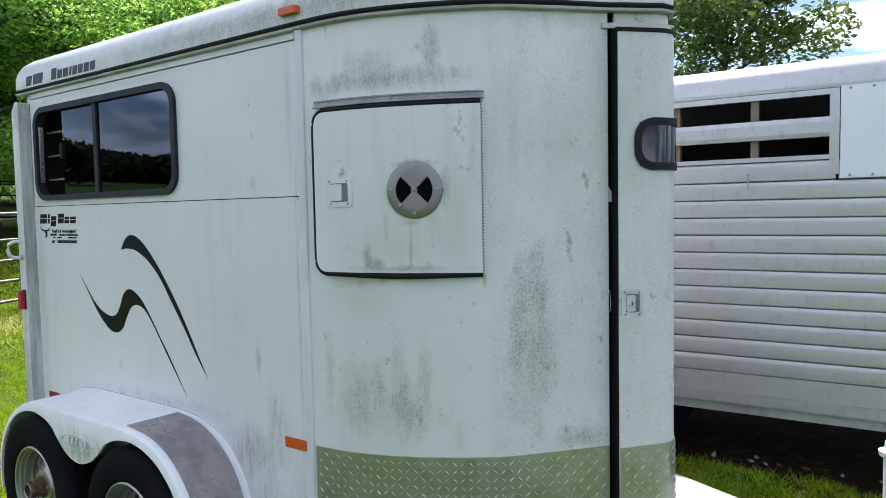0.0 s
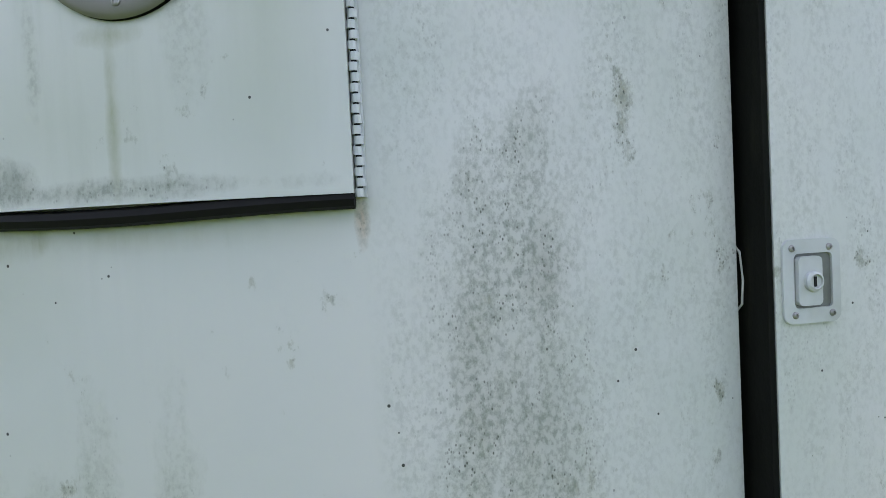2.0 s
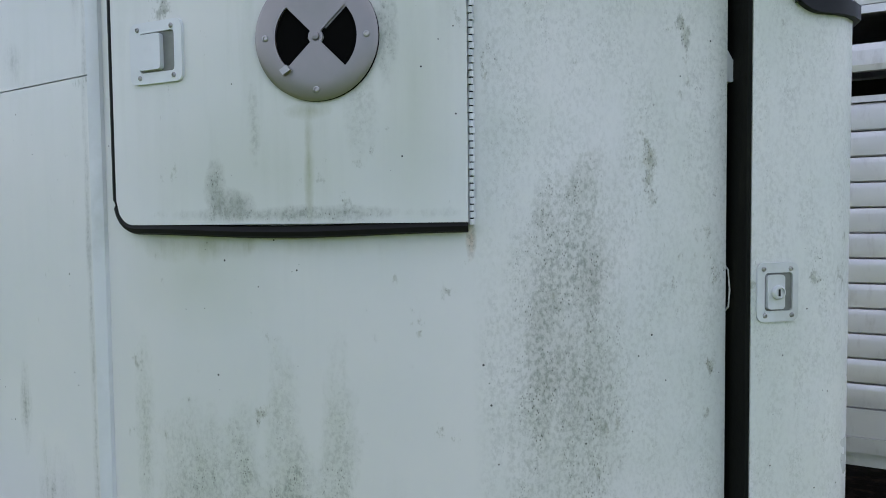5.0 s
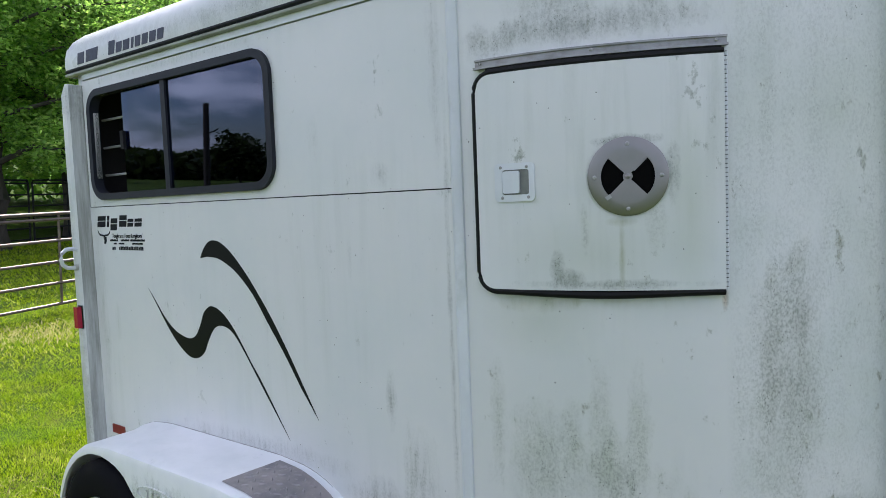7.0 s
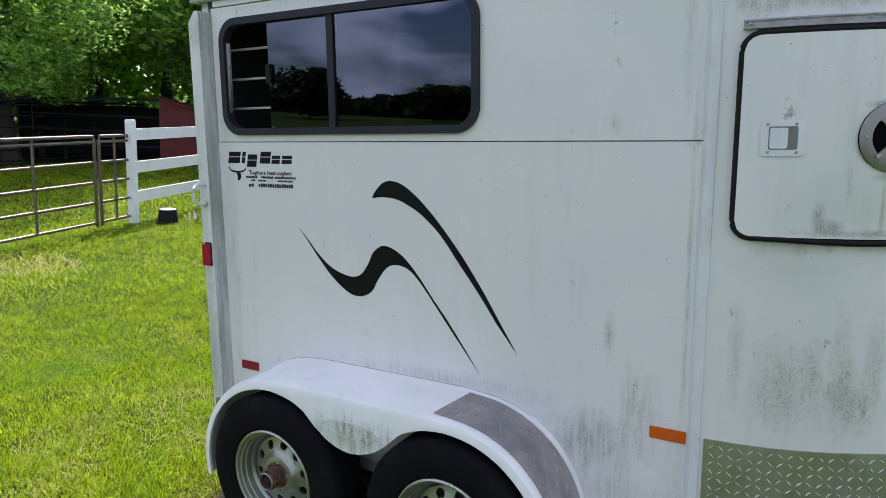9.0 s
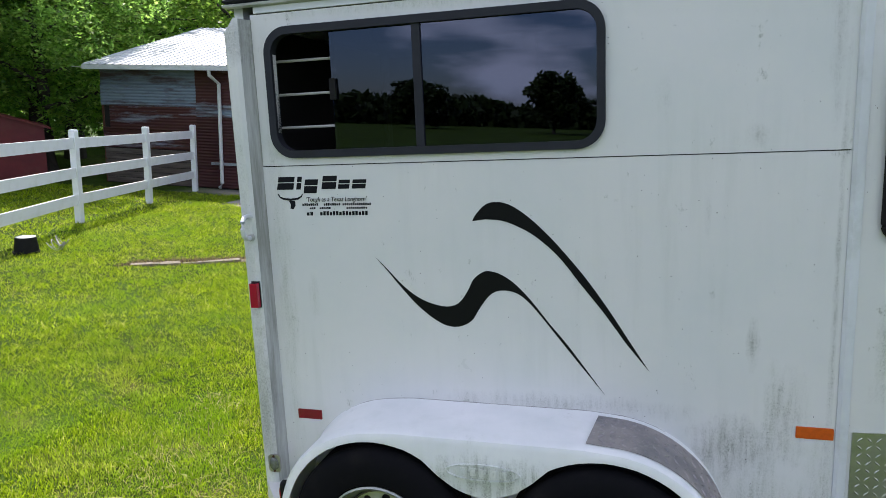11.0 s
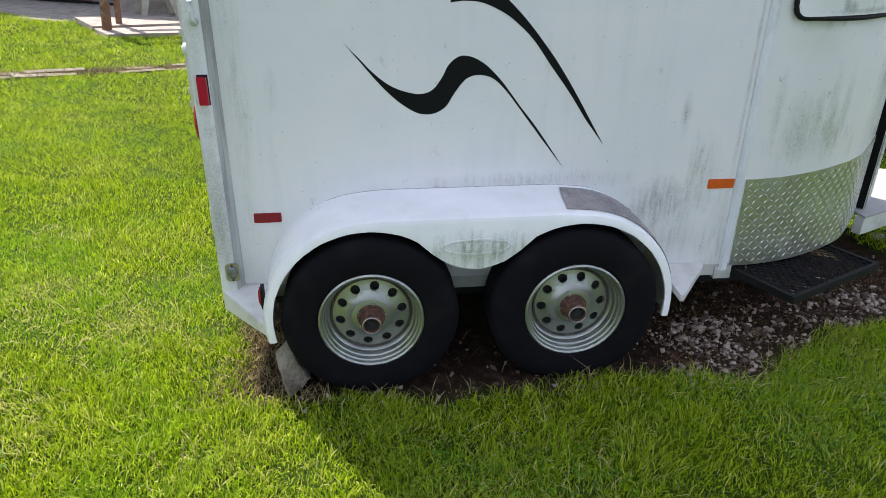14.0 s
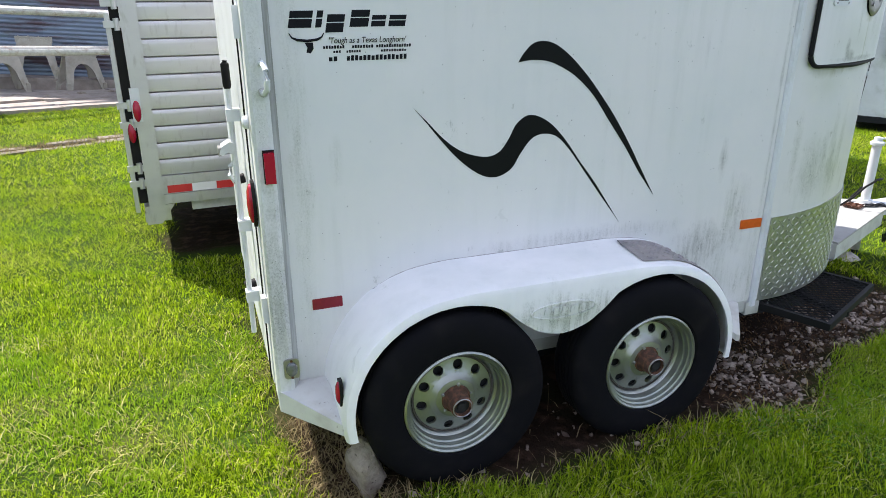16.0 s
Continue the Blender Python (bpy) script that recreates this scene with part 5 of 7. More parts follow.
hk = part("latch_lever", prism(bmesh.new(), [(-2.24, 1.165), (-2.24, 1.215), (-2.262, 1.222), (-2.292, 1.205), (-2.302, 1.178), (-2.292, 1.170), (-2.270, 1.182)], lambda u, v, w: Vector((u, w, v)), 0.39, 0.46), M_white, lk, "white cam latch lever", bevel=0.003)
part("lever_tip", boxes((-2.306, 0.395, 1.168, -2.288, 0.455, 1.200)), M_steel, hk, bevel=0.004)
part("latch_hook", tube(bmesh.new(), [(-2.246, 0.43, 1.14), (-2.266, 0.43, 1.12), (-2.272, 0.43, 1.085), (-2.258, 0.43, 1.06), (-2.246, 0.43, 1.065)], 0.009, 8), M_white, lk, "", True)
for z in (1.06, 0.60):
    part("rubber_bumper", tube(bmesh.new(), [(-2.213, 0.47, z), (-2.258, 0.47, z - 0.01)], 0.020, 12), M_black, trailer, "", True)
bm = bmesh.new()
lathe(bm, [(0.022, 0.0), (0.021, 0.012), (0.012, 0.018), (0.0001, 0.019)], lambda u, v, d: Vector((-2.215 - d, 0.0 + u, 1.36 + v)), 16)
part("door_stay", bm, M_white, trailer, "", True)
# things behind the tinted side window; divider and lining coloured near-black for interior shade
part("stall_divider", boxes((-1.16, 0.78, 0.4, -1.10, 0.82, 2.3)), M_inshade, trailer)
part("inner_wall", boxes((-2.1, W_FAR - 0.05, 0.4, 0.05, W_FAR - 0.03, 2.3)), M_inshade, trailer, "inner wall coloured near-black for interior shade")
ir = mat("dull_inner_bar", (0.45, 0.45, 0.44), 0.5)
for z in (1.90, 2.034, 2.168):
    part("window_bar", tube(bmesh.new(), [(-2.14, 0.10, z), (-1.82, 0.10, z)], 0.006, 6), ir, win)
trailer.matrix_world = TILT


# ---- ground ----
gm = Mat("lawn_soil", (0.030, 0.052, 0.006), 0.95, 0, 0.1)
gm.tint(gm.span(gm.noise(0.5, 5), 0.4, 0.65), (0.055, 0.105, 0.010))
gm.tint(gm.op("MULTIPLY", gm.span(gm.noise(60, 5, 0.7), 0.48, 0.66), 0.7), (0.016, 0.026, 0.004))
gm.tint(gm.op("MULTIPLY", gm.span(gm.noise(2.2, 4), 0.58, 0.74), 0.5), (0.12, 0.105, 0.035))
gm.tint(gm.span(gm.noise(110, 4, 0.7), 0.64, 0.72), (0.19, 0.16, 0.07))
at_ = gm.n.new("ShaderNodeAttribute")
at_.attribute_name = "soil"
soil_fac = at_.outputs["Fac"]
# bare soil, its brown taken near black for the deep shade under the trailers
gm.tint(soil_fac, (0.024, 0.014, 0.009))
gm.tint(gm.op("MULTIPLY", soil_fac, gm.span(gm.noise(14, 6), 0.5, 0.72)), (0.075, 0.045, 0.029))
ap_ = gm.n.new("ShaderNodeAttribute")
ap_.attribute_name = "apron"
gm.tint(ap_.outputs["Fac"], (0.36, 0.33, 0.30))
gm.tint(gm.op("MULTIPLY", ap_.outputs["Fac"], gm.span(gm.noise(6, 6), 0.45, 0.7)), (0.24, 0.21, 0.19))
gm.bump(gm.noise(45, 5), 0.6, 0.03)
M_lawn = gm.m


def apron(x, y):
    """1 on the trodden dirt before the barn."""
    x, y = np.asarray(x, float), np.asarray(y, float)
    edge = np.where(x > -5.7, 9.05 + 0.5 * (x + 5.6), np.where(x > -9.3, 10.2 + 0.12 * np.sin(3 * x), 11.6)) + 0.15 * np.sin(x * 4 + 1)
    return smoothstep(-0.15, 0.25, y - edge) * smoothstep(-12, -9.6, x)


def trail_gap(x, y):
    """1 off the old kerb line through the lawn."""
    d = np.abs((y - 5.6) - 0.64 * (x + 5.75)) / 1.19
    return smoothstep(0.13, 0.26, d)


def ground_sheet():
    """One sheet of land out to the horizon, finer near the trailers."""
    def axis(c, inner, n, far):
        a = np.linspace(-inner, inner, n)
        e = inner * (far / inner) ** (np.arange(1, 15) / 14)
        return c + np.r_[-e[::-1], a, e]
    xs, ys = axis(-3, 11, 210, 1500), axis(4.5, 8.5, 170, 1500)
    X, Y = np.meshgrid(xs, ys, indexing="ij")
    Z = ground_z(X, Y)
    nx, ny = X.shape
    v = np.c_[X.ravel(), Y.ravel(), Z.ravel()]
    i = np.arange(nx * ny).reshape(nx, ny)
    f = np.c_[i[:-1, :-1].ravel(), i[1:, :-1].ravel(), i[1:, 1:].ravel(), i[:-1, 1:].ravel()]
    me = bpy.data.meshes.new("ground")
    me.from_pydata(v.tolist(), [], f.tolist())
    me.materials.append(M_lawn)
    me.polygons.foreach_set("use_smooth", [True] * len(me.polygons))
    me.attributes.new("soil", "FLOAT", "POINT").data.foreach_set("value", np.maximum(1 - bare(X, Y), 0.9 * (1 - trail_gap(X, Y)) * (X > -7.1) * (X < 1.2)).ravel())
    me.attributes.new("apron", "FLOAT", "POINT").data.foreach_set("value", apron(X, Y).ravel())
    return tagged(new("ground", me), "mown bright green lawn with bare soil, darkened for shade, under the trailers", "ground", kind="structure")


ground_sheet()


def shell(name, V, F, material, label, category, kind="stuff", parent=None, smooth=False):
    """A mesh from arrays of places and equal-sided faces."""
    me = bpy.data.meshes.new(name)
    n, k = F.shape
    me.vertices.add(len(V))
    me.vertices.foreach_set("co", np.asarray(V, np.float32).ravel())
    me.loops.add(n * k)
    me.loops.foreach_set("vertex_index", F.astype(np.int32).ravel())
    me.polygons.add(n)
    me.polygons.foreach_set("loop_start", np.arange(0, n * k, k, dtype=np.int32))
    if smooth:
        me.polygons.foreach_set("use_smooth", [True] * n)
    me.update(calc_edges=True)
    me.materials.append(material)
    ob = new(name, me)
    if parent is not None:
        ob.parent = parent
    return tagged(ob, label, category, kind=kind)


def leafy(name, tones, rough=0.5, glow=0.45, sheen=0.1, patchy=0.0, deep=None):
    """Foliage: varied by leaf, letting some light through."""
    m = Mat(name, tones[0], rough)
    r = m.island()
    m.tint(m.span(r, 0.1, 0.65), tones[1])
    m.tint(m.span(r, 0.86, 1.0), tones[2])
    if patchy:
        m.tint(m.op("MULTIPLY", m.span(m.noise(2.3, 5, 0.65), 0.50, 0.72), patchy), tones[2])
    if deep is not None:
        m.tint(m.op("MULTIPLY", m.span(m.noise(1.4, 6, 0.7), 0.47, 0.62), 0.6), deep)
    tr = m.n.new("ShaderNodeBsdfTranslucent")
    m.l.new(m.col, tr.inputs["Color"])
    mx = m.n.new("ShaderNodeMixShader")
    mx.inputs[0].default_value = glow
    m.l.new(m.b.outputs[0], mx.inputs[1])
    m.l.new(tr.outputs[0], mx.inputs[2])
    m.l.new(mx.outputs[0], m.n["Material Output"].inputs["Surface"])
    m.b.inputs["Specular IOR Level"].default_value = sheen
    return m.m


M_grass = leafy("grass_blades", ((0.075, 0.145, 0.006), (0.43, 0.57, 0.016), (0.72, 0.68, 0.20)), 0.5, 0.5, 0.08, 0.22, (0.22, 0.39, 0.018))
M_litter = leafy("leaf_litter", ((0.11, 0.06, 0.03), (0.17, 0.10, 0.05), (0.26, 0.18, 0.09)), 0.8, 0.15)
M_clover = leafy("clover_leaves", ((0.075, 0.17, 0.014), (0.18, 0.35, 0.030), (0.30, 0.46, 0.05)), 0.5, 0.4, 0.1)
M_dry = leafy("dry_grass", ((0.30, 0.24, 0.12), (0.22, 0.17, 0.09), (0.36, 0.30, 0.17)), 0.7, 0.3)
M_pale_blade = leafy("pale_clippings", ((0.42, 0.38, 0.14), (0.60, 0.55, 0.22), (0.70, 0.64, 0.36)), 0.6, 0.4)


def blades(name, x, y, h, w, rng, material, label, bend=0.5, lift=0.0, simple=False):
    """Bent tapering blades, each its own small mesh island."""
    n = len(x)
    z = ground_z(x, y) - 0.01 + lift
    a = rng.uniform(0, math.tau, n)
    b = rng.uniform(0, math.tau, n)
    # blades of one tuft lie over the same way
    b = np.where(rng.uniform(0, 1, n) < 0.3, 4.0 * np.sin(x * 6.3 + 1.7 * np.sin(y * 5.1)) + 2.5 * np.sin(y * 9.7 + x * 4.3) + 0.3 * b, b)
    lean = rng.uniform(0.1, 1.0, n) * bend * h
    side = np.c_[np.cos(a), np.sin(a), np.zeros(n)] * (w / 2)[:, None]
    out = np.c_[np.cos(b), np.sin(b), np.zeros(n)]
    base = np.c_[x, y, z]
    mid = base + out * (lean * 0.35)[:, None] + np.c_[np.zeros(n), np.zeros(n), h * 0.6]
    tip = base + out * lean[:, None] + np.c_[np.zeros(n), np.zeros(n), h * rng.uniform(0.75, 1.0, n)]
    if simple:
        tip += out * (lean * 0.6)[:, None]
        V = np.stack([base - side, base + side, tip], 1).reshape(-1, 3)
        return shell(name, V, np.arange(3 * n).reshape(n, 3), material, label, "grass")
    V = np.stack([base - side * 0.7, base + side * 0.7, mid - side * 0.95, mid + side * 0.95, tip], 1).reshape(-1, 3)
    o = (np.arange(n) * 5)[:, None]
    F = np.concatenate([o + [0, 1, 3], o + [0, 3, 2], o + [2, 3, 4]], 1).reshape(-1, 3)
    return shell(name, V, F, material, label, "grass")


def scatter(rng, x0, x1, y0, y1, per, keep):
    n = int((x1 - x0) * (y1 - y0) * per)
    x, y = rng.uniform(x0, x1, n), rng.uniform(y0, y1, n)
    k = keep(x, y) > rng.uniform(0, 1, n)
    return x[k], y[k]


def lawn(x, y):
    return smoothstep(0.2, 0.95, bare(x, y)) ** 1.4 * (1 - apron(x, y)) * np.where(x > -7.1, trail_gap(x, y), 1.0) * (1 - 0.15 * smoothstep(0.2, 0.9, np.sin(x * 1.9 + 1.1 * np.sin(y * 1.3)) * np.sin(y * 2.3 + x)))


def tuft(x, y):
    """Uneven height of the sward."""
    return 0.8 + 0.28 * np.sin(x * 7.1 + 2.3 * np.sin(y * 5.3)) * np.sin(y * 8.3 + 1.7 * np.sin(x * 4.1)) + 0.14 * np.sin(x * 23 + 3 * np.sin(y * 17)) * np.sin(y * 21)


rg_ = np.random.RandomState(11)


def sward(x0, x1, y0, y1, per, h0, h1, w0, w1, label, test=None, keep=None, bend=0.9, simple=False):
    x, y = scatter(rg_, x0, x1, y0, y1, per, keep or lawn)
    if test is not None:
        k = test(x, y)
        x, y = x[k], y[k]
    rich = 1 + 0.15 * smoothstep(-0.9, -0.2, y) * (x > -2.2) * (y < 0.2)
    blades("lawn_grass", x, y, rg_.uniform(h0, h1, len(x)) * rich * tuft(x, y), rg_.uniform(w0, w1, len(x)), rg_, M_grass, label, bend * 1.1, 0.0, simple)


open_ground = lambda x, y: ~((x > -2.15) & (x < 1.3) & (y > 0.05) & (y < 1.8))
sward(-3.4, 1.7, -1.9, 0.1, 20000, 0.025, 0.080, 0.0028, 0.0062, "dense fine bright green mown grass beside the trailer", open_ground)
sward(-4.2, -3.4, -1.9, 0.1, 14000, 0.025, 0.075, 0.0032, 0.0065, "dense fine bright green mown grass beside the yard", open_ground)
sward(-4.2, 1.7, 0.1, 2.4, 10000, 0.025, 0.070, 0.0036, 0.0070, "dense bright green mown grass at the tail of the trailer", open_ground)
sward(-4.8, -2.6, 2.4, 4.7, 6500, 0.03, 0.075, 0.0045, 0.0085, "dense bright green mown grass behind the trailers", simple=True)
sward(-5.8, -4.2, -1.9, 2.4, 7000, 0.035, 0.075, 0.005, 0.009, "bright green mown grass across the yard", simple=True)
sward(-9.4, -5.8, -3.0, 6.5, 2600, 0.04, 0.08, 0.009, 0.014, "bright green mown grass towards the fence", simple=True)
sward(-5.8, -4.8, 2.4, 6.5, 4200, 0.04, 0.08, 0.007, 0.011, "bright green mown grass along the kerb", simple=True)
sward(-4.8, 1.2, 4.7, 10.5, 2400, 0.04, 0.08, 0.008, 0.013, "bright green mown grass towards the barn", simple=True)
sward(-9.8, -4.8, 6.5, 12.2, 1600, 0.045, 0.09, 0.011, 0.017, "bright green mown grass by the barn", simple=True)
sward(-17.5, -9.4, -4.0, 11.5, 700, 0.05, 0.10, 0.016, 0.026, "bright green grass beyond the board fence", simple=True)
sward(1.2, 7.0, -0.2, 6.0, 2000, 0.05, 0.09, 0.007, 0.012, "shaded green grass beyond the tongue", open_ground, simple=True)
sward(-1.0, 2.6, 1.85, 2.75, 4500, 0.05, 0.10, 0.005, 0.009, "shaded green grass between the trailers", None, lambda x, y: np.ones_like(x), simple=True)
sward(-4.6, 3.4, -5.0, -1.9, 2200, 0.03, 0.08, 0.008, 0.013, "bright green mown grass along the way", simple=True)
sward(1.7, 6.0, -1.9, -0.2, 2600, 0.03, 0.08, 0.007, 0.012, "bright green mown grass before the tongue", simple=True)


def clover(x, y, rng, label):
    """Three flat round leaflets to a stalk, near the ground."""
    n = len(x)
    h = rng.uniform(0.012, 0.045, n)
    r = rng.uniform(0.004, 0.0085, n)
    a0 = rng.uniform(0, math.tau, n)
    z = ground_z(x, y) + h
    V = []
    for k in range(3):
        a = a0 + k * math.tau / 3
        for da, rr, dz in ((0, 0.1, 0), (-0.62, 1.0, 0.25), (-0.22, 1.45, 0.1), (0.22, 1.45, 0.1), (0.62, 1.0, 0.25)):
            V.append(np.c_[x + np.cos(a + da) * r * rr, y + np.sin(a + da) * r * rr, z + r * dz * rng.uniform(0.2, 1.8, n)])
    V = np.stack(V, 1).reshape(-1, 3)
    F = np.arange(n * 15).reshape(-1, 5)
    return shell("clover", V, F, M_clover, label, "clover")


def clover_bed(x, y):
    return smoothstep(0.25, 0.75, np.sin(x * 2.7 + 1.9 * np.sin(y * 2.1)) * np.sin(y * 3.1 + 1.3 * x) + 0.3 * np.sin(x * 9 + y * 5)) * (bare(x, y) > 0.6)


x, y = scatter(rg_, -3.4, 0.6, -1.8, 0.1, 1900, clover_bed)
k = open_ground(x, y)
clover(x[k], y[k], rg_, "low patches of deep green clover in the lawn")
# dry straw at the edge of the bare soil and along the kerb
x, y = scatter(rg_, -2.6, 1.9, -0.75, 0.3, 1500, lambda x, y: bare(x, y) * (1 - bare(x, y)) * 4 * 0.8)
k = y < 0.02
blades("dry_straw", x[k], y[k], rg_.uniform(0.03, 0.09, k.sum()), rg_.uniform(0.003, 0.005, k.sum()), rg_, M_dry, "dry straw at the edge of the soil", 1.6)
x, y = scatter(rg_, -2.38, -1.85, -0.45, 0.3, 6500, lambda x, y: 1 - bare(x, y) * 0.92)
blades("dry_straw", x, y, rg_.uniform(0.03, 0.08, len(x)), rg_.uniform(0.003, 0.005, len(x)), rg_, M_dry, "dry straw beside the chock rock", 1.8)
x, y = scatter(rg_, -7.1, 1.0, 4.0, 10.0, 1100, lambda x, y: 1 - trail_gap(x, y))
blades("dry_straw", x, y, rg_.uniform(0.03, 0.09, len(x)), rg_.uniform(0.005, 0.009, len(x)), rg_, M_dry, "dry grass along the old kerb", 1.6)


x, y = scatter(rg_, -3.6, 1.2, -1.8, 1.5, 1300, lambda x, y: (0.25 + 0.75 * smoothstep(0.0, 0.8, np.sin(x * 3.1 + 2 * np.sin(y * 2.3)) * np.sin(y * 4.1 + x))) * (bare(x, y) > 0.3))
k = open_ground(x, y)
blades("dry_straw", x[k], y[k], rg_.uniform(0.02, 0.05, k.sum()), rg_.uniform(0.003, 0.005, k.sum()), rg_, M_pale_blade, "pale dry clippings lying in the lawn", 2.6, 0.012)
x, y = scatter(rg_, -8.4, -6.4, -1.5, 2.4, 500, lambda x, y: np.exp(-((x + 7.5 + 0.2 * np.sin(2 * y)) / 0.5) ** 2))
blades("dry_straw", x, y, rg_.uniform(0.04, 0.08, len(x)), rg_.uniform(0.010, 0.016, len(x)), rg_, M_pale_blade, "pale dry grass along the fence", 2.0, 0.02)
x, y = scatter(rg_, -3.6, -0.4, -1.6, 1.5, 70, lambda x, y: smoothstep(0.2, 0.7, np.sin(x * 1.9 + 1.1 * np.sin(y * 1.3)) * np.sin(y * 2.3 + x)) + 0.15)
k = open_ground(x, y)
blades("dry_straw", x[k], y[k], rg_.uniform(0.05, 0.12, k.sum()), rg_.uniform(0.003, 0.005, k.sum()), rg_, M_dry, "pale dry blades among the grass", 1.8, 0.02)


def pebbles(name, x, y, r, rng, material, label):
    """Angular stones: squashed and jittered octahedra cut once."""
    n = len(x)
    base = np.array([(1, 0, 0), (-1, 0, 0), (0, 1, 0), (0, -1, 0), (0, 0, 1), (0, 0, -1), (0.7, 0.7, 0.4), (-0.7, 0.6, 0.5), (-0.6, -0.7, 0.45), (0.7, -0.65, 0.5)])
    faces = np.array([(4, 6, 7), (4, 7, 8), (4, 8, 9), (4, 9, 6), (6, 0, 2), (6, 2, 7), (7, 2, 1), (7, 1, 8), (8, 1, 3), (8, 3, 9), (9, 3, 0), (9, 0, 6), (5, 2, 0), (5, 1, 2), (5, 3, 1), (5, 0, 3)])
    P = base[None] * (1 + rng.uniform(-0.42, 0.42, (n, 10, 3)))
    P *= (r[:, None] * rng.uniform(0.6, 1.2, (n, 3)) * [1, 1, 0.65])[:, None, :]
    for i, j, most in ((1, 2, 0.9), (0, 2, 0.9)):
        a = rng.uniform(-most, most, n)
        c, s = np.cos(a)[:, None], np.sin(a)[:, None]
        P[..., i], P[..., j] = P[..., i] * c - P[..., j] * s, P[..., i] * s + P[..., j] * c
    a = rng.uniform(0, math.tau, n)
    c, s = np.cos(a)[:, None], np.sin(a)[:, None]
    X = P[..., 0] * c - P[..., 1] * s + x[:, None]
    Y = P[..., 0] * s + P[..., 1] * c + y[:, None]
    Z = P[..., 2] + (ground_z(x, y) + r * 0.15)[:, None]
    V = np.stack([X, Y, Z], -1).reshape(-1, 3)
    F = ((np.arange(n) * 10)[:, None, None] + faces[None]).reshape(-1, 3)
    return shell(name, V, F, material, label, "gravel")


gv = Mat("gravel_stone", (0.45, 0.37, 0.31), 0.9)
gv.tint(gv.span(gv.island(), 0.9, 0.2), (0.085, 0.058, 0.042))
gv.tint(gv.op("MULTIPLY", gv.span(gv.noise(40, 4), 0.5, 0.7), 0.5), (0.14, 0.11, 0.09))
heap = lambda x, y: 0.25 + 0.75 * smoothstep(-0.3, 0.5, np.sin(x * 9 + 2 * np.sin(y * 7)) * np.sin(y * 11 + x * 3))
x, y = scatter(rg_, -0.45, 2.0, -0.62, 0.75, 4200, lambda x, y: (1 - 0.93 * bare(x, y)) * smoothstep(-0.45, 0.1, x) * (1 - smoothstep(0.12, 0.3, bare(x, y) * 0.4)) * smoothstep(2.0, 1.3, x) * (1 - 0.9 * smoothstep(-0.02, 0.22, y - 0.44 * smoothstep(-0.1, 1.1, x) * 0.6)) * heap(x, y))
pebbles("gravel", x, y, 0.004 + 0.017 * rg_.uniform(0, 1, len(x)) ** 2.2, rg_, gv.m, "pale broken gravel on bare soil under the nose")
x, y = scatter(rg_, -0.45, 1.9, -0.55, 0.6, 2600, lambda x, y: (1 - bare(x, y)) * smoothstep(-0.45, 0.0, x))
blades("dry_straw", x, y, rg_.uniform(0.008, 0.03, len(x)), rg_.uniform(0.003, 0.006, len(x)), rg_, M_litter, "brown leaf litter and straw among the gravel", 3.0, 0.006)
x, y = scatter(rg_, -1.9, -0.2, -0.46, 0.2, 150, lambda x, y: 0.5 + 0.5 * smoothstep(-0.2, -0.32, y))
pebbles("gravel", x, y, 0.006 + 0.016 * rg_.uniform(0, 1, len(x)) ** 2, rg_, gv.m, "scattered pale stones beside the tyres")
x, y = scatter(rg_, -2.0, 2.6, 2.0, 3.0, 40, lambda x, y: np.ones_like(x))
pebbles("gravel", x, y, rg_.uniform(0.01, 0.03, len(x)), rg_, gv.m, "scattered stones under the stock trailer")

# broken kerb pieces along the old line through the lawn
M_conc = mat("weathered_concrete", (0.38, 0.33, 0.29), 0.9, 0, 0.35, 6, 0.4, 50, (0.24, 0.2, 0.17))
M_kerb = mat("sunken_concrete", (0.27, 0.23, 0.18), 0.9, 0, 0.5, 5, 0.5, 40, (0.12, 0.10, 0.06))
kerb = thing("old_kerb", "broken line of weathered concrete kerb sunk in the lawn", "kerb", kind="structure")
rk = random.Random(5)
kx = -6.95
while kx < 1.0:
    L_ = rk.uniform(0.35, 0.8)
    ky = 5.6 + 0.64 * (kx + 5.75)
    for off in (-0.14, 0.14):
        if rk.random() < 0.8:
            bm = bmesh.new()
            box(bm, 0, -0.065, -0.03, L_ * rk.uniform(0.85, 0.98), 0.065, 0.012 + rk.uniform(0, 0.018))
            for v in bm.verts:
                v.co += Vector((rk.uniform(-0.02, 0.02), rk.uniform(-0.02, 0.02), rk.uniform(-0.008, 0.008)))
            o = part("kerb_piece", bm, M_kerb, kerb, bevel=0.008)
            o.matrix_basis = pose(kx, ky + off, gz(kx, ky) - 0.01, 0, rk.uniform(-2, 2), 32.6 + rk.uniform(-3, 3))
    kx += L_ * 0.842


# ---- aluminium stock trailer alongside ----
sa = Mat("stock_aluminium", (0.57, 0.57, 0.565), 0.42, 0.75)
sa.tint(sa.op("MULTIPLY", sa.span(sa.noise(2.5, 5, 0.6, (0.5, 1, 2)), 0.45, 0.7), 0.5), (0.45, 0.45, 0.46))
sa.tint(sa.op("MULTIPLY", sa.span(sa.noise(18, 5, 0.6, (1.5, 1.5, 0.5)), 0.55, 0.75), 0.4), (0.29, 0.27, 0.25))
sa.gloss(sa.noise(6, 4), 0.3, 0.7, 0.40, 0.58)
M_stock = sa.m
stock = thing("stock_trailer", "unpainted slatted aluminium stock trailer parked alongside", "trailer")
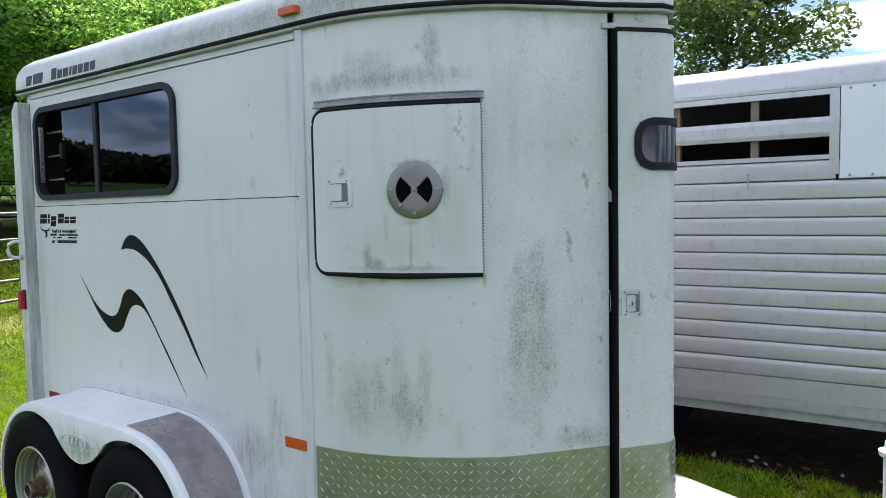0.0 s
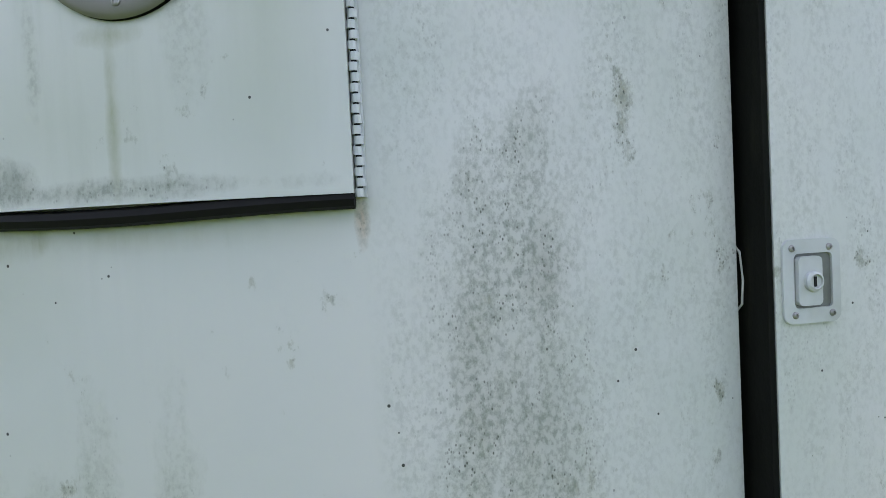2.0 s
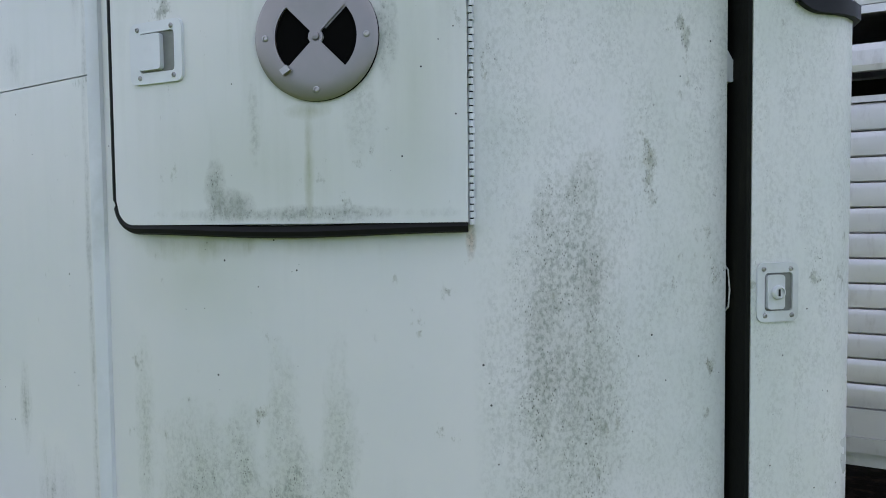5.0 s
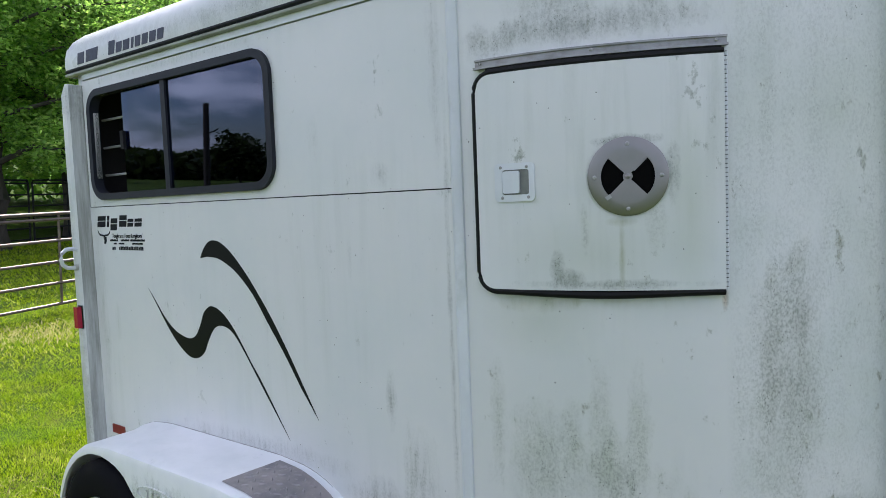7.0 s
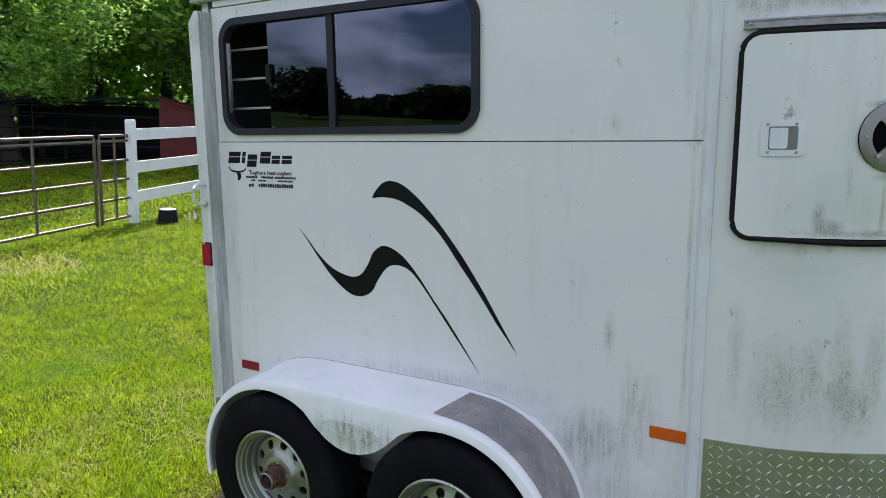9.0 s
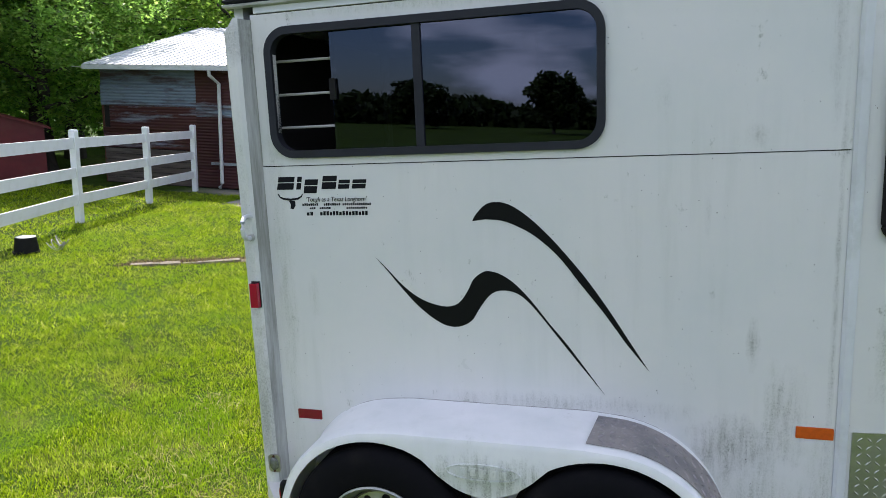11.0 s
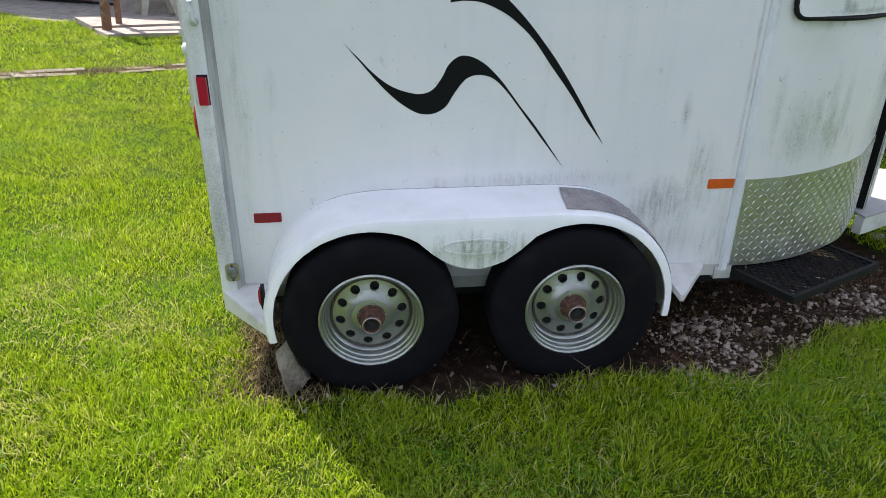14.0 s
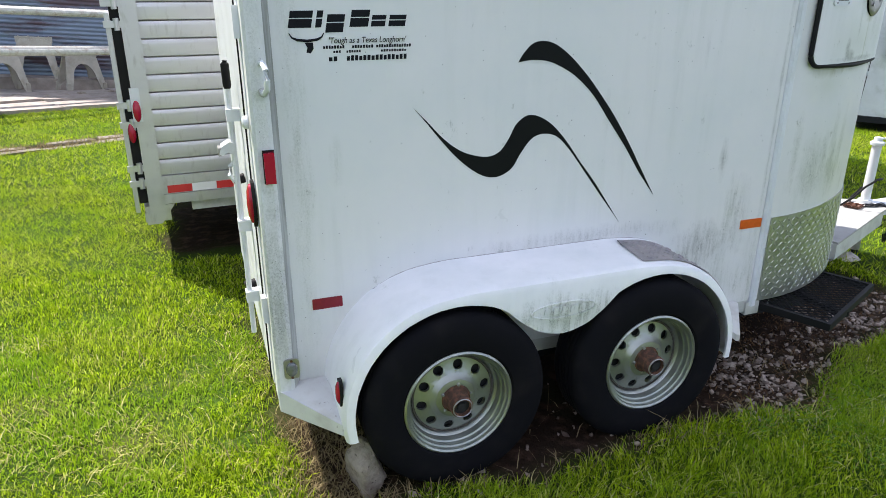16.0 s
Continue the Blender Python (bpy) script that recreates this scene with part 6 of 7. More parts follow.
# SX1 runs the front end on unseen, lengthened to shade the grass beyond the tongue
SX0, SX1, SY, SYF = -2.66, 3.6, 2.6, 4.6


def slat(z0, z1, x0, x1):
    """One extruded plank, its face gently bulged between two grooves."""
    bm = bmesh.new()
    h = z1 - z0
    prof = [(0.012, 0.0), (0.0, 0.001), (-0.007, 0.006), (-0.0095, h * 0.3), (-0.0095, h * 0.7), (-0.0085, h - 0.012), (-0.004, h - 0.004), (0.012, h - 0.001), (0.03, h - 0.001), (0.03, 0.0)]
    a = [bm.verts.new((x0, SY + d, z0 + v)) for d, v in prof]
    b = [bm.verts.new((x1, SY + d, z0 + v)) for d, v in prof]
    for i in range(len(prof)):
        j = (i + 1) % len(prof)
        bm.faces.new((a[i], a[j], b[j], b[i]))
    bm.faces.new(a[::-1])
    bm.faces.new(b)
    return part("slat", bm, M_stock, stock, "", True)


PITCH = 0.107
for k in range(11):
    z0 = 0.590 + PITCH * k
    slat(z0, z0 + PITCH, SX0 + 0.03, SX1)
slat(1.768, 1.885, SX0 + 0.03, 1.61)
slat(1.768, 1.885, 1.625, SX1)
part("side_rail", boxes((SX0, SY - 0.018, 0.47, SX1, SY + 0.03, 0.589)), M_stock, stock, "flat aluminium side rail", bevel=0.006)
part("sill", boxes((SX0, SY - 0.03, 0.405, SX1, SY + 0.04, 0.468)), M_stock, stock, "", bevel=0.006)
part("under_rail", boxes((SX0 + 0.2, SY + 0.03, 0.33, SX1, SY + 0.09, 0.40)), M_underframe, stock)
# slatted air gaps high in the side
LX1 = 1.60
part("gap_frame", boxes((SX0 + 0.03, SY - 0.016, 1.886, LX1 + 0.025, SY + 0.02, 1.912)), M_stock, stock, bevel=0.004)
part("gap_frame", boxes((SX0 + 0.03, SY - 0.016, 2.252, LX1 + 0.025, SY + 0.02, 2.285)), M_stock, stock, bevel=0.004)
part("gap_frame", boxes((LX1 - 0.022, SY - 0.017, 1.80, LX1 + 0.027, SY + 0.02, 2.285)), M_stock, stock, bevel=0.004)
bm = bmesh.new()
prism(bm, [(SY - 0.014, 2.015), (SY - 0.020, 2.04), (SY - 0.020, 2.10), (SY - 0.014, 2.128), (SY + 0.02, 2.128), (SY + 0.02, 2.015)], lambda u, v, w: Vector((w, u, v)), SX0 + 0.05, LX1 - 0.02)
part("gap_plank", bm, M_stock, stock, "", bevel=0.002)
tan_post = mat("tan_post", (0.26, 0.19, 0.14), 0.6, 0, 0.3, 9)
for px in (-1.9, -1.0, -0.2, 0.72, 1.18):
    part("stud", boxes((px - 0.022, SY + 0.03, 0.55, px + 0.022, SY + 0.08, 2.29)), tan_post, stock, "tan upright seen through the air gap")
# inner side and floor near-black, interior shade put into their colour
part("inner_skin", boxes((SX0 + 0.05, SYF - 0.06, 0.45, SX1, SYF - 0.03, 2.3)), M_inshade, stock, "inner side coloured near-black for interior shade")
part("floor", boxes((SX0 + 0.02, SY + 0.05, 0.42, SX1, SYF, 0.46)), M_inshade, stock)
part("front_wall", boxes((SX1, SY, 0.42, SX1 + 0.03, SYF, 2.35)), M_stock, stock)
part("far_wall", boxes((SX0, SYF - 0.02, 0.42, SX1, SYF, 2.32)), M_stock, stock)
part("rear_wall", boxes((SX0 - 0.03, SY + 0.06, 0.45, SX0, SYF, 2.35)), M_stock, stock)
# pale blue-white colour stands in for sky reflected in the smooth panel
pn = part("sky_sheen_panel", boxes((1.632, SY - 0.022, 1.775, SX1, SY - 0.004, 2.292)), mat("panel_sky_sheen", (0.78, 0.82, 0.86), 0.35, 0, 0.06, 2), stock, "smooth sheet riveted to the side, coloured pale for its sky reflection", bevel=0.003)
for k in range(17):
    for z in (1.79, 2.277):
        bm = bmesh.new()
        lathe(bm, [(0.008, 0.0), (0.006, 0.004), (0.0001, 0.005)], lambda u, v, d: Vector((1.68 + 0.11 * k + u, SY - 0.022 - d, z + v)), 10)
        part("rivet", bm, M_steel, pn)
bm = tube(bmesh.new(), [(1.15, SY - 0.005, 1.815), (1.15, SY - 0.03, 1.81), (1.155, SY - 0.038, 1.775), (1.15, SY - 0.03, 1.735), (1.15, SY - 0.005, 1.73)], 0.006, 8)
part("tie_loop", bm, M_stock, stock, "small welded tie loop", True)
# rounded roof edge
bm = bmesh.new()
prof = [(SY + 0.01, 2.287), (SY - 0.014, 2.289), (SY - 0.016, 2.305), (SY - 0.006, 2.312)] + [(SY - 0.006 + 0.17 * (1 - math.cos(radians(a))), 2.315 + 0.165 * math.sin(radians(a))) for a in range(0, 91, 9)] + [(SYF - 0.2, 2.50), (SYF, 2.32)]
a = [bm.verts.new((SX0 - 0.02, u, v)) for u, v in prof]
b = [bm.verts.new((SX1 + 0.03, u, v)) for u, v in prof]
for i in range(len(prof) - 1):
    bm.faces.new((a[i], a[i + 1], b[i + 1], b[i]))
bm.faces.new(a)
bm.faces.new(b[::-1])
part("roof", bm, M_stock, stock, "rounded aluminium roof edge", True)
# rear corner: post, hinges, gate edge, lamps, reflective tape
part("corner_post", boxes((SX0 - 0.065, SY - 0.03, 0.33, SX0 + 0.035, SY + 0.06, 2.30)), M_stock, stock, "aluminium rear corner post", bevel=0.012)
# black strip fills the gap by the gate in place of its shade
part("gate_gap_shade", boxes((SX0 - 0.120, SY - 0.003, 0.42, SX0 - 0.067, SY + 0.05, 1.98)), M_black, stock, "black strip standing in for the shaded gap beside the rear gate")
gate = part("rear_gate", boxes((SX0 - 0.150, SY - 0.012, 0.36, SX0 - 0.122, SY + 0.03, 1.60), (SX0 - 0.145, SY + 0.03, 0.40, SX0 - 0.127, SYF - 0.1, 1.58)), M_stock, stock, "closed aluminium rear gate", bevel=0.006)
for z in (0.52, 0.62, 0.90, 1.02, 1.50, 1.62):
    part("hinge", tube(bmesh.new(), [(SX0 - 0.088, SY - 0.02, z), (SX0 - 0.088, SY - 0.02, z + 0.07)], 0.016, 10), M_stock, gate)
    part("hinge_strap", boxes((SX0 - 0.16, SY - 0.026, z + 0.015, SX0 - 0.06, SY - 0.014, z + 0.055)), M_stock, gate)
hs = part("lamp_housing", boxes((SX0 - 0.078, SY - 0.044, 0.955, SX0 - 0.022, SY - 0.030, 1.16)), M_white, stock, "white lamp housing on the corner post", bevel=0.008)
for z, dx, pa in ((1.02, -0.050, hs), (0.885, -0.098, gate)):
    bm = bmesh.new()
    lathe(bm, [(0.058, -0.004), (0.056, 0.008), (0.044, 0.020), (0.02, 0.028), (0.0001, 0.030)], lambda u, v, d: Vector((SX0 + dx + u * 0.42, SY - (0.044 if pa is hs else 0.016) - d, z + v * 1.15)), 20)
    part("marker_lamp", bm, M_red, pa, "oval red marker lamp", True)
part("bumper", boxes((SX0 - 0.10, SY - 0.02, 0.29, SX0 + 0.06, SYF, 0.35)), M_stock, stock, "", bevel=0.01)
bm = prism(bmesh.new(), [(SX0 - 0.09, 0.40), (SX0 - 0.09, 0.275), (SX0 + 0.0, 0.275), (SX0 + 0.09, 0.40)], lambda u, v, w: Vector((u, w, v)), SY - 0.028, SY - 0.018)
part("corner_gusset", bm, M_stock, stock, "", bevel=0.002)
M_whitetape = mat("white_tape", (0.7, 0.7, 0.68), 0.4)
for k in range(8):
    part("reflective_tape", boxes((SX0 + 0.06 + 0.155 * k, SY - 0.0215, 0.474, SX0 + 0.06 + 0.155 * k + 0.153, SY - 0.0185, 0.524)), M_whitetape if k % 2 else mat("red_tape", (0.55, 0.03, 0.03), 0.4), stock)
part("rear_frame", boxes((SX0 - 0.02, SY - 0.026, 0.566, SX0 + 0.035, SY - 0.0125, 1.9)), M_stock, stock, bevel=0.003)
for wx in (-0.4, 0.42):
    bm = bmesh.new()
    lathe(bm, [(0.2, 0.1), (0.3, 0.105), (0.36, 0.07), (0.36, -0.07), (0.3, -0.105), (0.2, -0.1), (0.2, 0.1)], lambda u, v, d: Vector((wx + u, SY + 0.32 - d, 0.34 + v)), 32)
    part("tyre", bm, M_tyre, stock, "", True)
part("jack_stand", tube(bmesh.new(), [(SX1 - 0.2, 3.6, 0.0), (SX1 - 0.2, 3.6, 0.42)], 0.04, 10), M_underframe, stock)
stock.matrix_world = TILT @ Matrix.Translation((0.90, 2.6, 0.047)) @ Matrix.Rotation(radians(3.2), 4, "Z") @ Matrix.Translation((-0.9, -2.6, 0))


# ---- barn ----
def corrugated(name, base, rust, how_much):
    m = Mat(name, base, 0.55, 0.3)
    m.tint(m.op("MULTIPLY", m.span(m.random(), 0.0, 1.0), 0.5), tuple(c * 0.62 for c in base))
    m.tint(m.op("MULTIPLY", m.span(m.noise(1.5, 7, 0.68, (0.35, 1, 2.2)), 0.62 - how_much, 0.74 - how_much), 0.85), rust)
    m.tint(m.op("MULTIPLY", m.span(m.noise(9, 5, 0.6, (0.4, 1, 1)), 0.58, 0.75), 0.4), tuple(c * 0.4 for c in base))
    return m.m


M_corr_blue = corrugated("galvanised_sheet", (0.23, 0.29, 0.38), (0.09, 0.045, 0.045), 0.13)
M_corr_red = corrugated("maroon_sheet", (0.066, 0.020, 0.022), (0.16, 0.15, 0.17), 0.0)
M_corr_rust = corrugated("rusted_sheet", (0.085, 0.030, 0.030), (0.26, 0.29, 0.36), 0.08)
M_board = mat("weathered_board", (0.30, 0.34, 0.40), 0.8, 0, 0.4, 5, 0.2, 40, (0.16, 0.09, 0.06))
M_lowboard = mat("dark_low_board", (0.11, 0.085, 0.075), 0.85, 0, 0.5, 4, 0.3, 30, (0.22, 0.19, 0.17), (0.3, 1, 3))
BX0, BX1, BY, BZ, EAVE = -14.25, 5.5, 12.5, -0.22, 2.72
barn = thing("barn", "old barn of rusty corrugated sheets with a white metal roof", "barn")


def sheet(x0, x1, z0, z1, y, material, pitch=0.076, amp=0.011):
    """A corrugated sheet with level ridges."""
    n = max(4, int((z1 - z0) / pitch * 4))
    z = np.linspace(z0, z1, n + 1)
    d = y + amp * np.sin(z / pitch * math.tau)
    V = np.concatenate([np.c_[np.full(n + 1, x), d, z] for x in (x0, x1)])
    i = np.arange(n)
    F = np.c_[i, i + n + 1, i + n + 2, i + 1]
    return shell("sheet", V, F, material, "", "", "", barn, True)


rb = random.Random(3)
for x0, x1, material, rows in (
        (-14.25, -11.4, M_corr_blue, (2.28, 2.72)), (-14.25, -11.4, M_corr_blue, (1.77, 2.30)), (-14.0, -11.4, M_corr_rust, (1.20, 1.80)), (-14.25, -11.4, M_corr_rust, (0.70, 1.22)),
        (-11.42, -10.3, M_corr_rust, (1.82, 2.72)), (-11.42, -9.1, M_corr_blue, (1.55, 1.84)), (-10.32, -9.1, M_corr_red, (1.84, 2.72)), (-11.42, -9.75, M_corr_red, (0.85, 1.57)), (-11.42, -9.75, M_corr_red, (0.30, 0.88)),
        (-11.24, -10.95, M_corr_blue, (0.20, 0.92)), (-9.77, -9.05, M_corr_red, (0.94, 1.57)), (-9.77, -9.05, M_corr_rust, (-0.20, 0.20)), (-11.42, -9.75, M_corr_red, (-0.20, 0.32)),
        (-9.12, -8.86, M_corr_blue, (0.68, 2.72)), (-8.88, -6.86, M_corr_red, (1.90, 2.72)), (-8.88, -6.86, M_corr_red, (1.06, 1.92)), (-9.05, -6.86, M_corr_red, (0.46, 1.08)), (-9.05, -6.86, M_corr_red, (-0.16, 0.48))):
    sheet(x0, x1, rows[0], rows[1], BY - rb.choice((0.0, 0.014, 0.028)), material)
bx = -6.9
while bx < BX1 - 0.2:
    wv = rb.choice((1.6, 2.1, 2.6))
    z = BZ + rb.uniform(0.0, 0.1)
    while z < EAVE - 0.05:
        h = rb.choice((0.62, 0.68, 0.75))
        sheet(bx - 0.03, min(bx + wv, BX1) + 0.03, z, min(z + h + 0.03, EAVE), BY - rb.choice((0.0, 0.014, 0.028)), M_corr_blue if rb.random() < 0.8 else M_corr_rust)
        z += h
    bx += wv
for k in range(6):
    z0 = BZ + 0.02 + 0.15 * k
    part("low_board", boxes((-14.2, BY - 0.02 - 0.01 * (k % 2), z0, -11.42, BY + 0.01, z0 + 0.135)), M_lowboard, barn)
# near-black sheet behind the openings, for the unlit inside of the barn
part("back_wall", boxes((BX0, BY + 0.03, BZ, BX1, BY + 0.10, EAVE)), M_dark, barn, "near-black sheet standing in for the dark inside the barn")
part("end_wall", boxes((BX0 - 0.02, BY + 0.02, BZ, BX0 + 0.04, 21.4, EAVE)), M_rust, barn)
M_roofmetal = mat("white_roof_metal", (0.50, 0.52, 0.54), 0.45, 0.1, 0.12, 2)
RISE = 0.29
bm = bmesh.new()
n = int((BX1 - BX0 + 1.0) / 0.229)
prevv = None
for i in range(n):
    x0 = BX0 - 0.12 + i * 0.229
    for dx, dz in ((0, 0), (0.012, 0.022), (0.03, 0.022), (0.042, 0), (0.12, 0), (0.126, 0.006), (0.132, 0)):
        cur = [bm.verts.new((x0 + dx, y, EAVE + 0.05 + (y - BY + 0.45) * RISE + dz)) for y in (BY - 0.45, 17.1)]
        if prevv:
            bm.faces.new((prevv[0], cur[0], cur[1], prevv[1]))
        prevv = cur
part("roof", bm, M_roofmetal, barn, "white ribbed metal roof")
zr = EAVE + 0.05 + (17.1 - BY + 0.45) * RISE
part("roof_far", prism(bmesh.new(), [(17.1, zr), (21.8, zr - 4.7 * RISE), (21.8, zr - 4.7 * RISE - 0.03), (17.1, zr - 0.03)], lambda u, v, w: Vector((w, u, v)), BX0 - 0.12, BX1 + 0.5), M_roofmetal, barn)
part("gable", prism(bmesh.new(), [(BY, EAVE), (17.1, zr - 0.1), (21.4, EAVE)], lambda u, v, w: Vector((w, u, v)), BX0 - 0.02, BX0 + 0.02), M_rust, barn)
part("fascia", boxes((BX0 - 0.12, BY - 0.47, EAVE - 0.07, BX1 + 0.5, BY - 0.44, EAVE + 0.045)), M_white, barn, "white eaves gutter", bevel=0.01)
part("soffit", boxes((BX0 - 0.45, BY - 0.44, EAVE - 0.02, BX1 + 0.45, BY, EAVE)), M_underframe, barn)
for dx in (-10.74, -1.0):
    part("downspout", tube(bmesh.new(), [(dx, BY - 0.42, EAVE - 0.03), (dx, BY - 0.40, EAVE - 0.18), (dx + 0.04, BY - 0.08, EAVE - 0.36), (dx + 0.04, BY - 0.08, BZ + 0.15), (dx + 0.05, BY - 0.2, BZ + 0.06)], 0.045, 10), M_white, barn, "white downspout", True)
for z0, x0, x1 in ((1.78, -10.6, -6.86), (1.58, -8.86, -6.86), (1.00, -8.86, -6.86), (0.48, -9.0, -6.86), (0.38, -11.0, -9.75)):
    part("girt", boxes((x0, BY - 0.07, z0, x1, BY - 0.045, z0 + 0.065)), M_board, barn, "pale weathered batten")
part("sill_board", boxes((-9.7, BY - 0.06, 0.20, -9.05, BY + 0.02, 0.25)), M_board, barn)

# ---- red shed ----
M_redsheet = mat("red_sheet", (0.13, 0.007, 0.011), 0.6, 0.0, 0.3, 3, 0, 0, (0.12, 0.03, 0.02))
shed = thing("red_shed", "low open red metal shed", "shed", at=pose(-15.95, 10.25, -0.22, 0, 0, 48.5))
part("front_panel", prism(bmesh.new(), [(0, 0), (1.45, 0), (1.45, 1.42), (0, 1.82)], lambda u, v, w: Vector((u, w, v)), -0.02, 0.02), M_redsheet, shed)
part("roof", prism(bmesh.new(), [(-0.05, 1.87), (1.6, 1.41), (1.6, 1.37), (-0.05, 1.83)], lambda u, v, w: Vector((u, w, v)), -0.12, 3), M_redsheet, shed, "dark red sheet roof")
part("open_roof", prism(bmesh.new(), [(-3.4, 1.70), (-0.05, 1.80), (-0.05, 1.75), (-3.4, 1.65)], lambda u, v, w: Vector((u, w, v)), -0.12, 3), M_frame, shed, "dark roof over the open bay")
part("back_panel", boxes((-3.4, 2.96, 0.0, 1.45, 3.0, 1.5)), M_frame, shed)
part("side_panel", boxes((-3.4, 0.0, 0.0, -3.36, 2.96, 1.62)), M_frame, shed)
for z in (0.5, 0.9, 1.3):
    part("bay_rail", tube(bmesh.new(), [(-3.36, 0.1, z), (0.0, 0.1, z)], 0.03, 8), M_frame, shed)

# ---- white board fence and tube gates ----
vy = Mat("white_vinyl", (0.80, 0.82, 0.84), 0.35)
vy.tint(vy.op("MULTIPLY", vy.span(vy.noise(4, 5), 0.5, 0.75), 0.35), (0.55, 0.58, 0.50))
M_vinylw = vy.m
fence = thing("board_fence", "white three-rail vinyl board fence", "fence")


def fence_run(posts, parent, hh=1.6):
    for (x0, y0), (x1, y1) in zip(posts, posts[1:]):
        d = Vector((x1 - x0, y1 - y0, 0))
        a = math.degrees(math.atan2(d.y, d.x))
        for z in (0.41, 0.87, 1.37):
            o = part("rail", boxes((0.0, -0.02, -0.088, d.length, 0.02, 0.088)), M_vinylw, parent, bevel=0.004)
            o.matrix_basis = pose(x0, y0, gz(x0, y0) + z, 0, -math.degrees(math.atan2(gz(x1, y1) - gz(x0, y0), d.length)), a)
    for x0, y0 in posts:
        bm = boxes((-0.055, -0.055, -0.1, 0.055, 0.055, hh - 0.03))
        prism(bm, [(-0.058, -0.058), (0.058, -0.058), (0.058, 0.058), (-0.058, 0.058)], lambda u, v, w: Vector((u * (1 if w < hh - 0.001 else 0.75), v * (1 if w < hh - 0.001 else 0.75), w)), hh - 0.03, hh)
        o = part("post", bm, M_vinylw, parent, bevel=0.004)
        o.matrix_basis = pose(x0, y0, gz(x0, y0), 0, 0, 12)


fence_run([(-9.1, 4.45), (-9.98, 7.05), (-10.6, 9.6), (-11.08, 11.85)], fence)
fence2 = thing("board_fence", "white three-rail vinyl board fence", "fence")
fence_run([(-8.25, 1.50), (-7.85, -0.85), (-7.5, -3.15), (-7.2, -5.45)], fence2)
M_pipe = mat("brown_pipe", (0.16, 0.12, 0.11), 0.45, 0.5, 0.3, 7, 0, 0, (0.28, 0.25, 0.23))


def tube_gate(p0, p1, label, material, rails=5, hh=1.36, uprights=1):
    """A tube gate with rounded top corners."""
    g = thing("tube_gate", label, "gate", "tube gates")
    a, b = Vector((*p0, gz(*p0))), Vector((*p1, gz(*p1)))
    d = (b - a).normalized()
    L_ = (b - a).length
    w = lambda u, v: a + d * u + Vector((0, 0, v))
    part("gate_frame", tube(bmesh.new(), [w(0, 0.06), w(0, hh - 0.06), w(0.03, hh), w(0.09, hh), w(L_ - 0.09, hh), w(L_ - 0.03, hh), w(L_, hh - 0.06), w(L_, 0.06)], 0.024, 10), material, g, "", True)
    for k in range(rails):
        z = 0.12 + (hh - 0.2) * k / (rails - 1) if rails > 1 else 0.5
        part("rail", tube(bmesh.new(), [w(0, z), w(L_, z)], 0.021, 8), material, g, "", True)
    for k in range(uprights):
        u = L_ * (k + 1) / (uprights + 1)
        part("upright", tube(bmesh.new(), [w(u, 0.12), w(u, hh)], 0.018, 8), material, g, "", True)
    return g


tube_gate((-8.35, 1.67), (-8.88, 3.70), "brown tube gate beside a white post", M_pipe)
hp = Vector((-8.35, 1.67, gz(-8.35, 1.67)))
hoop = thing("gate_post", "brown bent pipe post the gate hangs on", "post", at=Matrix.Translation(hp))
part("pipe", tube(bmesh.new(), [(0.03, -0.10, -0.1), (0.03, -0.10, 1.30), (0.027, -0.088, 1.38), (0.015, -0.05, 1.42), (0.0, 0.0, 1.40), (-0.01, 0.03, 1.34)], 0.03, 10), M_pipe, hoop, "", True)
for z in (0.35, 1.15):
    part("hinge", tube(bmesh.new(), [(0.03, -0.10, z), (0.0, 0.0, z)], 0.016, 8), M_pipe, hoop)
tube_gate((-8.92, 3.80), (-9.12, 4.42), "short brown tube gate beside a white post", M_pipe)
for p0, p1 in (((-16.6, 3.2), (-17.4, 5.9)), ((-17.4, 6.0), (-18.0, 8.8)), ((-18.1, 8.9), (-18.4, 11.6))):
    tube_gate(p0, p1, "dark corral panel under the trees", M_frame, 6, 1.6, 2)
fence3 = thing("board_fence", "white board fence far under the trees", "fence")
fence_run([(-17.0, -0.4), (-17.3, 1.3), (-17.5, 2.9)], fence3)
bk = thing("bucket", "", "")
bm = bmesh.new()
lathe(bm, [(0.165, 0.0), (0.205, 0.0), (0.205, 0.035), (0.190, 0.04), (0.158, 0.27), (0.150, 0.275), (0.140, 0.262), (0.165, 0.0)], lambda u, v, d: Vector((u, v, d)), 28)
part("pail", bm, M_black, bk, "", True)
bm = bmesh.new()
lathe(bm, [(0.154, 0.268), (0.154, 0.279), (0.12, 0.284), (0.0001, 0.284)], lambda u, v, d: Vector((u, v, d)), 28)
part("base_disc", bm, M_underframe, bk, "pale weathered base", True)
tagged(bk, "black rubber bucket turned upside down on the lawn", "bucket").matrix_world = pose(-8.75, 4.8, gz(-8.75, 4.8)) @ Matrix.Scale(0.82, 4)
wc = thing("wire_coil", "tangled coil of grey wire beside the bucket", "wire", at=pose(-8.55, 5.10, gz(-8.55, 5.10) + 0.03))
for k in range(4):
    part("strand", tube(bmesh.new(), [(0.13 * math.cos(t + 0.7 * k) * (1 + 0.15 * k), 0.10 * math.sin(t) + 0.04 * k, 0.03 + 0.015 * k + 0.05 * math.sin(2 * t + 2.1 * k)) for t in np.linspace(0, math.tau, 20)[:-1]], 0.006, 5, True), M_railgrey, wc)

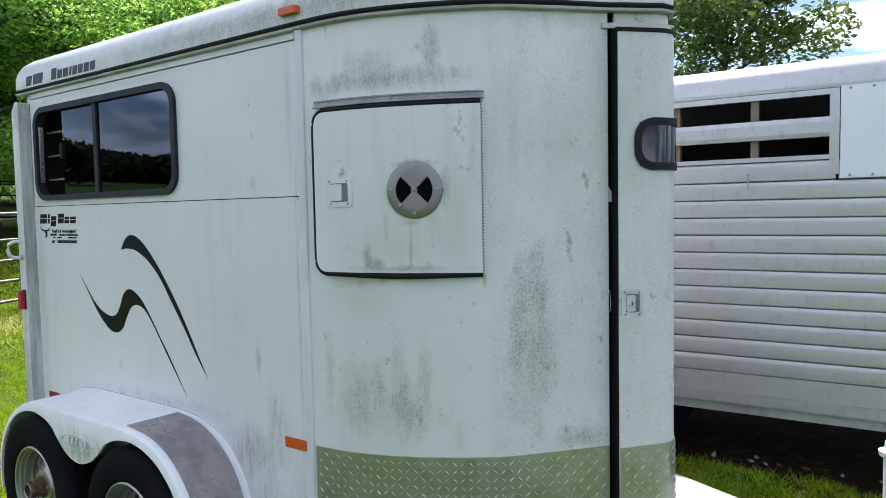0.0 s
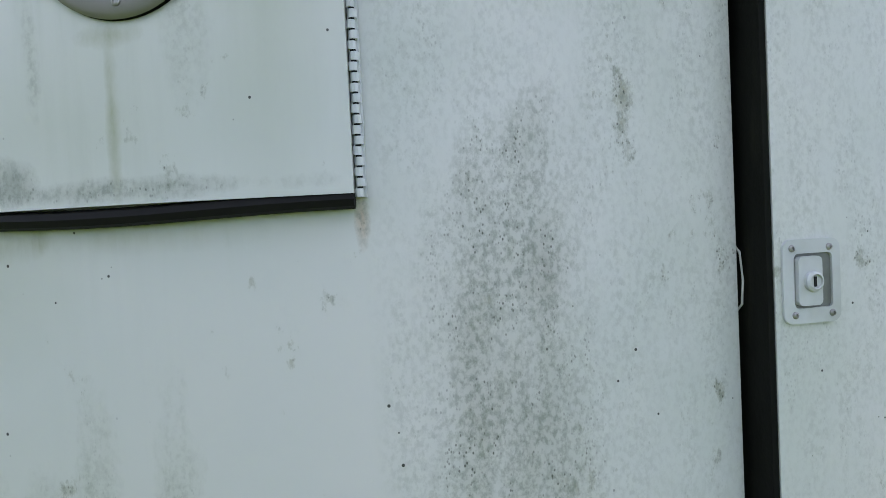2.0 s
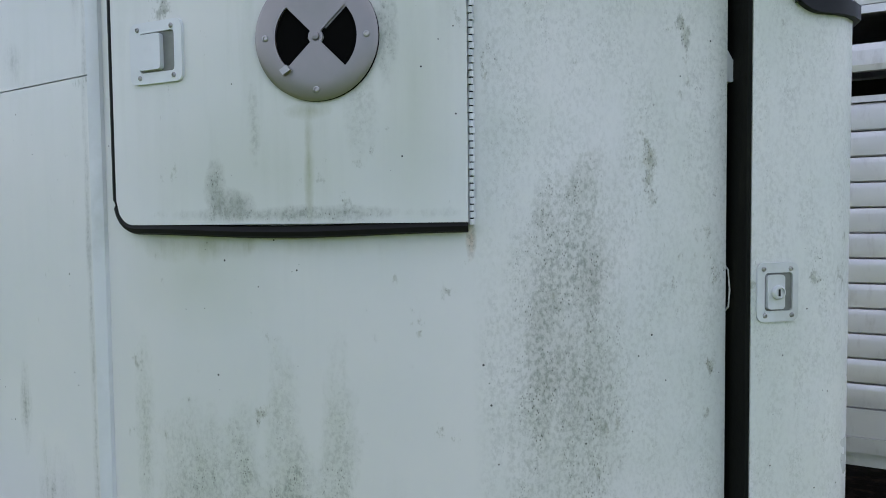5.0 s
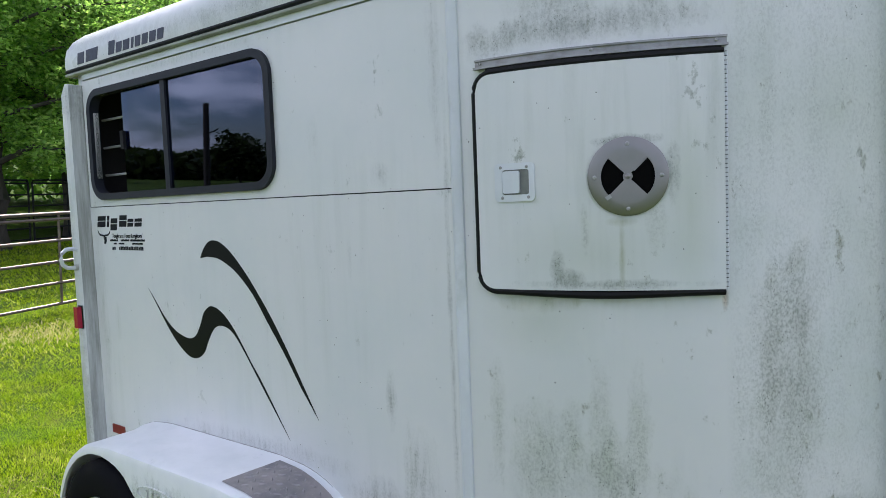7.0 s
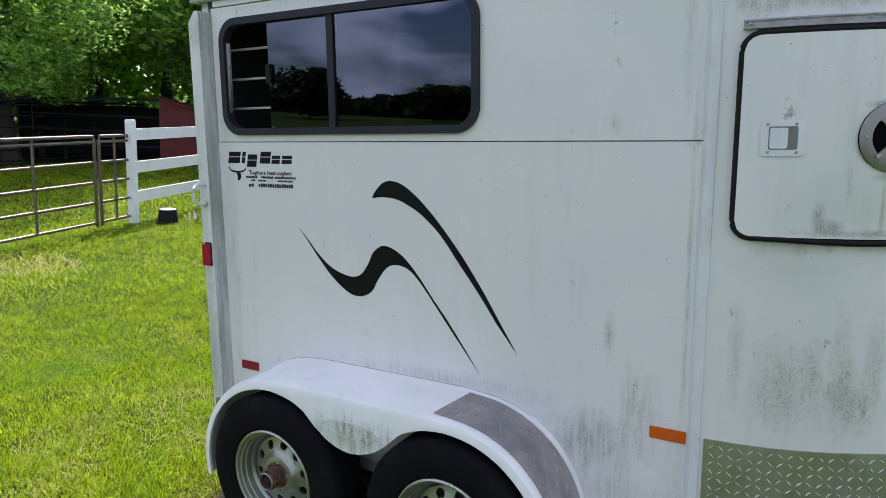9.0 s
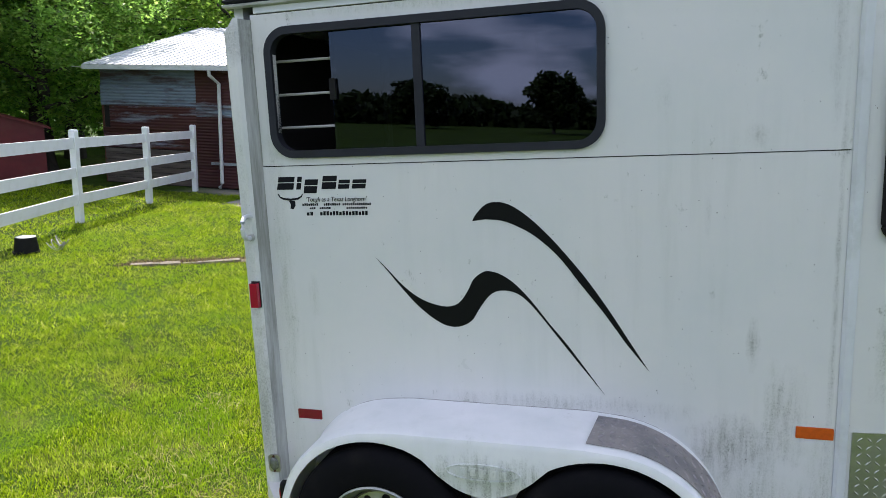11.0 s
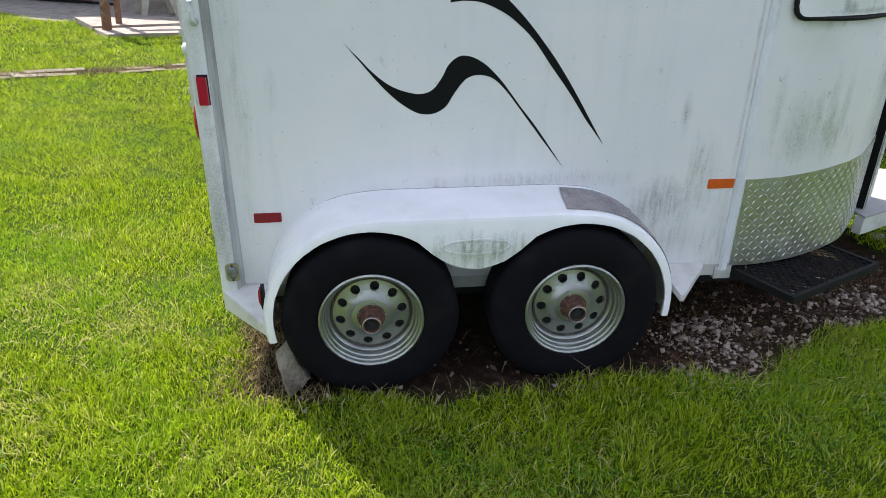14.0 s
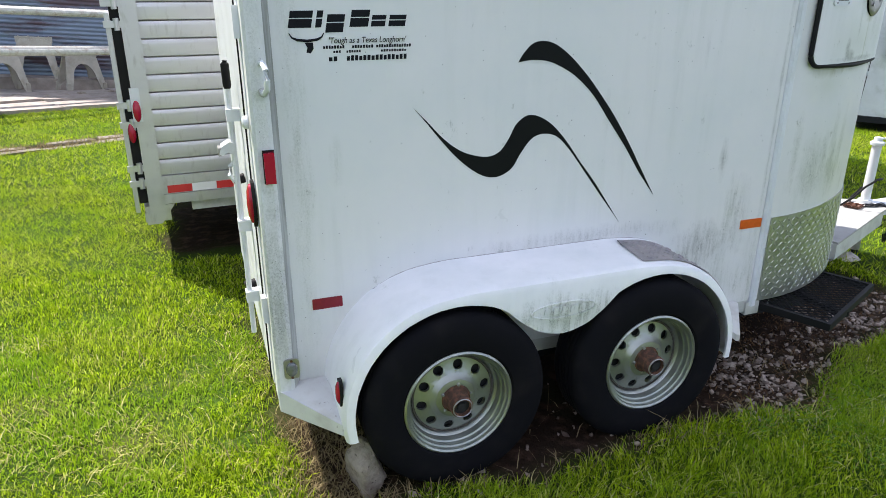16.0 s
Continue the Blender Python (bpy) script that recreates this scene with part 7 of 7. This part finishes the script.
# ---- old pipe rail, slab and sawhorses by the barn ----
slab = thing("concrete_slab", "cracked weathered concrete slab by the barn", "pavement", kind="structure")
rs = random.Random(9)
for k in range(7):
    for j in range(2):
        bm = boxes((0, 0, -0.05, 1.5, 0.62 + 0.3 * j, 0.05))
        for v in bm.verts:
            v.co += Vector((rs.uniform(-0.02, 0.02), rs.uniform(-0.03, 0.03), rs.uniform(-0.01, 0.01)))
        o = part("slab_piece", bm, M_conc, slab, bevel=0.012)
        u, v = 1.52 * k, 0.66 * j
        c, s = math.cos(radians(34)), math.sin(radians(34))
        o.matrix_basis = pose(-5.45 + u * c - v * s, 8.72 + u * s + v * c, gz(-5, 8) + 0.0 + 0.03 * j, 0, rs.uniform(-0.5, 0.5), 34)
M_peel = mat("peeling_paint", (0.62, 0.60, 0.55), 0.7, 0, 0.3, 14, 0.3, 60, (0.25, 0.12, 0.07))
M_rustwood = mat("rusty_post", (0.22, 0.11, 0.06), 0.85, 0, 0.45, 9, 0.4, 50, (0.5, 0.46, 0.4))
hitch = thing("hitching_rail", "old rail fence with rusty posts and peeling white rails", "rail")
h0 = Vector((-5.56, 9.15, -0.22))
hd = Vector((math.cos(radians(34)), math.sin(radians(34)), 0))
for u in (0.0, 2.6, 5.2):
    p = h0 + hd * u
    part("post", tube(bmesh.new(), [p - Vector((0, 0, 0.1)), p + Vector((0.01, 0, 0.7)), p + Vector((-0.01, 0, 1.43))], [0.075, 0.07, 0.065], 12), M_rustwood, hitch, "", True)
    p = p + Vector((0.02, 0.55, 0))
    part("post", tube(bmesh.new(), [p - Vector((0, 0, 0.1)), p + Vector((0, 0, 1.40))], 0.05, 10), M_rustwood, hitch, "", True)
for z in (0.82, 1.40):
    for off in (0.0, 0.55):
        p = h0 + Vector((0.08, off, z))
        part("rail", tube(bmesh.new(), [p - hd * 0.15, p + hd * 5.6], 0.055, 10), M_peel, hitch, "", True)


M_resin = mat("weathered_resin", (0.46, 0.43, 0.36), 0.55, 0, 0.25, 6, 0.1, 40, (0.26, 0.22, 0.15))


def sawhorse(x, y, z, turn, label):
    """A moulded sawhorse: a ribbed beam and two arched leg panels splayed apart."""
    s = thing("sawhorse", label, "sawhorse", "sawhorses by the barn", at=pose(x, y, z, 0, 0, turn))
    part("beam", prism(bmesh.new(), [(-0.050, 0.60), (0.050, 0.60), (0.042, 0.70), (-0.042, 0.70)], lambda u, v, w: Vector((w, u, v)), -0.29, 0.29), M_resin, s, bevel=0.008)
    arch = [(-0.36, 0), (-0.27, 0)] + [(0.20 * math.cos(radians(a)), 0.22 + 0.27 * math.sin(radians(a))) for a in range(175, 0, -17)] + [(0.27, 0), (0.36, 0), (0.27, 0.60), (0.22, 0.66), (-0.22, 0.66), (-0.27, 0.60)]
    for sy in (-1, 1):
        leg = part("leg_panel", prism(bmesh.new(), arch, lambda u, v, w: Vector((u, sy * (0.235 - 0.29 * v) + w, v)), -0.016, 0.016), M_resin, s)
        for u in (-0.32, 0.32):
            part("foot_rib", boxes((u - 0.03, sy * 0.215 - 0.03, 0.02, u + 0.03, sy * 0.215 + 0.03, 0.16)), M_resin, leg, bevel=0.006)
    for k in range(4):
        part("beam_rib", boxes((-0.24 + 0.16 * k - 0.01, -0.048, 0.698, -0.24 + 0.16 * k + 0.01, 0.048, 0.712)), M_resin, s)
    return s


sawhorse(-5.40, 11.62, gz(-5.40, 11.62), 30, "weathered beige plastic sawhorse on the dirt")
sawhorse(-4.22, 11.95, gz(-4.22, 11.95), 30, "weathered beige plastic sawhorse on the dirt")
part("step_piece", boxes((-6.2, 11.98, gz(-5, 12) - 0.05, -3.4, 12.46, gz(-5, 12) + 0.20)), M_conc, slab, bevel=0.012)
sawhorse(-4.95, 12.21, gz(-5, 12) + 0.20, 8, "weathered beige plastic sawhorse on the step by the barn")
rr = random.Random(2)
for k in range(9):
    rx, ry = -5.2 + 0.28 * k + rr.uniform(-0.1, 0.1), 10.15 + 0.22 * k + rr.uniform(-0.15, 0.15)
    o = rock("stone", 0, 0, 0.05, rr.uniform(0.06, 0.11), k, (1.2, 0.9, 0.7), M_stone, "rounded pale stone on the slab edge", "rock")
    o.matrix_world = pose(rx, ry, gz(rx, ry))

# ---- white cargo trailer beyond the tongue ----
cargo = thing("cargo_trailer", "white enclosed cargo trailer resting low beyond the tongue", "trailer", at=pose(6.15, 5.55, 0.36, 0, 0, -38))
part("body", boxes((0, 0, 0.20, 4.2, 2.0, 2.45)), M_white, cargo, "", bevel=0.03)
part("rear_frame", boxes((-0.03, -0.02, 0.11, 4.2, 2.02, 0.19)), M_frame, cargo)
for sx in (0.36, 0.78, 1.2):
    part("door_seam", boxes((sx, -0.006, 0.24, sx + 0.008, 0.0, 2.3)), M_black, cargo)
for hx, hz in ((0.30, 0.55), (0.55, 0.5), (0.08, 0.52)):
    part("hinge", boxes((hx, -0.03, hz, hx + 0.05, 0.0, hz + 0.10)), M_black, cargo, bevel=0.006)
lm = bmesh.new()
lathe(lm, [(0.07, 0.0), (0.06, 0.03), (0.0001, 0.04)], lambda u, v, d: Vector((0.20 + u, -d, 1.42 + v * 1.4)), 20)
part("tail_lamp", lm, M_red, cargo, "", True)
part("cargo_rack", boxes((0.95, -0.10, 1.05, 1.5, -0.01, 1.6)), M_black, cargo, "black rack box on the door", bevel=0.02)
pl = tagged(part("plank", boxes((0, -0.12, 0, 1.1, 0.12, 0.05)), M_conc, None, "", bevel=0.004), "pale board lying on the grass", "plank")
pl.matrix_world = pose(5.1, 5.2, gz(5.1, 5.2) + 0.03, 0, 0, -38)


# ---- trees ----
M_bark = mat("bark", (0.05, 0.042, 0.034), 0.9, 0, 0.4, 9, 0.6, 30, (0.07, 0.062, 0.05), (1, 1, 0.3))
M_leaf = leafy("leaves", ((0.13, 0.24, 0.045), (0.30, 0.48, 0.075), (0.50, 0.64, 0.14)), 0.45, 0.7, 0.3)
M_leafl = leafy("light_leaves", ((0.14, 0.28, 0.055), (0.34, 0.58, 0.11), (0.62, 0.78, 0.22)), 0.45, 0.72, 0.4)


M_leafd = leafy("dark_leaves", ((0.022, 0.038, 0.010), (0.034, 0.055, 0.013), (0.05, 0.075, 0.018)), 0.5, 0.35, 0.2)


M_leafm = leafy("deep_green_leaves", ((0.06, 0.10, 0.028), (0.12, 0.19, 0.048), (0.21, 0.28, 0.09)), 0.5, 0.6, 0.2)


def tree(x, y, height, spread, low, seed, leaves, material, label, leaf=0.13):
    """A tapered trunk with limbs, and a crown of many leaves gathered in uneven clumps."""
    rng = np.random.RandomState(seed)
    z0 = gz(x, y) - 0.05
    t = thing("tree", label, "tree", "trees round the yard", at=Matrix.Translation((x, y, z0)))
    r0 = 0.022 * height + 0.05
    bm = bmesh.new()
    p, pts = Vector((0, 0, 0)), []
    for k in range(7):
        f = k / 6
        pts.append(Vector((rng.uniform(-1, 1) * 0.05 * height * f, rng.uniform(-1, 1) * 0.05 * height * f, height * 0.86 * f)))
    tube(bm, pts, [r0 * (1.25 if k == 0 else 1 - 0.85 * k / 6) for k in range(7)], 10)
    clumps = []
    nl = 15
    for k in range(nl):
        f = 0.24 + 0.62 * k / nl
        a = k * 2.4 + rng.uniform(-0.4, 0.4)
        i = min(5, int(f / 0.86 * 6))
        s = pts[i].lerp(pts[i + 1], min(1, f / 0.86 * 6 - i))
        reach = spread * math.sin(math.pi * min(0.93, 0.22 + 0.72 * f)) * rng.uniform(0.7, 1.05)
        e = s + Vector((math.cos(a) * reach, math.sin(a) * reach, height * rng.uniform(0.02, 0.16)))
        mid = s.lerp(e, 0.5) + Vector((0, 0, height * 0.03))
        tube(bm, [s, mid, e], [r0 * 0.36 * (1.1 - f), r0 * 0.24 * (1.1 - f), r0 * 0.08], 6)
        for q in (0.2, 0.45, 0.7, 0.9, 1.05):
            c = s.lerp(e, q)
            clumps.append((np.array(c) + rng.uniform(-0.5, 0.5, 3) * spread * 0.22, spread * rng.uniform(0.17, 0.32)))
    for k in range(7):
        clumps.append((np.array([rng.uniform(-0.4, 0.4) * spread, rng.uniform(-0.4, 0.4) * spread, height * rng.uniform(0.78, 0.97)]), spread * rng.uniform(0.2, 0.32)))
    part("trunk", bm, M_bark, t, "dark rough trunk and limbs", True)
    clumps = [(c, r) for c, r in clumps if c[2] - r * 0.5 > low * 0.8]
    w = np.array([r ** 2 for _, r in clumps])
    pick = rng.choice(len(clumps), leaves, p=w / w.sum())
    C, Rr = np.array([c for c, _ in clumps])[pick], np.array([r for _, r in clumps])[pick]
    d = rng.normal(size=(leaves, 3))
    d /= np.linalg.norm(d, axis=1)[:, None]
    P = C + d * (Rr * rng.uniform(0.45, 1.0, leaves) ** 0.6)[:, None] * [1, 1, 0.75]
    P[:, 2] += np.abs(rng.normal(0, 0.04, leaves)) * height * 0.1
    u = rng.normal(size=(leaves, 3))
    u[:, 2] *= 0.5
    u /= np.linalg.norm(u, axis=1)[:, None]
    v = np.cross(u, rng.normal(size=(leaves, 3)))
    v /= np.linalg.norm(v, axis=1)[:, None]
    s = leaf * rng.uniform(0.6, 1.5, leaves)[:, None]
    V = np.stack([P - u * s, P + v * s * 0.45, P + u * s, P - v * s * 0.45], 1).reshape(-1, 3)
    F = np.arange(leaves * 4).reshape(-1, 4)
    crown = shell("crown", V, F, material, "leafy green crown with gaps", "", "", t)
    return t


DK, LT = "tall tree with a dense dark green crown", "leafy tree with light green foliage"
TREES = [(-16.6, 4.9, 8.5, 3.8, 1.8, M_leafl), (-18.4, 7.5, 11, 4.2, 2.0, M_leafl), (-20.5, 2.0, 11, 4.6, 1.8, M_leafl), (-22, 10.5, 12, 4.8, 1.6, M_leafl),
         (-24, 6, 13, 5, 1.5, M_leafl), (-25, 14.5, 13, 5, 1.2, M_leaf), (-21, 18.5, 12, 4.8, 1.2, M_leafl), (-16.5, 23.5, 13, 5.2, 1.2, M_leaf), (-13, 27.5, 12, 4.6, 1.4, M_leafl), 
         (-28, 20, 14, 5.5, 1.0, M_leaf), (-31, 10, 15, 6, 0.8, M_leafl), (-30, 0, 14, 6, 0.8, M_leafl), (-23, 25, 14, 5.5, 1.0, M_leaf), (-5.0, 26.5, 11.4, 4.1, 2.0, M_leafm),
         (-17.2, 13.6, 8.0, 3.4, 0.5, M_leafl), (-19.5, 15.5, 9.0, 3.6, 0.5, M_leaf), (-19.8, 9.0, 8.5, 3.6, 0.6, M_leafl), (-21.5, 5.6, 8, 3.6, 0.6, M_leafl)]
for k, (x, y, h, s, low, m) in enumerate(TREES):
    far = math.hypot(x, y) > 24
    tree(x, y, h, s, low, 20 + k, 18000 if far else 46000, m, LT if m is M_leafl else DK, 0.12 if far else 0.058)
# trees behind the camera, mirrored in the windows
for k in range(13):
    a = radians(205 + 11.5 * k)
    r = 84 + 9 * math.sin(k * 2.3)
    tree(r * math.cos(a), r * math.sin(a), 4.9 + 1.0 * math.sin(k * 1.7) + 0.12 * k, 4.4, 0.4, 60 + k, 3500, M_leafd, "distant dark tree across the yard", 0.35)
# utility pole across the yard, mirrored in the side window
up_ = thing("utility_pole", "dark wooden utility pole across the yard", "pole", at=pose(-51, -34, 0))
part("shaft", tube(bmesh.new(), [(0, 0, -0.3), (0, 0, 7.2)], [0.30, 0.24], 12), M_bark, up_, "", True)
part("arm", tube(bmesh.new(), [(0, 0, 4.6), (0.5, -0.5, 4.9), (0.7, -0.7, 5.1)], 0.06, 8), M_bark, up_)
# wood edge beyond, as one mass of leaves
rw = np.random.RandomState(8)
ang = rw.uniform(math.pi * 0.66, math.pi * 1.05, 60000)
R_ = rw.uniform(36, 46, 60000)
P = np.c_[R_ * np.cos(ang), R_ * np.sin(ang), rw.uniform(0, 1, 60000) ** 0.8 * (9 + 2.5 * np.sin(ang * 23) + 1.5 * np.sin(ang * 51))]
u = rw.normal(size=P.shape)
u /= np.linalg.norm(u, axis=1)[:, None]
v = np.cross(u, rw.normal(size=P.shape))
v /= np.linalg.norm(v, axis=1)[:, None]
V = np.stack([P - u * 0.26, P + v * 0.15, P + u * 0.26, P - v * 0.15], 1).reshape(-1, 3)
shell("far_wood", V, np.arange(len(P) * 4).reshape(-1, 4), M_leafl, "edge of a dense green wood", "wood")

# low wooded rise far behind the camera
ang = rw.uniform(math.pi * 1.1, math.pi * 1.95, 14000)
R_ = rw.uniform(105, 125, 14000)
P = np.c_[R_ * np.cos(ang), R_ * np.sin(ang), rw.uniform(0, 1, 14000) * (3.2 + 1.0 * np.sin(ang * 9) + 0.5 * np.sin(ang * 37))]
u = rw.normal(size=P.shape)
u /= np.linalg.norm(u, axis=1)[:, None]
v = np.cross(u, rw.normal(size=P.shape))
v /= np.linalg.norm(v, axis=1)[:, None]
V = np.stack([P - u * 1.1, P + v * 0.7, P + u * 1.1, P - v * 0.7], 1).reshape(-1, 3)
shell("far_wood", V, np.arange(len(P) * 4).reshape(-1, 4), M_leafd, "low wooded rise across the fields", "wood")
